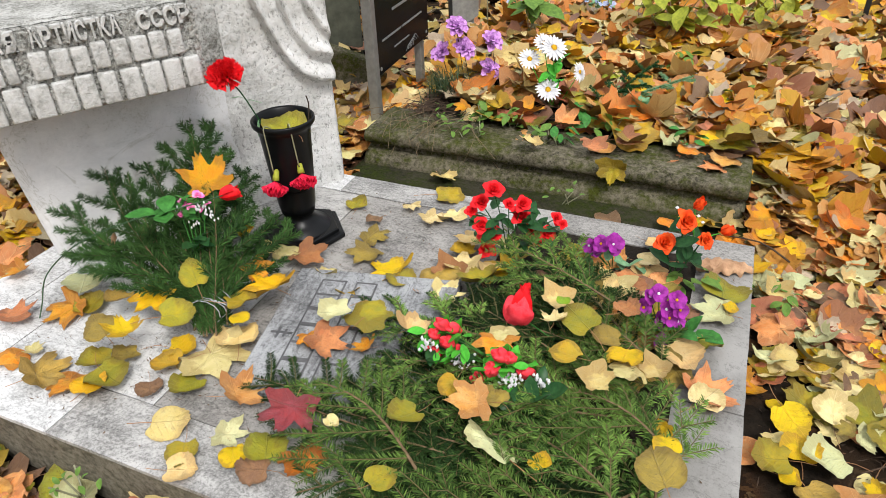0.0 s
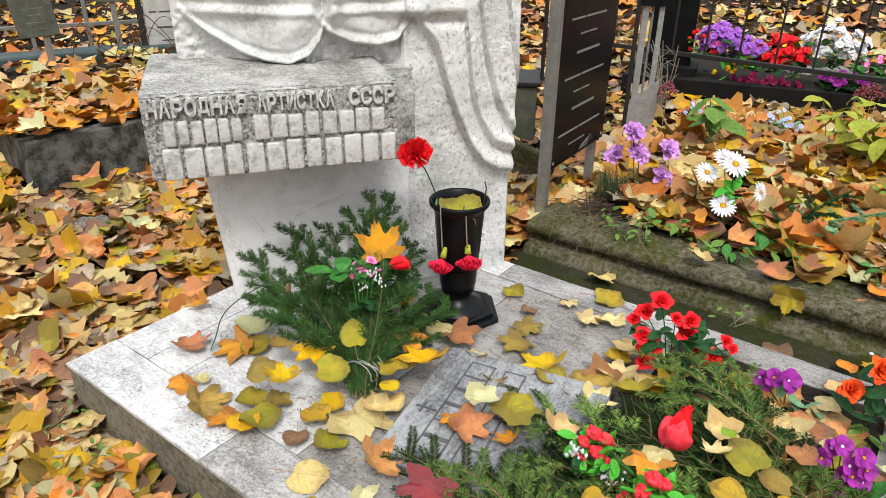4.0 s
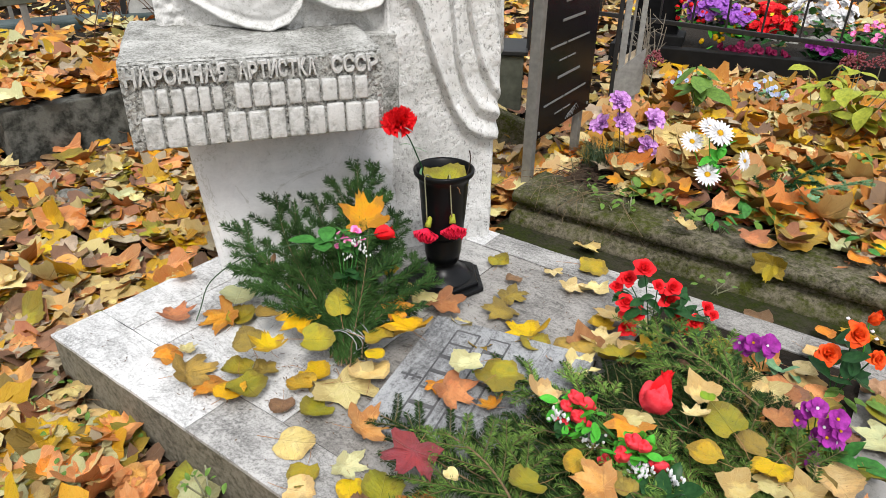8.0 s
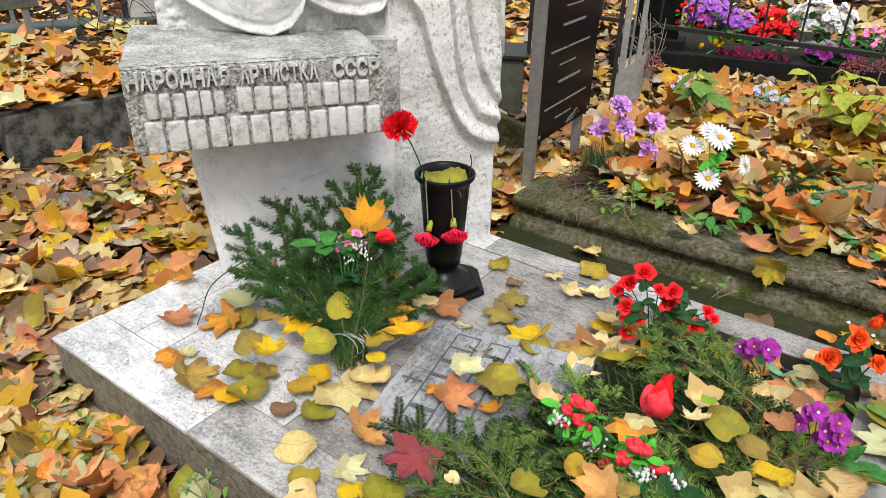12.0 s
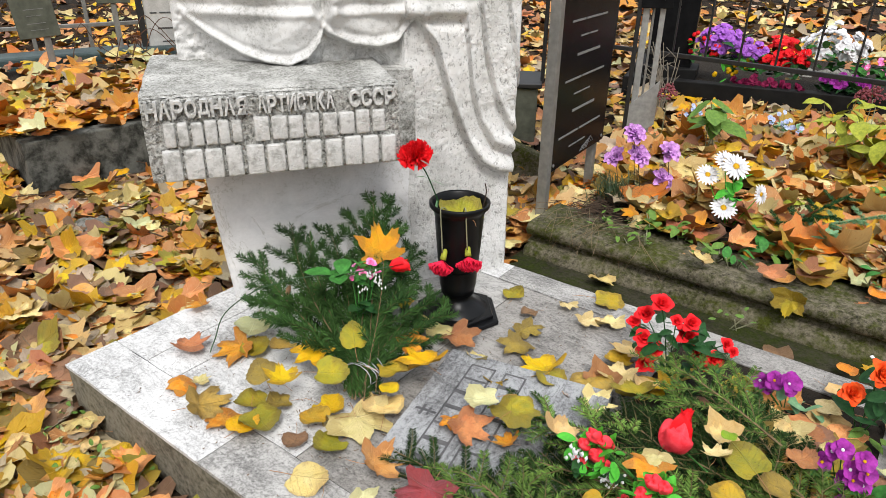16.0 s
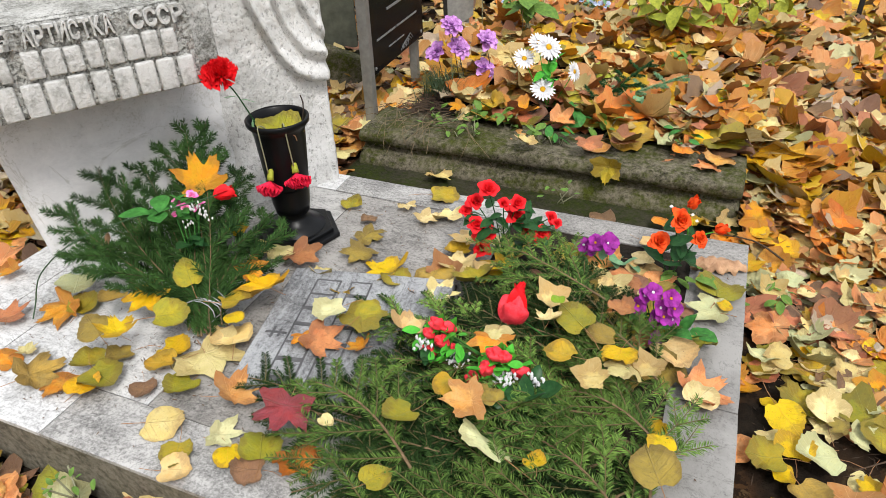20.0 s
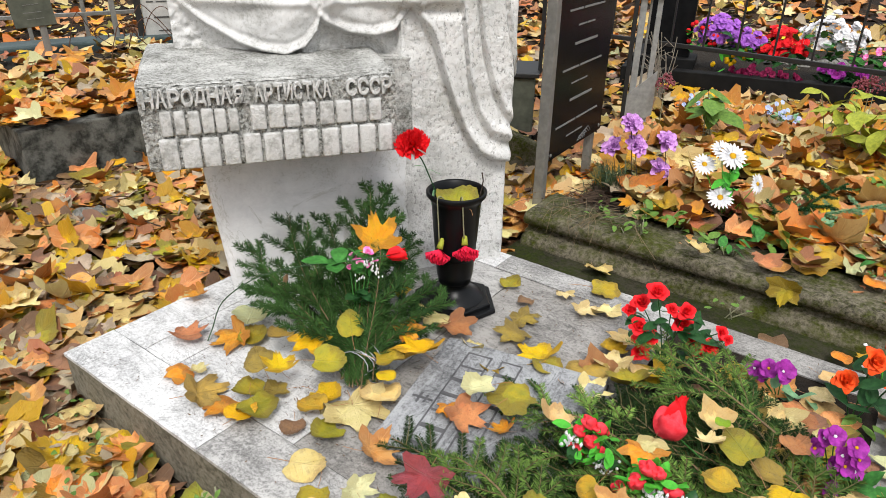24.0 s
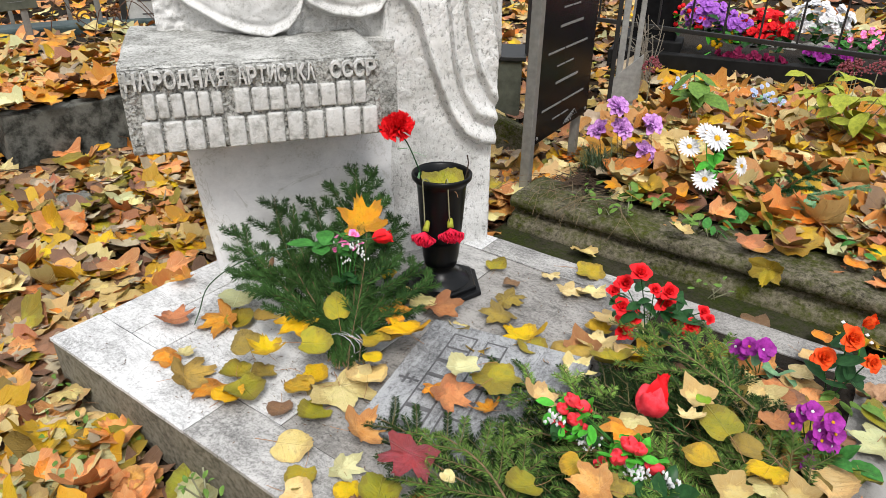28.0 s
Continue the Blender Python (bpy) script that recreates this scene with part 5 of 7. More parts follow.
def bud(r, h, seed):
    """A closed rosebud standing on z = 0."""
    bm = bmesh.new()
    rg = random.Random(seed)
    hearts = []
    for k in range(6):
        a = k * 2.1 + rg.uniform(0, 0.5)
        m = Matrix.Rotation(a, 4, "Z") @ Matrix.Translation((0, -r * 0.72, 0)) @ Matrix.Rotation(radians(84 - 3 * k), 4, "X") @ Matrix.Rotation(radians(rg.uniform(-12, 12)), 4, "Y")
        hearts.append(petal(bm, m @ Matrix.Rotation(math.pi, 4, "Y"), h * rg.uniform(0.9, 1.08), r * 2.1, 0.75, -0.18))
    lathe([(r * 0.35, 0.0), (r * 0.75, h * 0.2), (r * 0.78, h * 0.5), (r * 0.45, h * 0.85), (0.001, h * 0.95)], 10, bm, cap=False)
    bm.verts.ensure_lookup_table()
    hearts.append(min(bm.verts, key=lambda v: abs(v.co.z) + abs(v.co.x - r * 0.35) + abs(v.co.y)))
    bmesh.ops.pointmerge(bm, verts=list(set(hearts)), merge_co=(0, 0, 0))
    return bm


def egg_bud(r, h, seed):
    """A closed bud of petals wrapped one over the next, standing on z = 0."""
    bm = bmesh.new()
    n, rows = 30, []
    for j in range(11):
        t = j / 10
        w = r * (0.30 + 0.70 * math.sin(math.pi * min(1.0, 0.08 + t * 0.78)) ** 0.8)
        row = []
        for q in range(n):
            a = q * 2 * math.pi / n
            s = (3 * q / n + 0.45 * t + 0.37 * seed) % 1.0
            k = w * (0.82 + 0.34 * s - 0.10 * s * s)
            row.append(bm.verts.new((k * math.cos(a), k * math.sin(a), h * t * (0.84 + 0.22 * math.sin(math.pi * s)))))
        rows.append(row)
    rows.append([bm.verts.new((v.co.x * 0.55, v.co.y * 0.55, v.co.z - 0.10 * h)) for v in rows[-1]])
    for a, b in zip(rows, rows[1:]):
        for q in range(n):
            bm.faces.new((a[q], a[(q + 1) % n], b[(q + 1) % n], b[q]))
    mid = bm.verts.new((0, 0, h * 0.92))
    for q in range(n):
        bm.faces.new((rows[-1][q], rows[-1][(q + 1) % n], mid))
    return bm


def ruffle(r, seed, layers=5, per=11, flat=12, wild=8):
    """A carnation head of radius r, facing +z, with toothed petals."""
    rg = random.Random(seed)
    bm = bmesh.new()
    for la in range(layers):
        f = la / (layers - 1)
        for k in range(per - la):
            a = (k + 0.5 * (la % 2)) * 2 * math.pi / (per - la) + rg.uniform(-0.15, 0.15)
            lean = 12 + 62 * f if la else 80
            m = Matrix.Rotation(a, 4, "Z") @ Matrix.Rotation(radians(flat + (80 - flat) * (1 - f) + rg.uniform(-wild, wild)), 4, "X")
            ln = r * (1.0 - 0.12 * (1 - f)) * rg.uniform(0.9, 1.1)
            w = ln * 0.62
            base = bm.verts.new(m @ Vector((0, 0.05 * r, 0)))
            mids = [bm.verts.new(m @ Vector((w * 0.35 * s, ln * 0.6, rg.uniform(-0.05, 0.05) * ln))) for s in (-1, 0, 1)]
            tips = [bm.verts.new(m @ Vector((w * s * 0.58, ln * (1.0 + (0.07 if q % 2 else -0.05)), (0.12 if q % 2 else -0.10) * ln + rg.uniform(-0.05, 0.05) * ln))) for q, s in enumerate((-1, -0.66, -0.33, 0, 0.33, 0.66, 1))]
            bm.faces.new((base, mids[1], mids[0]))
            bm.faces.new((base, mids[2], mids[1]))
            for q in range(6):
                lo = mids[min(2, q // 2)] if q % 2 == 0 else mids[min(2, q // 2)]
                if q in (1, 3):
                    bm.faces.new((lo, mids[q // 2 + 1], tips[q + 1], tips[q]))
                else:
                    bm.faces.new((lo, tips[q + 1], tips[q]))
    return bm


def daisy_petals(r, seed, n=20):
    bm = bmesh.new()
    rg = random.Random(seed)
    for k in range(n):
        m = Matrix.Rotation(2 * math.pi * k / n, 4, "Z") @ Matrix.Translation((0, r * 0.2, 0.001 * (k % 2))) @ Matrix.Rotation(radians(rg.uniform(2, 14)), 4, "X")
        petal(bm, m, r * rg.uniform(0.74, 0.84), r * 0.27, 0.2, -0.12, n=3)
    return bm


def five_petals(r, seed, n=5, width=1.0, ruff=0.25):
    bm = bmesh.new()
    rg = random.Random(seed)
    for k in range(n):
        m = Matrix.Rotation(2 * math.pi * k / n + rg.uniform(-0.1, 0.1), 4, "Z") @ Matrix.Rotation(radians(rg.uniform(4, 40)), 4, "X")
        petal(bm, m, r, r * width, ruff, -0.1, 0.12)
    return bm


def leaf_blade(length, width, seed, teeth=False):
    """A folded green leaf from the origin along +y."""
    bm = bmesh.new()
    rg = random.Random(seed)
    n = 7
    rows = []
    for j in range(n + 1):
        t = j / n
        w = width * 0.5 * math.sin(math.pi * min(1, 0.06 + 0.94 * t)) ** 0.75 * (1 + (0.1 if teeth and j % 2 else 0))
        y, z = length * t, -0.18 * length * t * t + 0.05 * length * math.sin(t * 5 + seed)
        rows.append([bm.verts.new((-w, y, z + 0.28 * w)), bm.verts.new((0, y, z)), bm.verts.new((w, y, z + 0.28 * w))])
    for a, b in zip(rows, rows[1:]):
        bm.faces.new((a[0], a[1], b[1], b[0]))
        bm.faces.new((a[1], a[2], b[2], b[1]))
    return bm


def stem_to(parent, a, b, r=0.0016, mat=None, sag=0.02, name="stem"):
    a, b = Vector(a), Vector(b)
    pts = curve_points([a, a.lerp(b, 0.5) + Vector((0, 0, sag)), b], 7)
    return part(name, tube(pts, r, 5), mat or STEMG, parent, smooth=True)


# direction to the camera; most blossoms are turned to face it
CAMERA_WAY = Vector((0.55, -0.62, 0.56))


def greenery(th, centre, spread, count, size, mat, seed, up=0.2, name="leaf", teeth=False):
    """Leaves on a bush round a centre; the meshes are shared."""
    rg = random.Random(seed)
    shapes = [mesh_of(name, leaf_blade(size * s, size * s * 0.55, seed + i, teeth), mat, True) for i, s in enumerate((1.0, 0.8, 1.15))]
    for k in range(count):
        c = Vector(centre) + Vector((rg.uniform(-1, 1) * spread[0], rg.uniform(-1, 1) * spread[1], rg.uniform(0, 1) * spread[2]))
        m = Matrix.Translation(c) @ Euler((radians(rg.uniform(-25, 55)), radians(rg.uniform(-25, 25)), rg.uniform(0, 6.3))).to_matrix().to_4x4()
        link(name, shapes[k % 3], th, "", m)


# red artificial roses at the grave's back edge
bush = thing("artificial_roses", "bush of small red cloth roses with dark green leaves", "flowers")
root = Vector((1.255, 0.893, 0.0))
ROSES = [(1.216, 0.881, 0.218, 0.030), (1.18, 0.87, 0.173, 0.026), (1.192, 0.874, 0.126, 0.027), (1.158, 0.863, 0.145, 0.02), (1.285, 0.902, 0.176, 0.026), (1.258, 0.894, 0.186, 0.02),
         (1.28, 0.901, 0.132, 0.034), (1.214, 0.88, 0.085, 0.034), (1.204, 0.877, 0.045, 0.030), (1.306, 0.909, 0.086, 0.028), (1.353, 0.923, 0.10, 0.027), (1.368, 0.928, 0.136, 0.02), (1.324, 0.914, 0.061, 0.024), (1.389, 0.934, 0.132, 0.016)]
for i, (x, y, z, r) in enumerate(ROSES):
    p = Vector((x, y + 0.02 * math.sin(i * 2.3), z))
    d = CAMERA_WAY + Vector((x - root.x, 0, 0.35)) * random.Random(i).uniform(0.5, 2.0)
    part("rose", rose(r * 0.86, i, 17), RED, bush, "red cloth rose", aim(p - d.normalized() * r * 0.4, d, i), smooth=True)
    stem_to(bush, root + Vector((0, 0, 0.005)), p - d.normalized() * r * 0.3, 0.0015, DARKGREEN)
greenery(bush, (1.27, 0.90, 0.03), (0.11, 0.04, 0.13), 34, 0.045, DARKGREEN, 3)

# large red cloth bud
big = thing("cloth_rosebud", "single large red cloth rosebud on spruce branches", "flower")
part("petals", egg_bud(0.035, 0.062, 11), ROSY, big, "", aim((1.380, 0.606, 0.050), (-0.30, 0.0, 0.95)), smooth=True)
part("outer_petals", bud(0.019, 0.080, 4), RED, big, "tall rolled inner petals", aim((1.376, 0.609, 0.062), (0.02, 0.30, 0.9)), smooth=True)
part("calyx", lathe([(0.004, 0), (0.011, 0.006), (0.013, 0.016)], 8), GREEN, big, "", aim((1.383, 0.611, 0.055), (-0.45, 0.1, 0.9)))
stem_to(big, (1.383, 0.611, 0.055), (1.45, 0.57, 0.06), 0.0018, GREEN, 0.0)

# two small red and white bouquets on the spruce
for n, (pts, whites, foot) in enumerate((
        ([(1.273, 0.412, 0.165, 0.017), (1.256, 0.406, 0.14, 0.016), (1.28, 0.415, 0.118, 0.020), (1.256, 0.406, 0.092, 0.018), (1.293, 0.42, 0.155, 0.016), (1.30, 0.423, 0.10, 0.013)],
         [(1.250, 0.404, 0.13), (1.305, 0.424, 0.095), (1.315, 0.43, 0.088)], (1.40, 0.45, 0.05)),
        ([(1.399, 0.404, 0.13, 0.020), (1.415, 0.408, 0.125, 0.017), (1.381, 0.40, 0.09, 0.022), (1.358, 0.395, 0.06, 0.020), (1.449, 0.415, 0.093, 0.018), (1.423, 0.41, 0.06, 0.014)],
         [(1.411, 0.407, 0.082), (1.425, 0.409, 0.088), (1.39, 0.402, 0.05), (1.471, 0.42, 0.084), (1.485, 0.42, 0.080)], (1.53, 0.44, 0.05)))):
    bq = thing("small_bouquet", "small red cloth rosebuds with bright leaves and white sprigs", "flowers", group="small bouquets")
    for i, (x, y, z, r) in enumerate(pts):
        d = (-0.25 + 0.3 * math.sin(i), -0.55, 0.65)
        part("rosebud", egg_bud(r * 0.78, r * 2.4, i + n * 7), ROSY, bq, "red rosebud", aim(Vector((x, y, z)) - Vector(d) * r, d, i), smooth=True)
        bm = bmesh.new()
        for q in range(4):
            petal(bm, Matrix.Rotation(q * 1.571 + i, 4, "Z") @ Matrix.Translation((0, r * 0.25, 0)) @ Matrix.Rotation(radians(62 - 14 * (q % 2)), 4, "X"), r * 1.7, r * 1.15, 0.5, -0.2)
        part("calyx", bm, BRIGHT, bq, "bright green calyx", aim(Vector((x, y, z)) - Vector(d) * r * 1.1, d, i), smooth=True)
        stem_to(bq, foot, (x, y, z - r), 0.0013, GREEN, 0.0)
    for i, (x, y, z) in enumerate(whites):
        bm = bmesh.new()
        rg = random.Random(i)
        for k in range(20):
            c = Vector((rg.gauss(0, 0.010), rg.gauss(0, 0.006), rg.gauss(0, 0.010)))
            lathe([(0.0008, -0.006), (0.0034, 0.0), (0.0008, 0.005)], 5, bm, m=Matrix.Translation(c) @ Matrix.Rotation(rg.uniform(-1, 1), 4, "X"))
        part("white_sprig", bm, WHITEP, bq, "tiny white buds", Matrix.Translation((x, y - 0.022, z + 0.004)))
    c = sum((Vector(p[:3]) for p in pts), Vector()) / len(pts)
    greenery(bq, c - Vector((0, 0.01, 0.03)), (0.045, 0.030, 0.06), 20, 0.032, BRIGHT, 20 + n)
    greenery(bq, c - Vector((-0.02, 0.0, 0.05)), (0.05, 0.03, 0.04), 10, 0.04, DARKGREEN, 25 + n)
dk = thing("dark_leaf_sprig", "glossy dark green leaf rosette among spruce branches", "foliage")
greenery(dk, (1.475, 0.36, 0.05), (0.04, 0.035, 0.03), 16, 0.055, DARKGREEN, 31)

# violets
for n, (pts, root, lv) in enumerate((
        ([(1.455, 0.936, 0.067, 0.021), (1.485, 0.93, 0.084, 0.024), (1.515, 0.932, 0.088, 0.030), (1.47, 0.94, 0.055, 0.02)], (1.52, 0.945, 0.0), MINT),
        ([(1.651, 0.716, 0.125, 0.03), (1.69, 0.716, 0.118, 0.03), (1.672, 0.706, 0.095, 0.03), (1.70, 0.71, 0.098, 0.028), (1.668, 0.706, 0.062, 0.03), (1.625, 0.712, 0.083, 0.028), (1.70, 0.71, 0.066, 0.026), (1.672, 0.69, 0.02, 0.027), (1.635, 0.715, 0.113, 0.024), (1.682, 0.70, 0.078, 0.028)], (1.67, 0.73, 0.0), GREEN))):
    vi = thing("artificial_violets", "bunch of purple cloth violets with green leaves", "flowers", group="violets")
    for i, (x, y, z, r) in enumerate(pts):
        d = CAMERA_WAY + Vector((random.Random(i + 3).uniform(-0.4, 0.4), 0, random.Random(i + 9).uniform(-0.2, 0.4)))
        bl = part("violet", five_petals(r * (1.15 if n == 0 else 0.85), i + n * 10, 5, 0.95), PURPLE, vi, "", aim((x, y, z), d, i), smooth=True)
        part("eye", lathe([(0.0035, 0), (0.0035, 0.002), (0.001, 0.0035)], 6), YELLOWC if i % 2 else WHITEP, bl, "", Matrix.Translation((0, 0, 0.002)))
        stem_to(vi, root, Vector((x, y + 0.012, z - 0.008)), 0.0013, GREEN, 0.0)
    c = sum((Vector(p[:3]) for p in pts), Vector()) / len(pts)
    greenery(vi, (c.x + 0.03, c.y + 0.01, 0.015), (0.065, 0.03, 0.03), 13, 0.052 if n == 0 else 0.066, lv, 40 + n, teeth=True)

# orange roses
orr = thing("artificial_roses", "orange-red cloth roses with glossy dark leaves", "flowers")
for i, (x, y, z, r) in enumerate([(1.636, 0.946, 0.128, 0.036), (1.673, 0.946, 0.198, 0.037), (1.722, 0.947, 0.155, 0.030)]):
    part("rose", rose(r * 0.72, 60 + i, 20), SCARLET, orr, "orange-red cloth rose", aim((x, y - 0.012, z - 0.01), CAMERA_WAY + Vector((0.2 * i - 0.2, 0, 0.1)), i), smooth=True)
    stem_to(orr, (1.672, 0.95, 0.0), (x, y, z - 0.012), 0.0018, DARKGREEN, 0.0)
for i, (x, y, z, r) in enumerate([(1.758, 0.947, 0.181, 0.014), (1.689, 0.946, 0.235, 0.014)]):
    part("rosebud", bud(r, r * 2.2, 70 + i), SCARLET, orr, "orange rosebud", aim((x, y, z - 0.012), (0.8 if i == 0 else 0.3, -0.1, 0.5)), smooth=True)
    stem_to(orr, (1.70, 0.95, 0.13), (x, y, z - 0.014), 0.0014, BRIGHT, 0.0)
for i, p in enumerate([(1.70, 0.94, 0.205), (1.712, 0.94, 0.19), (1.66, 0.94, 0.165), (1.65, 0.945, 0.215)]):
    part("white_sprig", lathe([(0.001, -0.004), (0.005, 0.0), (0.001, 0.004)], 6), WHITEP, orr, "", Matrix.Translation(p))
greenery(orr, (1.685, 0.945, 0.05), (0.05, 0.03, 0.09), 14, 0.062, DARKGREEN, 77)
greenery(orr, (1.70, 0.95, 0.005), (0.05, 0.03, 0.03), 8, 0.05, LEAFGREEN, 78)

# small pink bouquet and long rose in the spruce bunch
pk = thing("pink_bouquet", "pink and white cloth buds with green leaves in a spruce bunch", "flowers")
for i, (x, y, z, r) in enumerate([(0.575, 0.50, 0.268, 0.017), (0.598, 0.525, 0.28, 0.015), (0.605, 0.53, 0.245, 0.018), (0.568, 0.49, 0.240, 0.012), (0.588, 0.505, 0.255, 0.014)]):
    part("bud", rose(r * 0.95, 80 + i, 9), PINK, pk, "pink and white cloth bud", aim((x, y, z - 0.01), (0.4 * math.sin(i * 2), -0.3, 0.8)), smooth=True)
    stem_to(pk, (0.615, 0.46, 0.07), (x, y, z - 0.01), 0.0016, GREEN, 0.0)
for i, (x, y, z) in enumerate(((0.612, 0.500, 0.262), (0.626, 0.506, 0.250), (0.560, 0.478, 0.262), (0.604, 0.486, 0.222), (0.632, 0.515, 0.235))):
    bm = bmesh.new()
    rg = random.Random(i)
    for k in range(9):
        lathe([(0.0006, -0.004), (0.0026, 0.0), (0.0006, 0.004)], 5, bm, m=Matrix.Translation((rg.gauss(0, 0.008), rg.gauss(0, 0.005), rg.gauss(0, 0.008))))
    part("white_sprig", bm, WHITEP, pk, "tiny white buds", Matrix.Translation((x, y, z)))
greenery(pk, (0.585, 0.50, 0.205), (0.03, 0.02, 0.07), 14, 0.035, GREEN, 85)
greenery(pk, (0.60, 0.48, 0.10), (0.02, 0.02, 0.08), 10, 0.05, DARKGREEN, 86)
# rough offset from the bunch to the camera
TO_CAMERA = Vector((1.1, -1.05, 0.82))


def towards_camera(p, k=0.045):
    """A point slid towards the camera, so that it shows before the bunch."""
    return Vector(p) + TO_CAMERA * k


lr = thing("long_stem_rose", "red cloth rosebud on a bent green wire stem", "flower")
part("rosebud", bud(0.020, 0.046, 90), RED, lr, "red rosebud", aim((0.622, 0.575, 0.248), (0.75, 0.6, 0.15)), smooth=True)
part("stem", tube(curve_points([towards_camera((0.625, 0.575, 0.25), 0.01), towards_camera((0.54, 0.50, 0.235)), towards_camera((0.43, 0.47, 0.20)), towards_camera((0.31, 0.41, 0.15)), towards_camera((0.235, 0.345, 0.08), 0.03), (0.250, 0.282, 0.03), (0.256, 0.258, 0.004)], 28), 0.0017, 5), STEMG, lr, smooth=True)
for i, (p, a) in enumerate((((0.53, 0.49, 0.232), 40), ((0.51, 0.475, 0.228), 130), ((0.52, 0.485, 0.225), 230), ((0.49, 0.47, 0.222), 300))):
    part("leaf", leaf_blade(0.066, 0.044, i), GREEN, lr, "", Matrix.Translation(towards_camera(p, 0.05)) @ Euler((radians(20), 0, radians(a))).to_matrix().to_4x4(), smooth=True)

# carnations in the vase
def carnation(name_label, head, d, r, mat, stem_points, calyx=GREEN, stem=STEMG, flat=12):
    c = thing("carnation", name_label, "flower", group="carnations in the vase")
    d = Vector(d).normalized()
    part("petals", ruffle(r, int(head[0] * 1000), 5, 12, flat, 8 if flat < 20 else 20), mat, c, "", aim(Vector(head) - d * r * 0.35, d), smooth=False)
    part("calyx", lathe([(0.003, -0.030), (0.0075, -0.024), (0.0085, -0.010), (0.0095, 0.0)], 8), calyx, c, "", aim(Vector(head) - d * r * 0.35, d), smooth=True)
    part("stem", tube(curve_points(stem_points, 14), 0.0019, 5), stem, c, smooth=True)
    return c


cn = carnation("fresh red carnation standing in a black vase", (0.566, 0.742, 0.492), (0.15, -0.5, 0.75), 0.046, RED,
               [(0.566, 0.752, 0.470), (0.585, 0.762, 0.44), (0.604, 0.775, 0.385), (0.615, 0.785, 0.34), (0.625, 0.80, 0.25)], DARKGREEN, DARKGREEN)
for i, (p, a, t) in enumerate((((0.592, 0.766, 0.42), 150, 30), ((0.596, 0.768, 0.415), 330, -10), ((0.61, 0.78, 0.36), 190, -60))):
    part("leaf", leaf_blade(0.042, 0.008, i), MINT, cn, "", Matrix.Translation(p) @ Euler((radians(t), 0, radians(a))).to_matrix().to_4x4(), smooth=True)
carnation("wilted red carnation hanging over the vase rim", (0.665, 0.728, 0.205), (0.05, -0.45, -0.85), 0.040, CRIMSON,
          [(0.664, 0.732, 0.240), (0.660, 0.734, 0.29), (0.655, 0.736, 0.335), (0.652, 0.742, 0.362), (0.652, 0.77, 0.345), (0.655, 0.80, 0.29)], YELLOWGREEN, STEMP, 46)
carnation("wilted red carnation hanging over the vase rim", (0.722, 0.772, 0.215), (0.40, -0.45, -0.75), 0.042, CRIMSON,
          [(0.716, 0.774, 0.248), (0.714, 0.772, 0.29), (0.712, 0.77, 0.335), (0.706, 0.775, 0.363), (0.69, 0.79, 0.35), (0.67, 0.81, 0.29)], YELLOWGREEN, STEMP, 46)
drop_leaf(0.672, 0.812, 0.322, 0.14, "olive", "p", "into the vase's water", turn=70, rx=2, ry=2)
tw = thing("dry_twig", "short dark stalk sticking up from the vase", "twig")
part("stalk", tube(curve_points([(0.69, 0.87, 0.30), (0.70, 0.88, 0.37), (0.695, 0.88, 0.40)], 6), 0.0018, 4), TWIG, tw)

# ---- flowers of the neighbouring bed ----
for i, (x, y, z) in enumerate([(0.633, 2.092, 0.246), (0.659, 2.101, 0.156), (0.576, 2.069, 0.141), (0.769, 2.144, 0.184), (0.761, 2.141, 0.064)]):
    f = thing("lilac_flower", "lilac cloth flower with layered petals on a thin stem", "flower", group="lilac flowers")
    d = CAMERA_WAY + Vector((0.9 * math.sin(i * 2.1 + 0.6), 0, 0.5 + 0.4 * math.cos(i * 1.7)))
    bm = five_petals(0.042, 100 + i, 10, 0.62, 0.7)
    part("inner_petals", rose(0.022, 105 + i, 8), LILAC, f, "", aim((x, y, z + 0.006), d, i), smooth=True)
    part("petals", bm, LILAC, f, "", aim((x, y, z), d, i), smooth=True)
    bm = five_petals(0.060, 110 + i, 9, 0.60, 0.45)
    part("outer_petals", bm, LILAC, f, "", aim((x, y, z - 0.006), d, i), smooth=True)
    stem_to(f, (x + 0.03, y + 0.03, -0.06), (x, y, z - 0.01), 0.0016, TWIG, 0.0)
for i, (x, y, z, r) in enumerate([(1.062, 2.036, 0.213, 0.056), (1.019, 2.046, 0.223, 0.045), (0.972, 2.015, 0.166, 0.046), (1.164, 2.06, 0.119, 0.042), (1.057, 2.000, 0.055, 0.052)]):
    f = thing("white_daisy", "white cloth daisy with a yellow eye and green stem", "flower", group="white daisies")
    d = CAMERA_WAY + Vector((0.25 * math.sin(i * 2.7), 0, 0.25)) if i != 3 else Vector((0.9, -0.3, 0.3))
    part("petals", daisy_petals(r, 120 + i), WHITEP, f, "", aim((x, y, z), d, i), smooth=True)
    part("eye", lathe([(r * 0.24, 0), (r * 0.22, r * 0.08), (r * 0.1, r * 0.13)], 12), YELLOWC, f, "yellow eye", aim((x, y, z), d), smooth=True)
    stem_to(f, (1.075, 2.05, -0.06), (x, y, z - 0.005), 0.0018, BRIGHT, 0.0)
dl = thing("green_sprig", "bright green leaves among white daisies", "foliage")
greenery(dl, (1.08, 2.04, 0.03), (0.03, 0.02, 0.12), 12, 0.06, BRIGHT, 130)


def soil_z(x, y):
    return max(bed_height(x, y), ground_height(x, y)) + 0.01


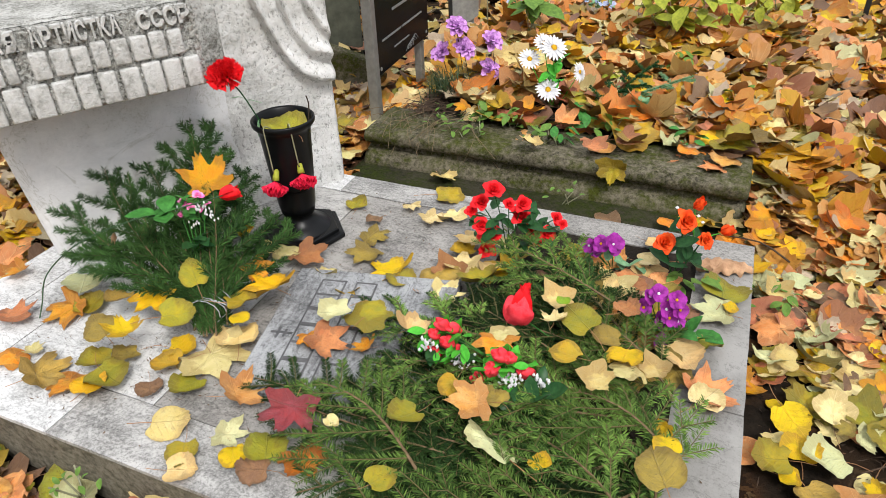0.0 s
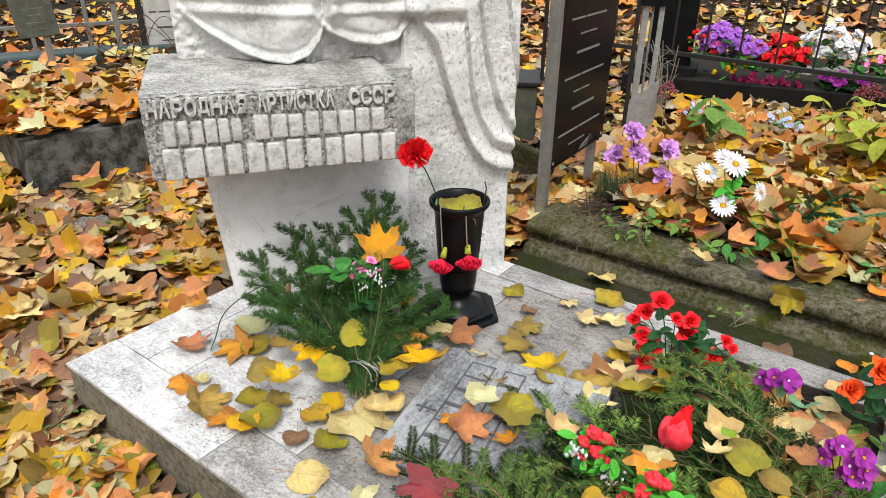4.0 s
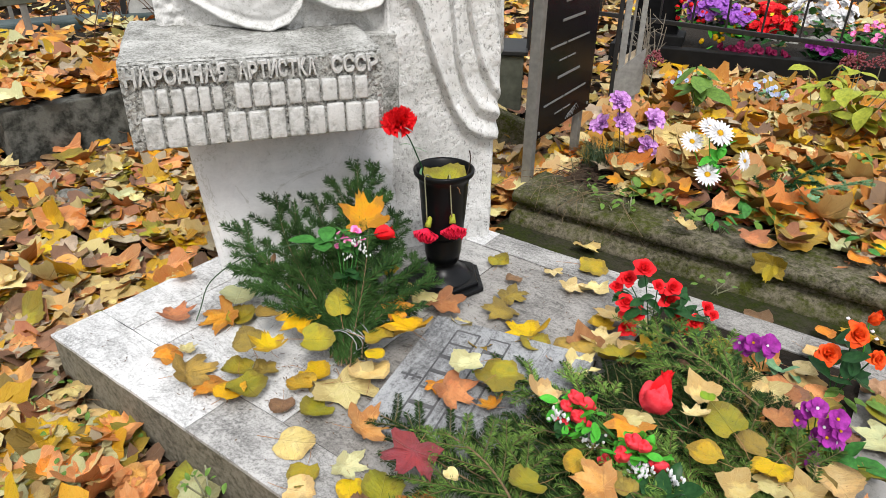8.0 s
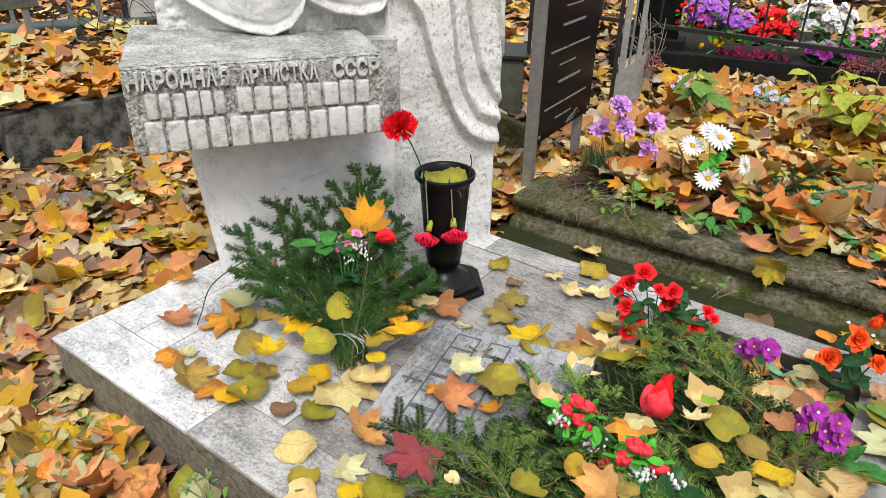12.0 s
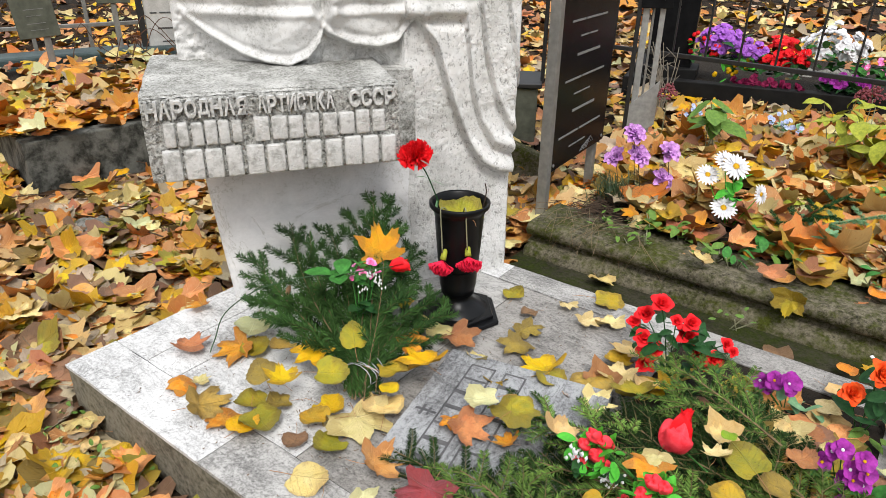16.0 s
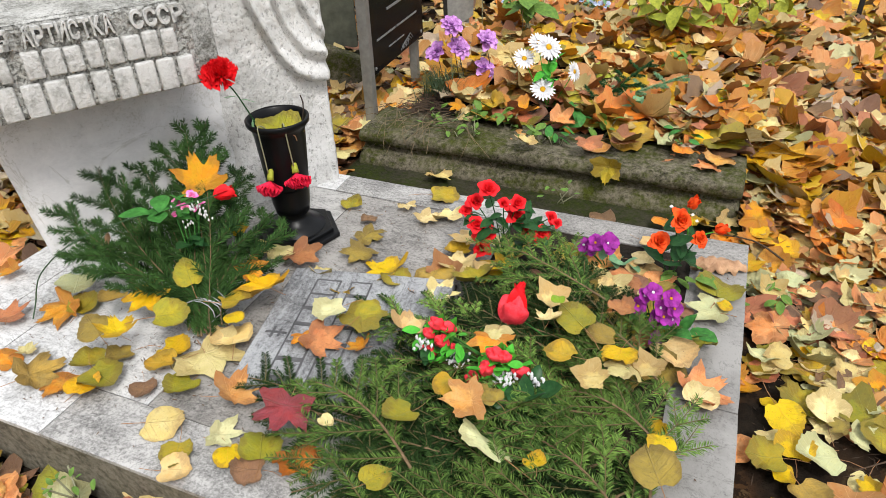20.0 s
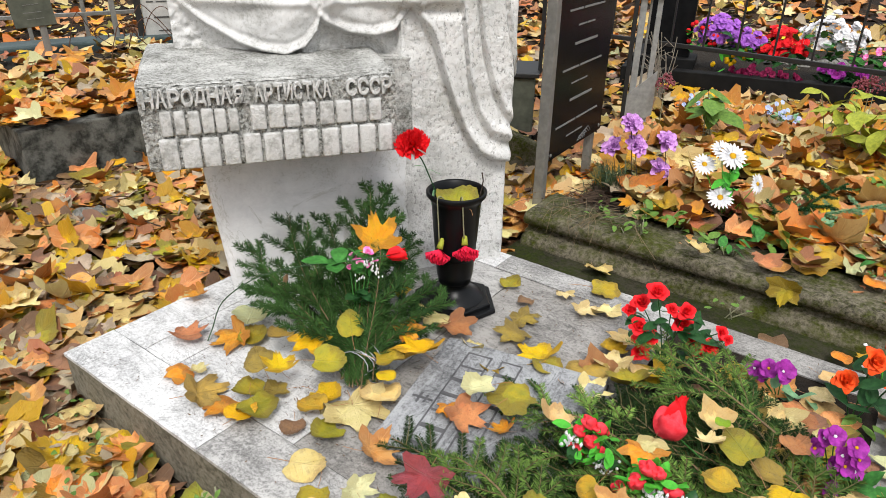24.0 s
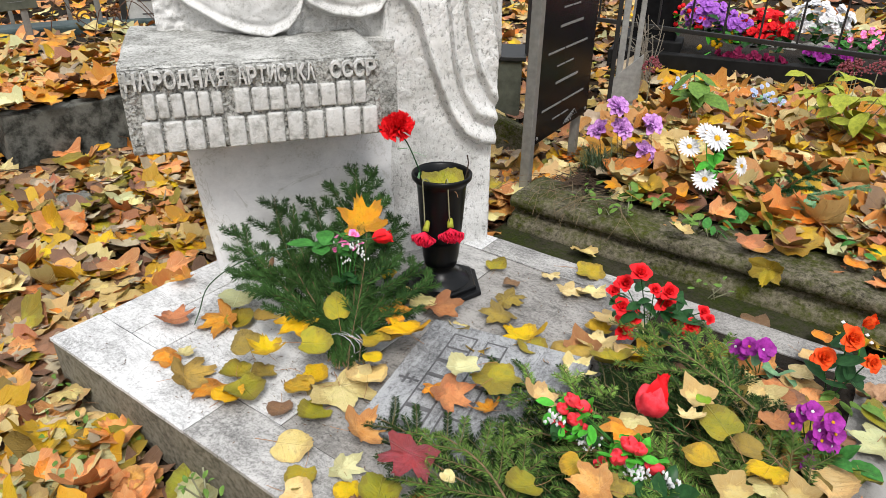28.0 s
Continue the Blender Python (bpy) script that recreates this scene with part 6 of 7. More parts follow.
def plant(name, label, category, x, y, count, spread, size, mat, seed, height, teeth=False, stems=5, group=""):
    z = soil_z(x, y)
    th = thing(name, label, category, group=group)
    rg = random.Random(seed)
    for k in range(stems):
        stem_to(th, (x + rg.uniform(-1, 1) * spread * 0.3, y + rg.uniform(-1, 1) * spread * 0.3, z - 0.02), (x + rg.uniform(-1, 1) * spread, y + rg.uniform(-1, 1) * spread, z + height * rg.uniform(0.6, 1)), 0.002, STEMP, 0.0)
    greenery(th, (x, y, z + 0.01), (spread, spread, height), count, size, mat, seed, name="leaf", teeth=teeth)
    return th


def leafy_stems(label, x, y, stems, height, leaf, mat, seed, pairs=3, fan=0.10):
    """A garden plant: thin upright stems with pairs of broad drooping leaves."""
    z = soil_z(x, y)
    th = thing("leafy_plant", label, "plant", group="bed plants")
    rg = random.Random(seed)
    blades = [mesh_of("leaf", leaf_blade(leaf * q, leaf * q * 0.56, seed + k, True), mat, True) for k, q in enumerate((1.0, 0.8, 1.15))]
    for k in range(stems):
        a = rg.uniform(0, 6.3)
        foot = Vector((x + rg.uniform(-1, 1) * fan * 0.4, y + rg.uniform(-1, 1) * fan * 0.4, z - 0.02))
        top = foot + Vector((math.cos(a) * fan, math.sin(a) * fan, height * rg.uniform(0.75, 1.05)))
        stem_to(th, foot, top, 0.0022, STEMP, 0.01)
        for q in range(pairs):
            p = foot.lerp(top, 1.0 - 0.24 * q)
            turn = rg.uniform(0, 6.3) if q == 0 else turn + 1.57
            for side in (0, math.pi):
                droop = rg.uniform(-50, 8)
                m = Matrix.Translation(p) @ Matrix.Rotation(turn + side + rg.uniform(-0.3, 0.3), 4, "Z") @ Matrix.Rotation(radians(droop), 4, "X") @ Matrix.Rotation(radians(rg.uniform(-25, 25)), 4, "Y")
                link("leaf", blades[(k + q) % 3], th, "", m)
    return th


leafy_stems("leafy green garden plant among fallen leaves", 0.73, 2.92, 4, 0.27, 0.135, LEAFGREEN, 140, 2, 0.07)
leafy_stems("yellowing leafy garden plant among fallen leaves", 1.42, 3.02, 6, 0.31, 0.115, YELLOWGREEN, 141, 3, 0.13)
leafy_stems("tall thin yellowing plant among fallen leaves", 1.21, 3.26, 3, 0.33, 0.095, YELLOWGREEN, 142, 2, 0.09)
leafy_stems("yellowing leafy garden plant among fallen leaves", 1.66, 3.34, 6, 0.30, 0.105, YELLOWGREEN, 143, 3, 0.15)
leafy_stems("yellowing leafy garden plant among fallen leaves", 1.95, 3.75, 5, 0.30, 0.105, YELLOWGREEN, 144, 3, 0.15)
PALEBLUE = petal_material("pale_blue_petal", (0.55, 0.62, 0.85), (0.35, 0.42, 0.65))
for k, (x, y) in enumerate(((0.965, 3.44), (0.47, 3.62))):
    bl = thing("artificial_sprig", "blue-white cloth blossoms on a green plastic sprig", "flowers", group="plastic sprigs")
    rg = random.Random(k + 60)
    z = soil_z(x, y)
    blossom = mesh_of("blossom", five_petals(0.017, 70 + k, 5, 0.9), PALEBLUE, True)
    for q in range(16):
        p = Vector((x + rg.gauss(0, 0.055), y + rg.gauss(0, 0.03), z + rg.uniform(0.05, 0.15)))
        link("blossom", blossom, bl, "", aim(p, CAMERA_WAY + Vector((rg.uniform(-0.5, 0.5), 0, rg.uniform(-0.2, 0.5))), q))
        stem_to(bl, (x, y, z - 0.01), p, 0.0012, GREEN, 0.0)
    greenery(bl, (x, y, z + 0.01), (0.07, 0.04, 0.10), 22, 0.045, MINT, 62 + k)
plant("clover_patch", "small round green leaves at the bed's edge", "plant", 0.76, 1.70, 26, 0.11, 0.032, LEAFGREEN, 145, 0.03, stems=3, group="low green weeds")
plant("clover_patch", "small round green leaves at the bed's edge", "plant", 1.13, 1.72, 12, 0.06, 0.05, LEAFGREEN, 146, 0.05, stems=3, group="low green weeds")
plant("clover_patch", "small round green weeds in the fallen leaves", "plant", 0.30, -0.10, 36, 0.10, 0.019, LEAFGREEN, 147, 0.05, stems=4, group="low green weeds")
plant("clover_patch", "small round green weeds in the fallen leaves", "plant", 0.08, -0.06, 36, 0.08, 0.019, LEAFGREEN, 148, 0.05, stems=4, group="low green weeds")
plant("clover_patch", "small round green weeds in the fallen leaves", "plant", 0.72, -0.06, 10, 0.04, 0.018, LEAFGREEN, 149, 0.04, stems=3, group="low green weeds")
plant("clover_patch", "small round green weeds in the fallen leaves", "plant", 1.93, 1.15, 12, 0.06, 0.035, LEAFGREEN, 150, 0.05, stems=3, group="low green weeds")
plant("clover_patch", "small round green weeds at the slab's edge", "plant", 1.30, 1.30, 7, 0.06, 0.022, LEAFGREEN, 151, 0.03, stems=3, group="low green weeds")
for x, y, n, w, size, mat, seed in ((0.86, 1.78, 10, 0.05, 0.06, LEAFGREEN, 152), (0.98, 1.76, 9, 0.05, 0.045, LEAFGREEN, 153), (1.22, 1.86, 9, 0.05, 0.055, GREEN, 154), (1.34, 1.80, 10, 0.05, 0.05, LEAFGREEN, 155),
                                    (1.24, 2.35, 9, 0.05, 0.06, YELLOWGREEN, 156), (1.62, 1.80, 8, 0.05, 0.05, GREEN, 157), (1.20, 1.69, 6, 0.03, 0.05, GREEN, 158), (0.90, 1.66, 7, 0.03, 0.028, LEAFGREEN, 159),
                                    (1.50, 2.60, 10, 0.07, 0.07, LEAFGREEN, 160), (1.75, 2.25, 8, 0.05, 0.05, LEAFGREEN, 161)):
    plant("clover_patch", "small green weeds growing through the fallen leaves", "plant", x, y, n, w, size, mat, seed, 0.06, stems=3, group="low green weeds")
# blue-green artificial sprigs and a pale succulent
for i, (a, b) in enumerate((((1.24, 2.03, 0.03), (1.42, 2.12, 0.08)), ((1.34, 2.05, 0.03), (1.58, 2.20, 0.10)), ((1.30, 2.10, 0.03), (1.44, 2.25, 0.13)))):
    sp = thing("artificial_sprig", "blue-green plastic fir sprig lying on fallen leaves", "foliage", group="plastic sprigs")
    lines = [[Vector(a).lerp(Vector(b), t) for t in (0, 0.5, 1)]]
    for k in range(6):
        p = Vector(a).lerp(Vector(b), 0.1 + 0.15 * k)
        d = Vector((0.05 * (1 if k % 2 else -1), 0.05 * (-1 if k % 2 else 1), 0.02))
        lines.append([p, p + d * 0.6, p + d])
    me = needles([[tuple(q) for q in ln] for ln in lines], 500 + i, 2600, 0.014, True, 0.0013)
    me.materials.append(MINT if i == 1 else DARKGREEN)
    link("needles", me, sp)
    part("stem", tube(lines[0], 0.002, 4), DARKGREEN, sp)
su = thing("artificial_succulent", "pale green plastic succulent rosette on the bed", "plant")
z0 = soil_z(1.43, 1.98) + 0.06
for k in range(16):
    f = k / 16
    part("leaf", leaf_blade(0.068 * (0.6 + 0.4 * f), 0.026, k), MINT, su, "", Matrix.Translation((1.43, 1.98, z0)) @ Matrix.Rotation(k * 2.4, 4, "Z") @ Matrix.Rotation(radians(75 - 60 * f), 4, "X"), smooth=True)
# dusty pink heads
for i, (x, y, z, w) in enumerate(((0.335, 3.32, 0.13, 0.055), (1.28, 4.12, 0.11, 0.06), (1.40, 4.05, 0.13, 0.07), (1.22, 4.2, 0.08, 0.05))):
    sd = thing("sedum_head", "dusty pink dried flower head on a stalk", "plant", group="sedum heads")
    bm = bmesh.new()
    rg = random.Random(i)
    for k in range(90):
        a, q = rg.uniform(0, 6.3), math.sqrt(rg.random())
        c = Vector((w * q * math.cos(a), w * q * math.sin(a), 0.065 * (1 - q * q) + rg.uniform(-0.015, 0.015)))
        lathe([(0.002, -0.006), (0.007, 0.0), (0.002, 0.006)], 5, bm, m=Matrix.Translation(c))
    part("blossom", bm, SEDUM, sd, "", Matrix.Translation((x, y, z)))
    stem_to(sd, (x, y, -0.16), (x, y, z), 0.003, STEMP, 0.0)
# dark grassy tuft and hanging roots by the sign
GRASSY = plain("dark_grass_blade", (0.045, 0.085, 0.025), 0.6, 0, 0.4, 40, 0.0)
gt = thing("grass_tuft", "dark green grass tuft beside fallen leaves", "grass")
bm = bmesh.new()
rg = random.Random(8)
for k in range(170):
    x, y = rg.gauss(0.60, 0.035), rg.gauss(2.02, 0.03)
    a = rg.uniform(0, 6.3)
    d, w = Vector((math.cos(a), math.sin(a), 0)), Vector((-math.sin(a), math.cos(a), 0)) * rg.uniform(0.0010, 0.0018)
    p = Vector((x, y, soil_z(x, y)))
    reach, rise = rg.uniform(0.05, 0.16), rg.uniform(0.06, 0.16)
    rows = []
    for f in (0.0, 0.3, 0.6, 0.85, 1.0):
        c = p + d * reach * f + Vector((0, 0, rise * (2.2 * f - 1.55 * f * f)))
        q = w * (1.0 - 0.9 * f * f)
        rows.append((bm.verts.new(c - q), bm.verts.new(c + q)))
    for (b0, b1), (t0, t1) in zip(rows, rows[1:]):
        bm.faces.new((b0, b1, t1, t0))
tagged(part("grass", bm, GRASSY, gt), kind="stuff")
DRY = plain("dry_straw", (0.21, 0.15, 0.08), 0.8, 0, 0.4, 40, 0.0)
rt = thing("dry_stalks", "tangle of dry grass stalks hanging over the kerb", "dry grass")
rg = random.Random(9)
for k in range(26):
    x = rg.uniform(0.46, 0.86)
    p = Vector((x, 1.72 + rg.uniform(-0.05, 0.12), 0.0 + rg.uniform(-0.03, 0.03)))
    q = Vector((x + rg.uniform(-0.15, 0.15), 1.56 + rg.uniform(-0.04, 0.05), rg.uniform(-0.10, -0.01)))
    part("stalk", tube(curve_points([p, p.lerp(q, 0.5) + Vector((rg.uniform(-0.04, 0.04), -0.02, 0.04)), q], 7), 0.0010, 4), DRY, rt)

# a dry rolled leaf on the slab's corner and a winged seed on the spruce
CRISP = stony("dry_tan_leaf", (0.58, 0.36, 0.21), (0.30, 0.16, 0.09), 30.0, 0.36, 0.62, 0.75, 0.3, 0.5)
dry = thing("dry_leaf", "dry tan leaf rolled up on the slab's corner", "leaf")
bm = bmesh.new()
rows = []
for i in range(15):
    t = i / 14
    w = 0.030 * math.sin(math.pi * (0.10 + 0.84 * t)) ** 0.6
    row = []
    for k in range(10):
        a = -0.1 + (3.4 + 0.5 * math.sin(i * 1.9)) * k / 9
        rr = w * (0.75 + 0.14 * math.sin(a * 5 + t * 9) + 0.10 * math.sin(t * 31 + k))
        row.append(bm.verts.new((0.14 * (t - 0.5), rr * math.cos(a) * 1.35 + 0.004 * math.sin(i * 2.7), 0.006 + rr * math.sin(a) * (0.85 + 0.25 * math.sin(i * 2.3) + 0.15 * math.sin(k * 2.1)))))
    rows.append(row)
for a, b in zip(rows, rows[1:]):
    for k in range(9):
        bm.faces.new((a[k], a[k + 1], b[k + 1], b[k]))
part("blade", bm, CRISP, dry, "", pose(1.785, 1.045, 0, 0, 0, 12), smooth=True)
part("stalk", tube(curve_points([(1.72, 1.03, 0.02), (1.66, 1.02, 0.012), (1.62, 1.03, 0.006)], 6), 0.0014, 4), STALK, dry)
pod = thing("seed_wing", "pale winged maple seed caught on spruce needles", "seed")
bm = lathe([(0.001, 0), (0.006, 0.006), (0.007, 0.014), (0.005, 0.022), (0.007, 0.036), (0.004, 0.050), (0.001, 0.056)], 8)
bmesh.ops.scale(bm, vec=(1.0, 0.4, 1.0), verts=bm.verts)
part("wing", bm, CRISP, pod, "", pose(0.375, 0.43, 0.135, 20, 20, 40), smooth=True)

# fallen needles and crumbs on the slab
CRUMB = plain("dry_brown_needle", (0.16, 0.085, 0.035), 0.8, 0, 0.6, 30, 0.0)
rg = random.Random(77)
bm = bmesh.new()
for k in range(620):
    if k < 260:
        x, y = rg.gauss(0.62, 0.22), rg.gauss(0.34, 0.17)
    elif k < 430:
        x, y = rg.uniform(0.70, 1.30), rg.uniform(0.50, 1.10)
    else:
        x, y = rg.uniform(0.05, 1.82), rg.uniform(0.03, 1.16)
    if not (0.02 < x < SX - 0.02 and 0.02 < y < SY - 0.02):
        continue
    a, ln, w = rg.uniform(0, 6.3), rg.uniform(0.006, 0.018), rg.uniform(0.0006, 0.0016)
    d, n = Vector((math.cos(a), math.sin(a), 0)), Vector((-math.sin(a), math.cos(a), 0))
    p = Vector((x, y, 0.0035))
    vs = [bm.verts.new(q) for q in (p - d * ln * 0.5, p - n * w, p + d * ln * 0.5 + Vector((0, 0, rg.uniform(0, 0.003))), p + n * w)]
    bm.faces.new(vs)
tagged(link("needle_litter", mesh_of("needle_litter", bm, CRUMB)), "scattered dry spruce needles and crumbs on the marble slab", "needle litter", kind="stuff")
# twigs and crumbs on the bare soil by the memorial board
TWIG = plain("dry_dark_twig", (0.085, 0.052, 0.030), 0.9, 0, 0.6, 30, 0.0)
bm = bmesh.new()
for k in range(420):
    x, y = rg.gauss(0.59, 0.075), rg.gauss(1.85, 0.075)
    if y < 1.69:
        continue
    a, ln, w = rg.uniform(0, 6.3), rg.uniform(0.012, 0.055), rg.uniform(0.0007, 0.0020)
    d, n = Vector((math.cos(a), math.sin(a), rg.uniform(-0.25, 0.25))), Vector((-math.sin(a), math.cos(a), 0))
    p = Vector((x, y, max(soil_z(x, y), -0.06) + rg.uniform(0.004, 0.030)))
    ends = [p - d * ln * 0.5, p + Vector((0, 0, w)), p + d * ln * 0.5]
    rows = [[bm.verts.new(c + o) for o in (n * w, Vector((0, 0, w * 1.4)), n * -w)] for c in ends]
    for lo, hi in zip(rows, rows[1:]):
        for e in range(3):
            bm.faces.new((lo[e], lo[(e + 1) % 3], hi[(e + 1) % 3], hi[e]))
for k in range(520):
    x, y = rg.uniform(1.90, 2.5), rg.uniform(0.0, 1.1)
    a, ln, w = rg.uniform(0, 6.3), rg.uniform(0.008, 0.035), rg.uniform(0.0008, 0.0022)
    d, n = Vector((math.cos(a), math.sin(a), 0)), Vector((-math.sin(a), math.cos(a), 0))
    p = Vector((x, y, ground_height(x, y) + 0.004))
    vs = [bm.verts.new(q) for q in (p - d * ln * 0.5, p - n * w, p + d * ln * 0.5 + Vector((0, 0, 0.003)), p + n * w)]
    bm.faces.new(vs)
tagged(link("twig_litter", mesh_of("twig_litter", bm, TWIG)), "brown twigs and crumbs on bare soil among the leaves", "twig litter", kind="stuff")

# ---- graves behind ----
BLACKGLOSS = plain("polished_black_granite", (0.012, 0.0125, 0.0135), 0.22, 0, 0.5, 14, 0.0, 0.05)
GREYMETAL = plain("grey_painted_metal", (0.25, 0.245, 0.225), 0.55, 0.3, 0.35, 30, 0.15)
OLDMETAL = plain("greenish_old_metal", (0.11, 0.12, 0.09), 0.7, 0.2, 0.5, 20, 0.3)
PALEMETAL = plain("pale_galvanised_metal", (0.40, 0.41, 0.40), 0.5, 0.4, 0.35, 30, 0.15)
BLACKKERB = plain("black_kerb_stone", (0.016, 0.016, 0.016), 0.6, 0, 0.5, 9, 0.2, 0.1)
IRON = plain("black_painted_iron", (0.020, 0.020, 0.020), 0.55, 0.2, 0.4, 40, 0.15)
SILVERMARK = plain("pale_engraving", (0.20, 0.20, 0.195), 0.6, 0, 0.2, 40, 0.0)
DARKMARK = plain("dark_engraving", (0.06, 0.06, 0.06), 0.7, 0, 0.2, 40, 0.0)
TEAL = stony("dark_teal_stone", (0.07, 0.10, 0.10), (0.02, 0.035, 0.035), 7, 0.35, 0.65, 0.5, 0.3, 0.2)
PALESTONE = stony("pale_grey_stone", (0.55, 0.55, 0.53), (0.28, 0.28, 0.27), 8, 0.35, 0.65, 0.7, 0.3, 0.3)
FIELD = mossy("lichened_field_stone", (0.26, 0.255, 0.235), (0.09, 0.088, 0.075), (0.07, 0.075, 0.03), 0.44)
RUST_WIRE = plain("rusty_wire", (0.12, 0.055, 0.03), 0.8, 0.2, 0.4, 60, 0.1)


def text_bars(parent, m, rows, mat, depth=0.002):
    """Rows of (across, up, widths..., height): plain bars in place of writing, on the plane x across, z up."""
    for across, up, height, widths in rows:
        x = across
        for w in widths:
            part("writing_bar", box(x, x + w, -depth, 0.001, up + height * 0.40, up + height * 0.64), mat, parent, "", m)
            x += w + height * 0.5


# black memorial board on a metal frame
board = thing("memorial_board", "polished black memorial board in a grey metal frame", "memorial")
BM = pose(0.395, 1.800, 0, 0, 0, 94)
part("panel", box(0.02, 0.62, -0.004, 0.012, 0.095, 1.02, 0.002), BLACKGLOSS, board, "polished black panel with pale writing", BM)
part("post", box(-0.020, 0.02, -0.012, 0.030, -0.19, 1.05, 0.003), GREYMETAL, board, "", BM)
part("post", box(0.56, 0.60, 0.014, 0.05, -0.19, 1.05, 0.003), GREYMETAL, board, "", BM)
part("top_rail", box(-0.03, 0.62, 0.013, 0.035, 1.02, 1.05, 0.003), GREYMETAL, board, "", BM)
for x, z in ((0.05, 0.12), (0.59, 0.12)):
    part("screw", lathe([(0.008, 0), (0.008, 0.003), (0.004, 0.005)], 8, m=Matrix.Rotation(radians(90), 4, "X")), GREYMETAL, board, "", BM @ Matrix.Translation((x, -0.004, z)))
text_bars(board, BM @ Matrix.Translation((0, -0.005, 0)), [
    (0.20, 0.76, 0.040, (0.27,)), (0.12, 0.67, 0.030, (0.13, 0.22)), (0.22, 0.61, 0.024, (0.08, 0.08)),
    (0.20, 0.53, 0.040, (0.24,)), (0.10, 0.44, 0.030, (0.16, 0.24)), (0.20, 0.38, 0.022, (0.08, 0.08)),
    (0.20, 0.30, 0.040, (0.24,)), (0.08, 0.21, 0.030, (0.20, 0.24)), (0.20, 0.155, 0.022, (0.08, 0.08))], SILVERMARK)
for k in range(5):
    part("engraved_flower", tube(curve_points([(0.33 + 0.02 * k, -0.006, 0.11), (0.36 + 0.02 * k, -0.006, 0.13 + 0.006 * k), (0.40 + 0.02 * k, -0.006, 0.125)], 6), 0.0015, 4), SILVERMARK, board, "", BM)

# old sheet metal marker
marker = thing("metal_marker", "old grey sheet metal grave marker with a small dark plate", "grave marker")
MM = pose(0.125, 3.305, 0, 0, 0, 21)
bm = bmesh.new()
lo = [(-0.005, -0.16), (0.15, -0.06), (0.15, 0.20), (-0.005, 0.05)]
a = [bm.verts.new((x, 0.0, z)) for x, z in lo]
b = [bm.verts.new((x, 0.012, z)) for x, z in lo]
bm.faces.new(a)
bm.faces.new(b[::-1])
for i in range(4):
    bm.faces.new((a[(i + 1) % 4], a[i], b[i], b[(i + 1) % 4]))
part("sheet", bm, PALEMETAL, marker, "", MM)
part("post", box(-0.03, -0.005, 0.0, 0.04, -0.18, 0.98, 0.003), IRON, marker, "dark metal edge", MM)
part("post", box(0.002, 0.04, 0.013, 0.04, -0.18, 0.98, 0.003), PALEMETAL, marker, "", MM)
part("post", box(0.095, 0.125, 0.013, 0.04, -0.18, 0.98, 0.003), PALEMETAL, marker, "", MM)
part("rung", box(0.055, 0.068, 0.015, 0.03, -0.05, 0.7, 0.002), GREYMETAL, marker, "", MM)
part("name_plate", box(-0.01, 0.16, -0.012, 0.0, 0.60, 0.95, 0.002), BLACKGLOSS, marker, "small dark plate with pale writing", MM)
text_bars(marker, MM @ Matrix.Translation((0, -0.0125, 0)), [(0.03, 0.64, 0.018, (0.04, 0.04)), (0.02, 0.70, 0.018, (0.09,)), (0.02, 0.76, 0.02, (0.10,))], SILVERMARK)

# greenish metal box, iron posts and a leaning stone behind the monument
cab = thing("metal_box", "greenish old metal box with a dark lid behind the monument", "metal box")
CM = pose(-0.33, 2.74, 0, 0, 0, 30)
part("body", box(-0.16, 0.12, -0.02, 0.30, -0.20, 0.19, 0.01), OLDMETAL, cab, "", CM)
part("lid", box(-0.18, 0.14, -0.04, 0.32, 0.19, 0.215, 0.004), IRON, cab, "", CM)
gate = thing("iron_fence_post", "black iron fence post with scrollwork", "fence")
part("post", box(0.0, 0.03, 0, 0.03, -0.2, 1.1, 0.002), IRON, gate, "", pose(-0.13, 2.92, 0))
part("post", box(0.0, 0.018, 0, 0.018, 0.2, 1.1, 0.002), IRON, gate, "", pose(-0.25, 2.86, 0))
for k, z in enumerate((0.42, 0.52, 0.62)):
    ring = [Vector((-0.19 + 0.035 * math.cos(t) * (1 - 0.08 * t), 2.89, z + 0.045 * math.sin(t) * (1 - 0.08 * t))) for t in [j * 0.5 for j in range(16)]]
    part("scroll", tube(ring, 0.005, 5), IRON, gate)
slabst = thing("leaning_stone", "mossy dark stone slab half sunk in leaves", "stone")
part("stone", box(-0.14, 0.16, -0.05, 0.05, -0.12, 0.13, 0.02, 2), CURB, slabst, "", pose(-0.02, 2.25, -0.10, 0, 24, 32))

# iron fence, black kerb and flowers of the grave beyond
fence = thing("iron_fence", "low black iron fence with thin upright bars", "fence")
part("rail", box(-0.75, 2.6, -0.012, 0.012, 0.165, 0.195, 0.003), IRON, fence, "", pose(0, 4.36, 0, 0, 0, -3.5))
part("rail", box(-0.75, 2.6, -0.012, 0.012, 0.95, 0.98, 0.003), IRON, fence, "", pose(0, 4.36, 0, 0, 0, -3.5))
bar = mesh_of("bar", box(-0.006, 0.006, -0.006, 0.006, 0.19, 0.96), IRON)
for k in range(14):
    x = -0.72 + 0.232 * k
    link("bar", bar, fence, "", pose(x, 4.36 - 0.061 * x, 0))
for x in (-0.70, 2.4):
    part("post", box(-0.014, 0.014, -0.014, 0.014, -0.25, 1.0, 0.002), IRON, fence, "", pose(x, 4.36 - 0.061 * x, 0))
kerb2 = thing("black_grave_kerb", "low black stone kerb of the grave behind the fence", "grave kerb")
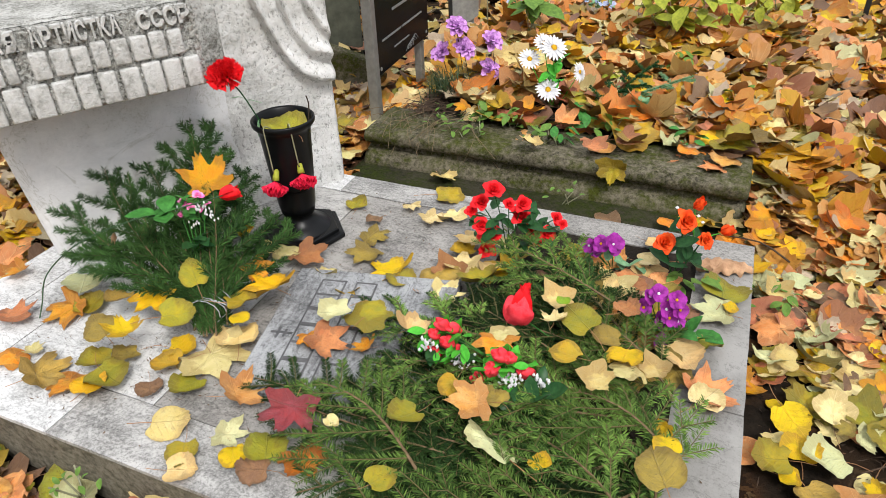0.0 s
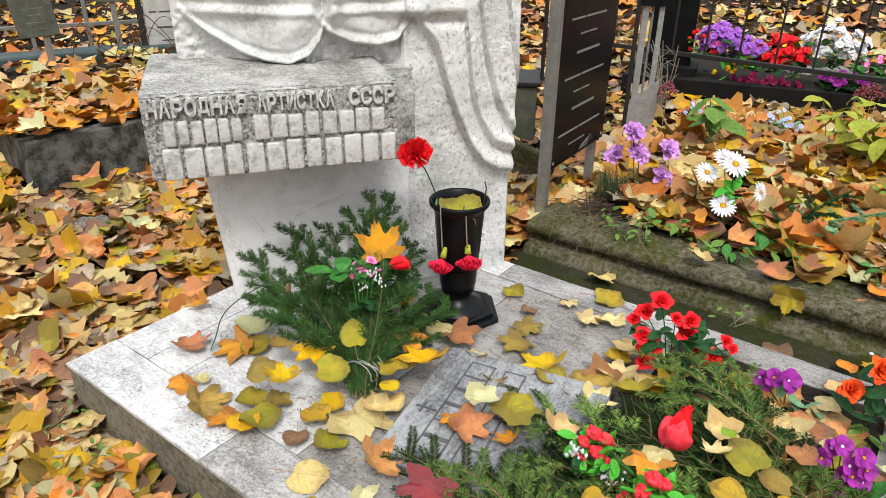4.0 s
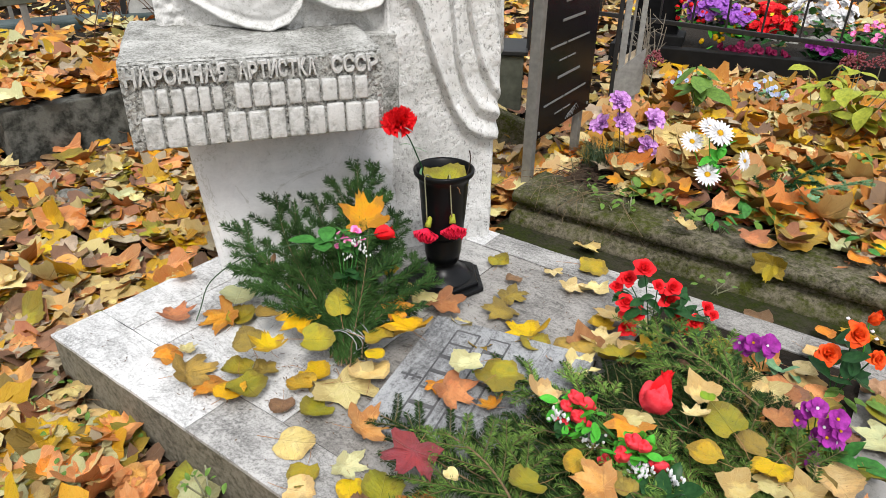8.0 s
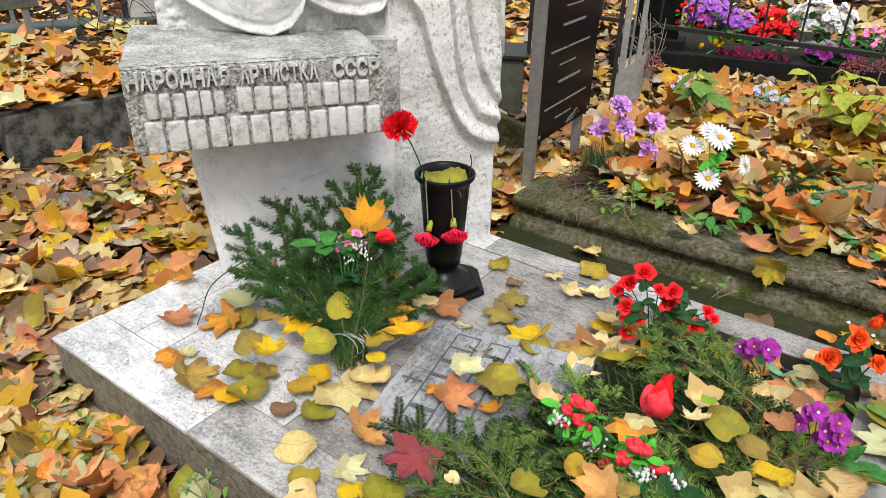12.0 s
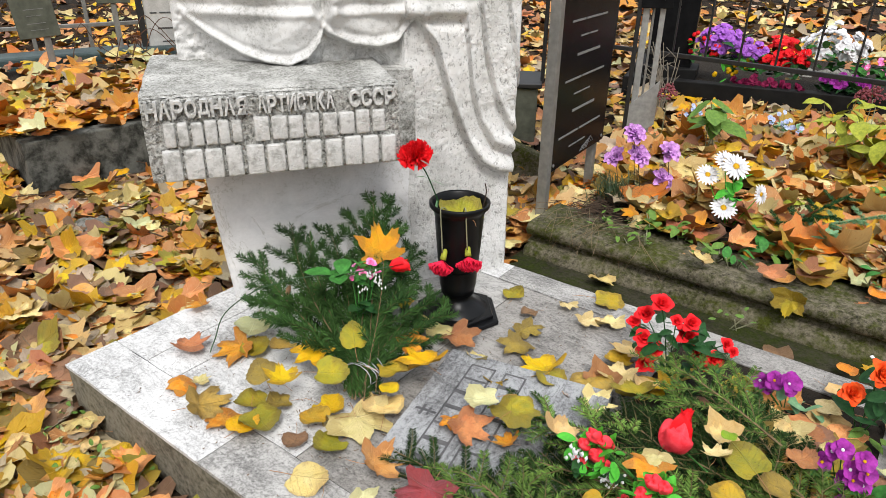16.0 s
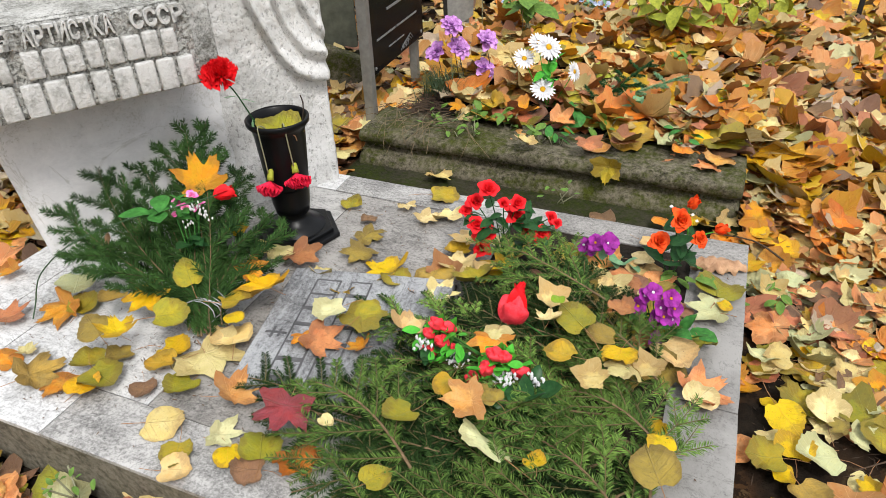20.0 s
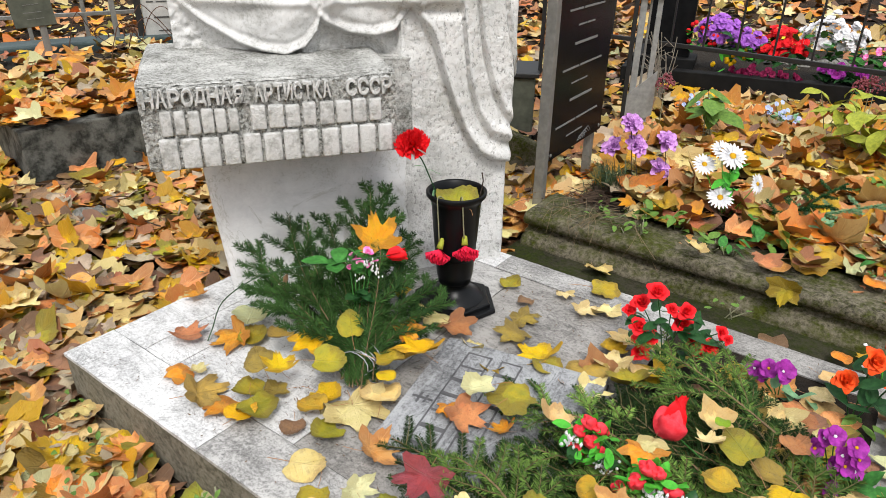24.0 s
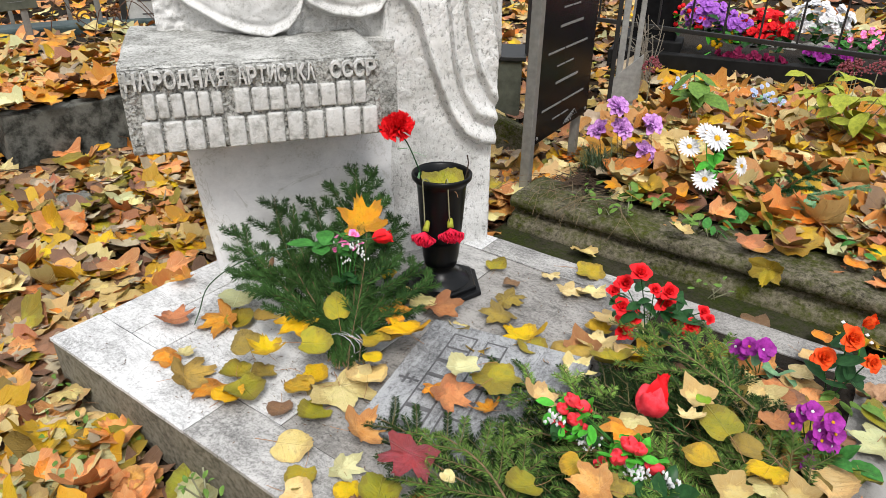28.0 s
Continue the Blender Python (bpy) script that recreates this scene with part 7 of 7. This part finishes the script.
part("kerb", box(-0.4, 2.6, 0, 0.10, -0.25, -0.025, 0.005), BLACKKERB, kerb2, "", pose(0, 4.50, 0, 0, 0, 14))
part("kerb", box(-0.4, -0.28, 0.10, 1.6, -0.25, -0.025, 0.005), BLACKKERB, kerb2, "", pose(0, 4.50, 0, 0, 0, 14))
part("bed", box(-0.27, 2.6, 0.102, 1.6, -0.25, -0.06), EARTH, kerb2, "dark soil", pose(0, 4.50, 0, 0, 0, 14))
black = thing("black_stele", "black granite stele on a stepped foot", "gravestone")
part("stone", box(-0.20, 0.14, 0.0, 0.14, -0.05, 1.25, 0.006), BLACKGLOSS, black, "", pose(-0.16, 4.78, 0, 0, 0, 14))
part("foot", box(-0.28, 0.20, -0.06, 0.22, -0.25, 0.02, 0.006), BLACKKERB, black, "", pose(-0.16, 4.76, 0, 0, 0, 14))


VIOLET = petal_material("deep_violet_petal", (0.45, 0.16, 0.66), (0.24, 0.06, 0.40))
WINE = petal_material("wine_red_petal", (0.22, 0.012, 0.06), (0.10, 0.005, 0.03))


def flower_heap(label, centre, spread, count, r, mat, seed, leaves=70):
    """A dense artificial bunch with many like blossoms."""
    rg = random.Random(seed)
    th = thing("artificial_flowers", label, "flowers", group="grave flowers behind the fence")
    kinds = [mesh_of("blossom", five_petals(r, seed + k, 6, 1.0, 0.3), mat, True) for k in range(3)]
    for k in range(count):
        a, q, h = rg.uniform(0, 6.3), rg.random() ** 0.5, rg.uniform(0.1, 1)
        p = Vector(centre) + Vector((spread[0] * q * math.cos(a), spread[1] * q * math.sin(a), spread[2] * (1 - q * 0.5) * h))
        d = (p - Vector(centre)) + Vector((0.05, -0.12, 0.06))
        link("blossom", kinds[k % 3], th, "", aim(p, d, k))
    greenery(th, (centre[0], centre[1], centre[2] - 0.06), (spread[0], spread[1], spread[2] * 0.6), leaves, 0.08, DARKGREEN if seed % 2 else GREEN, seed)
    return th


flower_heap("heap of purple cloth flowers behind an iron fence", (0.15, 4.90, 0.13), (0.19, 0.12, 0.26), 80, 0.034, VIOLET, 601)
flower_heap("purple cloth flowers behind an iron fence", (0.38, 4.86, 0.10), (0.12, 0.08, 0.18), 40, 0.034, VIOLET, 602)
flower_heap("red cloth flowers behind an iron fence", (0.58, 4.92, 0.08), (0.18, 0.10, 0.26), 64, 0.036, RED, 603)
flower_heap("heap of white cloth flowers behind an iron fence", (0.90, 5.0, 0.16), (0.22, 0.12, 0.28), 90, 0.036, WHITEP, 604)
flower_heap("dark red cloth flowers behind an iron fence", (0.56, 4.75, -0.05), (0.24, 0.06, 0.10), 44, 0.030, WINE, 605, 8)
flower_heap("pink and purple cloth flowers behind an iron fence", (1.24, 4.98, 0.10), (0.18, 0.10, 0.18), 26, 0.022, PINK, 606)
flower_heap("purple cloth flowers behind an iron fence", (1.05, 4.88, 0.02), (0.16, 0.08, 0.10), 16, 0.035, PURPLE, 607)
flower_heap("red and purple cloth flowers behind an iron fence", (1.55, 5.05, 0.08), (0.22, 0.10, 0.24), 56, 0.036, CRIMSON, 608)
BERRY = petal_material("yellow_berry", (0.75, 0.45, 0.01), (0.55, 0.3, 0.01), 0.3)
for label, mat, cx, cz, seed in (("sprig of red plastic berries", RED, 0.06, 0.17, 1), ("sprig of yellow plastic berries", BERRY, 0.28, 0.02, 2)):
    th = thing("plastic_berries", label + " among grave flowers", "berries", group="plastic berries")
    rg = random.Random(seed)
    ball = mesh_of("berry", lathe([(0.001, -0.018), (0.013, -0.013), (0.018, 0), (0.013, 0.013), (0.001, 0.018)], 10, cap=False), mat, True)
    for k in range(12):
        link("berry", ball, th, "", Matrix.Translation((cx + rg.uniform(-0.12, 0.12), 4.80, cz + rg.uniform(-0.03, 0.12))))
    greenery(th, (cx, 4.81, cz - 0.05), (0.12, 0.03, 0.12), 12, 0.07, BRIGHT, seed)
# bare shrub by the fence
sh = thing("bare_shrub", "small bare grey twiggy shrub", "shrub")
rg = random.Random(4)
PALETWIG = plain("pale_twig", (0.28, 0.25, 0.20), 0.8, 0, 0.3, 40, 0.0)
for k in range(14):
    p = Vector((0.10 + rg.uniform(-0.05, 0.05), 3.95, -0.15))
    q = p + Vector((rg.uniform(-0.16, 0.18), rg.uniform(-0.1, 0.1), rg.uniform(0.25, 0.48)))
    part("twig", tube(curve_points([p, p.lerp(q, 0.5) + Vector((0.02, 0, 0.03)), q], 6), 0.003, 4), PALETWIG, sh)
    for j in range(2):
        e = p.lerp(q, rg.uniform(0.5, 0.9))
        part("twig", tube([e, e + Vector((rg.uniform(-0.09, 0.09), 0, rg.uniform(0.02, 0.08)))], 0.002, 4), PALETWIG, sh)

# raised grave with a concrete kerb behind the monument
lk = thing("raised_grave", "dark weathered concrete kerb of a leaf-covered grave", "grave kerb")
LM = pose(-1.738, 0.672, 0, 0, 0, 80)
part("front_wall", box(0.0, 2.6, 0.0, 0.11, -0.26, 0.080, 0.008, 2), CONCRETE_DARK, lk, "", LM)
part("side_wall", box(0.0, 0.11, 0.112, 1.9, -0.26, 0.080, 0.008, 2), CONCRETE_DARK, lk, "", LM)
part("fill", box(0.112, 2.6, 0.112, 1.9, -0.26, 0.062), EARTH, lk, "leaf-covered soil", LM)

# steel plate on a post
pl = thing("steel_name_plate", "steel name plate on a grey post in a leafy grave", "grave marker")
PM = pose(-3.36, 1.60, 0, 0, 0, 66)
part("post", box(-0.022, 0.022, 0.0, 0.03, -0.05, 0.40, 0.003), GREYMETAL, pl, "", PM)
part("plate", box(-0.14, 0.11, -0.012, -0.001, 0.285, 0.56, 0.003), OLDMETAL, pl, "dull steel plate with unreadable writing", PM @ pose(0, 0, 0, 0, -4, 0))
text_bars(pl, PM @ pose(0, -0.0125, 0, 0, -4, 0), [(-0.06, 0.33, 0.012, (0.05, 0.05)), (-0.07, 0.37, 0.014, (0.11,)), (-0.06, 0.42, 0.012, (0.05, 0.04)), (-0.07, 0.46, 0.014, (0.12,))], SILVERMARK)
p2 = thing("iron_cross_post", "grey iron cross post with scrolls among leaves", "grave marker")
QM = pose(-3.535, 2.20, 0, 0, 0, 62)
part("post", box(-0.02, 0.02, 0, 0.03, -0.05, 0.75, 0.003), GREYMETAL, p2, "", QM)
part("plate", box(-0.11, 0.12, -0.012, -0.002, 0.44, 0.62, 0.003), OLDMETAL, p2, "", QM)
for sx in (-1, 1):
    for z, s in ((0.38, 0.05), (0.14, 0.07)):
        ring = [Vector((sx * (0.03 + s) + s * (1 - 0.07 * t) * math.cos(t), 0, z + s * (1 - 0.07 * t) * math.sin(t))) for t in [j * 0.55 for j in range(18)]]
        part("scroll", tube([QM @ v for v in ring], 0.006, 5), RUST_WIRE, p2)
ws = thing("pale_stele", "pale grey stele with dark unreadable lettering", "gravestone")
WM = pose(-3.45, 2.36, 0, 0, 0, 60)
part("stone", box(0.02, 0.36, 0, 0.09, -0.2, 1.0, 0.006), PALESTONE, ws, "", WM)
text_bars(ws, WM @ Matrix.Translation((0, -0.001, 0)), [(0.06, 0.44, 0.05, (0.13, 0.1)), (0.06, 0.34, 0.04, (0.05, 0.12)), (0.10, 0.22, 0.05, (0.14,)), (0.12, 0.13, 0.035, (0.12,))], DARKMARK)
part("iron_edge", box(-0.03, 0.015, -0.02, 0.03, -0.2, 1.05, 0.003), IRON, ws, "black iron post", WM)
tk = thing("teal_grave_kerb", "dark blue-green stone kerb strewn with leaves", "grave kerb")
part("kerb", box(-0.2, 1.5, 0.0, 0.26, -0.2, 0.118, 0.02, 3), TEAL, tk, "", pose(-3.83, 1.15, 0, 0, 0, 68))
wire = thing("rusty_wire", "loops of rusty wire sticking out of leaves", "wire")
rg = random.Random(3)
for k in range(7):
    c = Vector((-2.9 + rg.uniform(-0.4, 0.4), 1.95 + rg.uniform(-0.3, 0.35), 0.05))
    part("strand", tube(curve_points([c, c + Vector((0.05, 0.1, rg.uniform(0.15, 0.35))), c + Vector((rg.uniform(-0.1, 0.1), 0.25, rg.uniform(0.1, 0.3))), c + Vector((0.1, 0.4, 0.0))], 12), 0.003, 4), RUST_WIRE, wire)
lf = thing("grey_metal_fence", "low grey metal fence behind leaf-strewn graves", "fence")
FM = pose(-4.45, 1.3, 0, 0, 0, 66)
for z in (0.22, 0.62):
    part("rail", box(-0.6, 2.6, -0.015, 0.015, z, z + 0.03, 0.003), GREYMETAL, lf, "", FM)
for k in range(9):
    part("post", box(-0.6 + 0.4 * k, -0.57 + 0.4 * k, -0.012, 0.012, -0.2, 0.66, 0.003), GREYMETAL, lf, "", FM)

# a few pale stones in the leaves
for i, (x, y, s) in enumerate(((-1.05, 0.62, 0.10), (-1.25, 0.45, 0.06), (0.6, 5.6, 0.22), (0.85, 5.7, 0.2))):
    bm = bmesh.new()
    bmesh.ops.create_icosphere(bm, subdivisions=3, radius=1)
    for v in bm.verts:
        n = v.co.normalized()
        v.co = Vector((n.x, n.y * 0.7, n.z * 0.5)) * s * (1 + 0.35 * noise.fractal(n * 1.7 + Vector((i * 5, 0, 0)), 1, 2, 3))
    st = thing("field_stone", "rough grey stone lying among fallen leaves", "stone", group="loose stones")
    part("stone", bm, FIELD, st, "", Matrix.Translation((x, y, ground_height(x, y) + s * 0.25)), smooth=True)
# sticks on the ground
rg = random.Random(12)
for i in range(16):
    x, y = (rg.uniform(-1.9, -0.2), rg.uniform(-0.3, 1.4)) if i < 9 else (rg.uniform(1.95, 2.8), rg.uniform(0.1, 1.6))
    a, ln = rg.uniform(0, 6.3), rg.uniform(0.12, 0.35)
    z = ground_height(x, y) + 0.045
    st = thing("dry_stick", "thin dry brown stick on fallen leaves", "stick", group="sticks")
    part("wood", tube(curve_points([(x, y, z), (x + ln * 0.5 * math.cos(a) + 0.02, y + ln * 0.5 * math.sin(a), z + 0.02), (x + ln * math.cos(a), y + ln * math.sin(a), z - 0.01)], 7), [0.003] * 3 + [0.0025] * 2 + [0.0015] * 2, 5), TWIG, st)
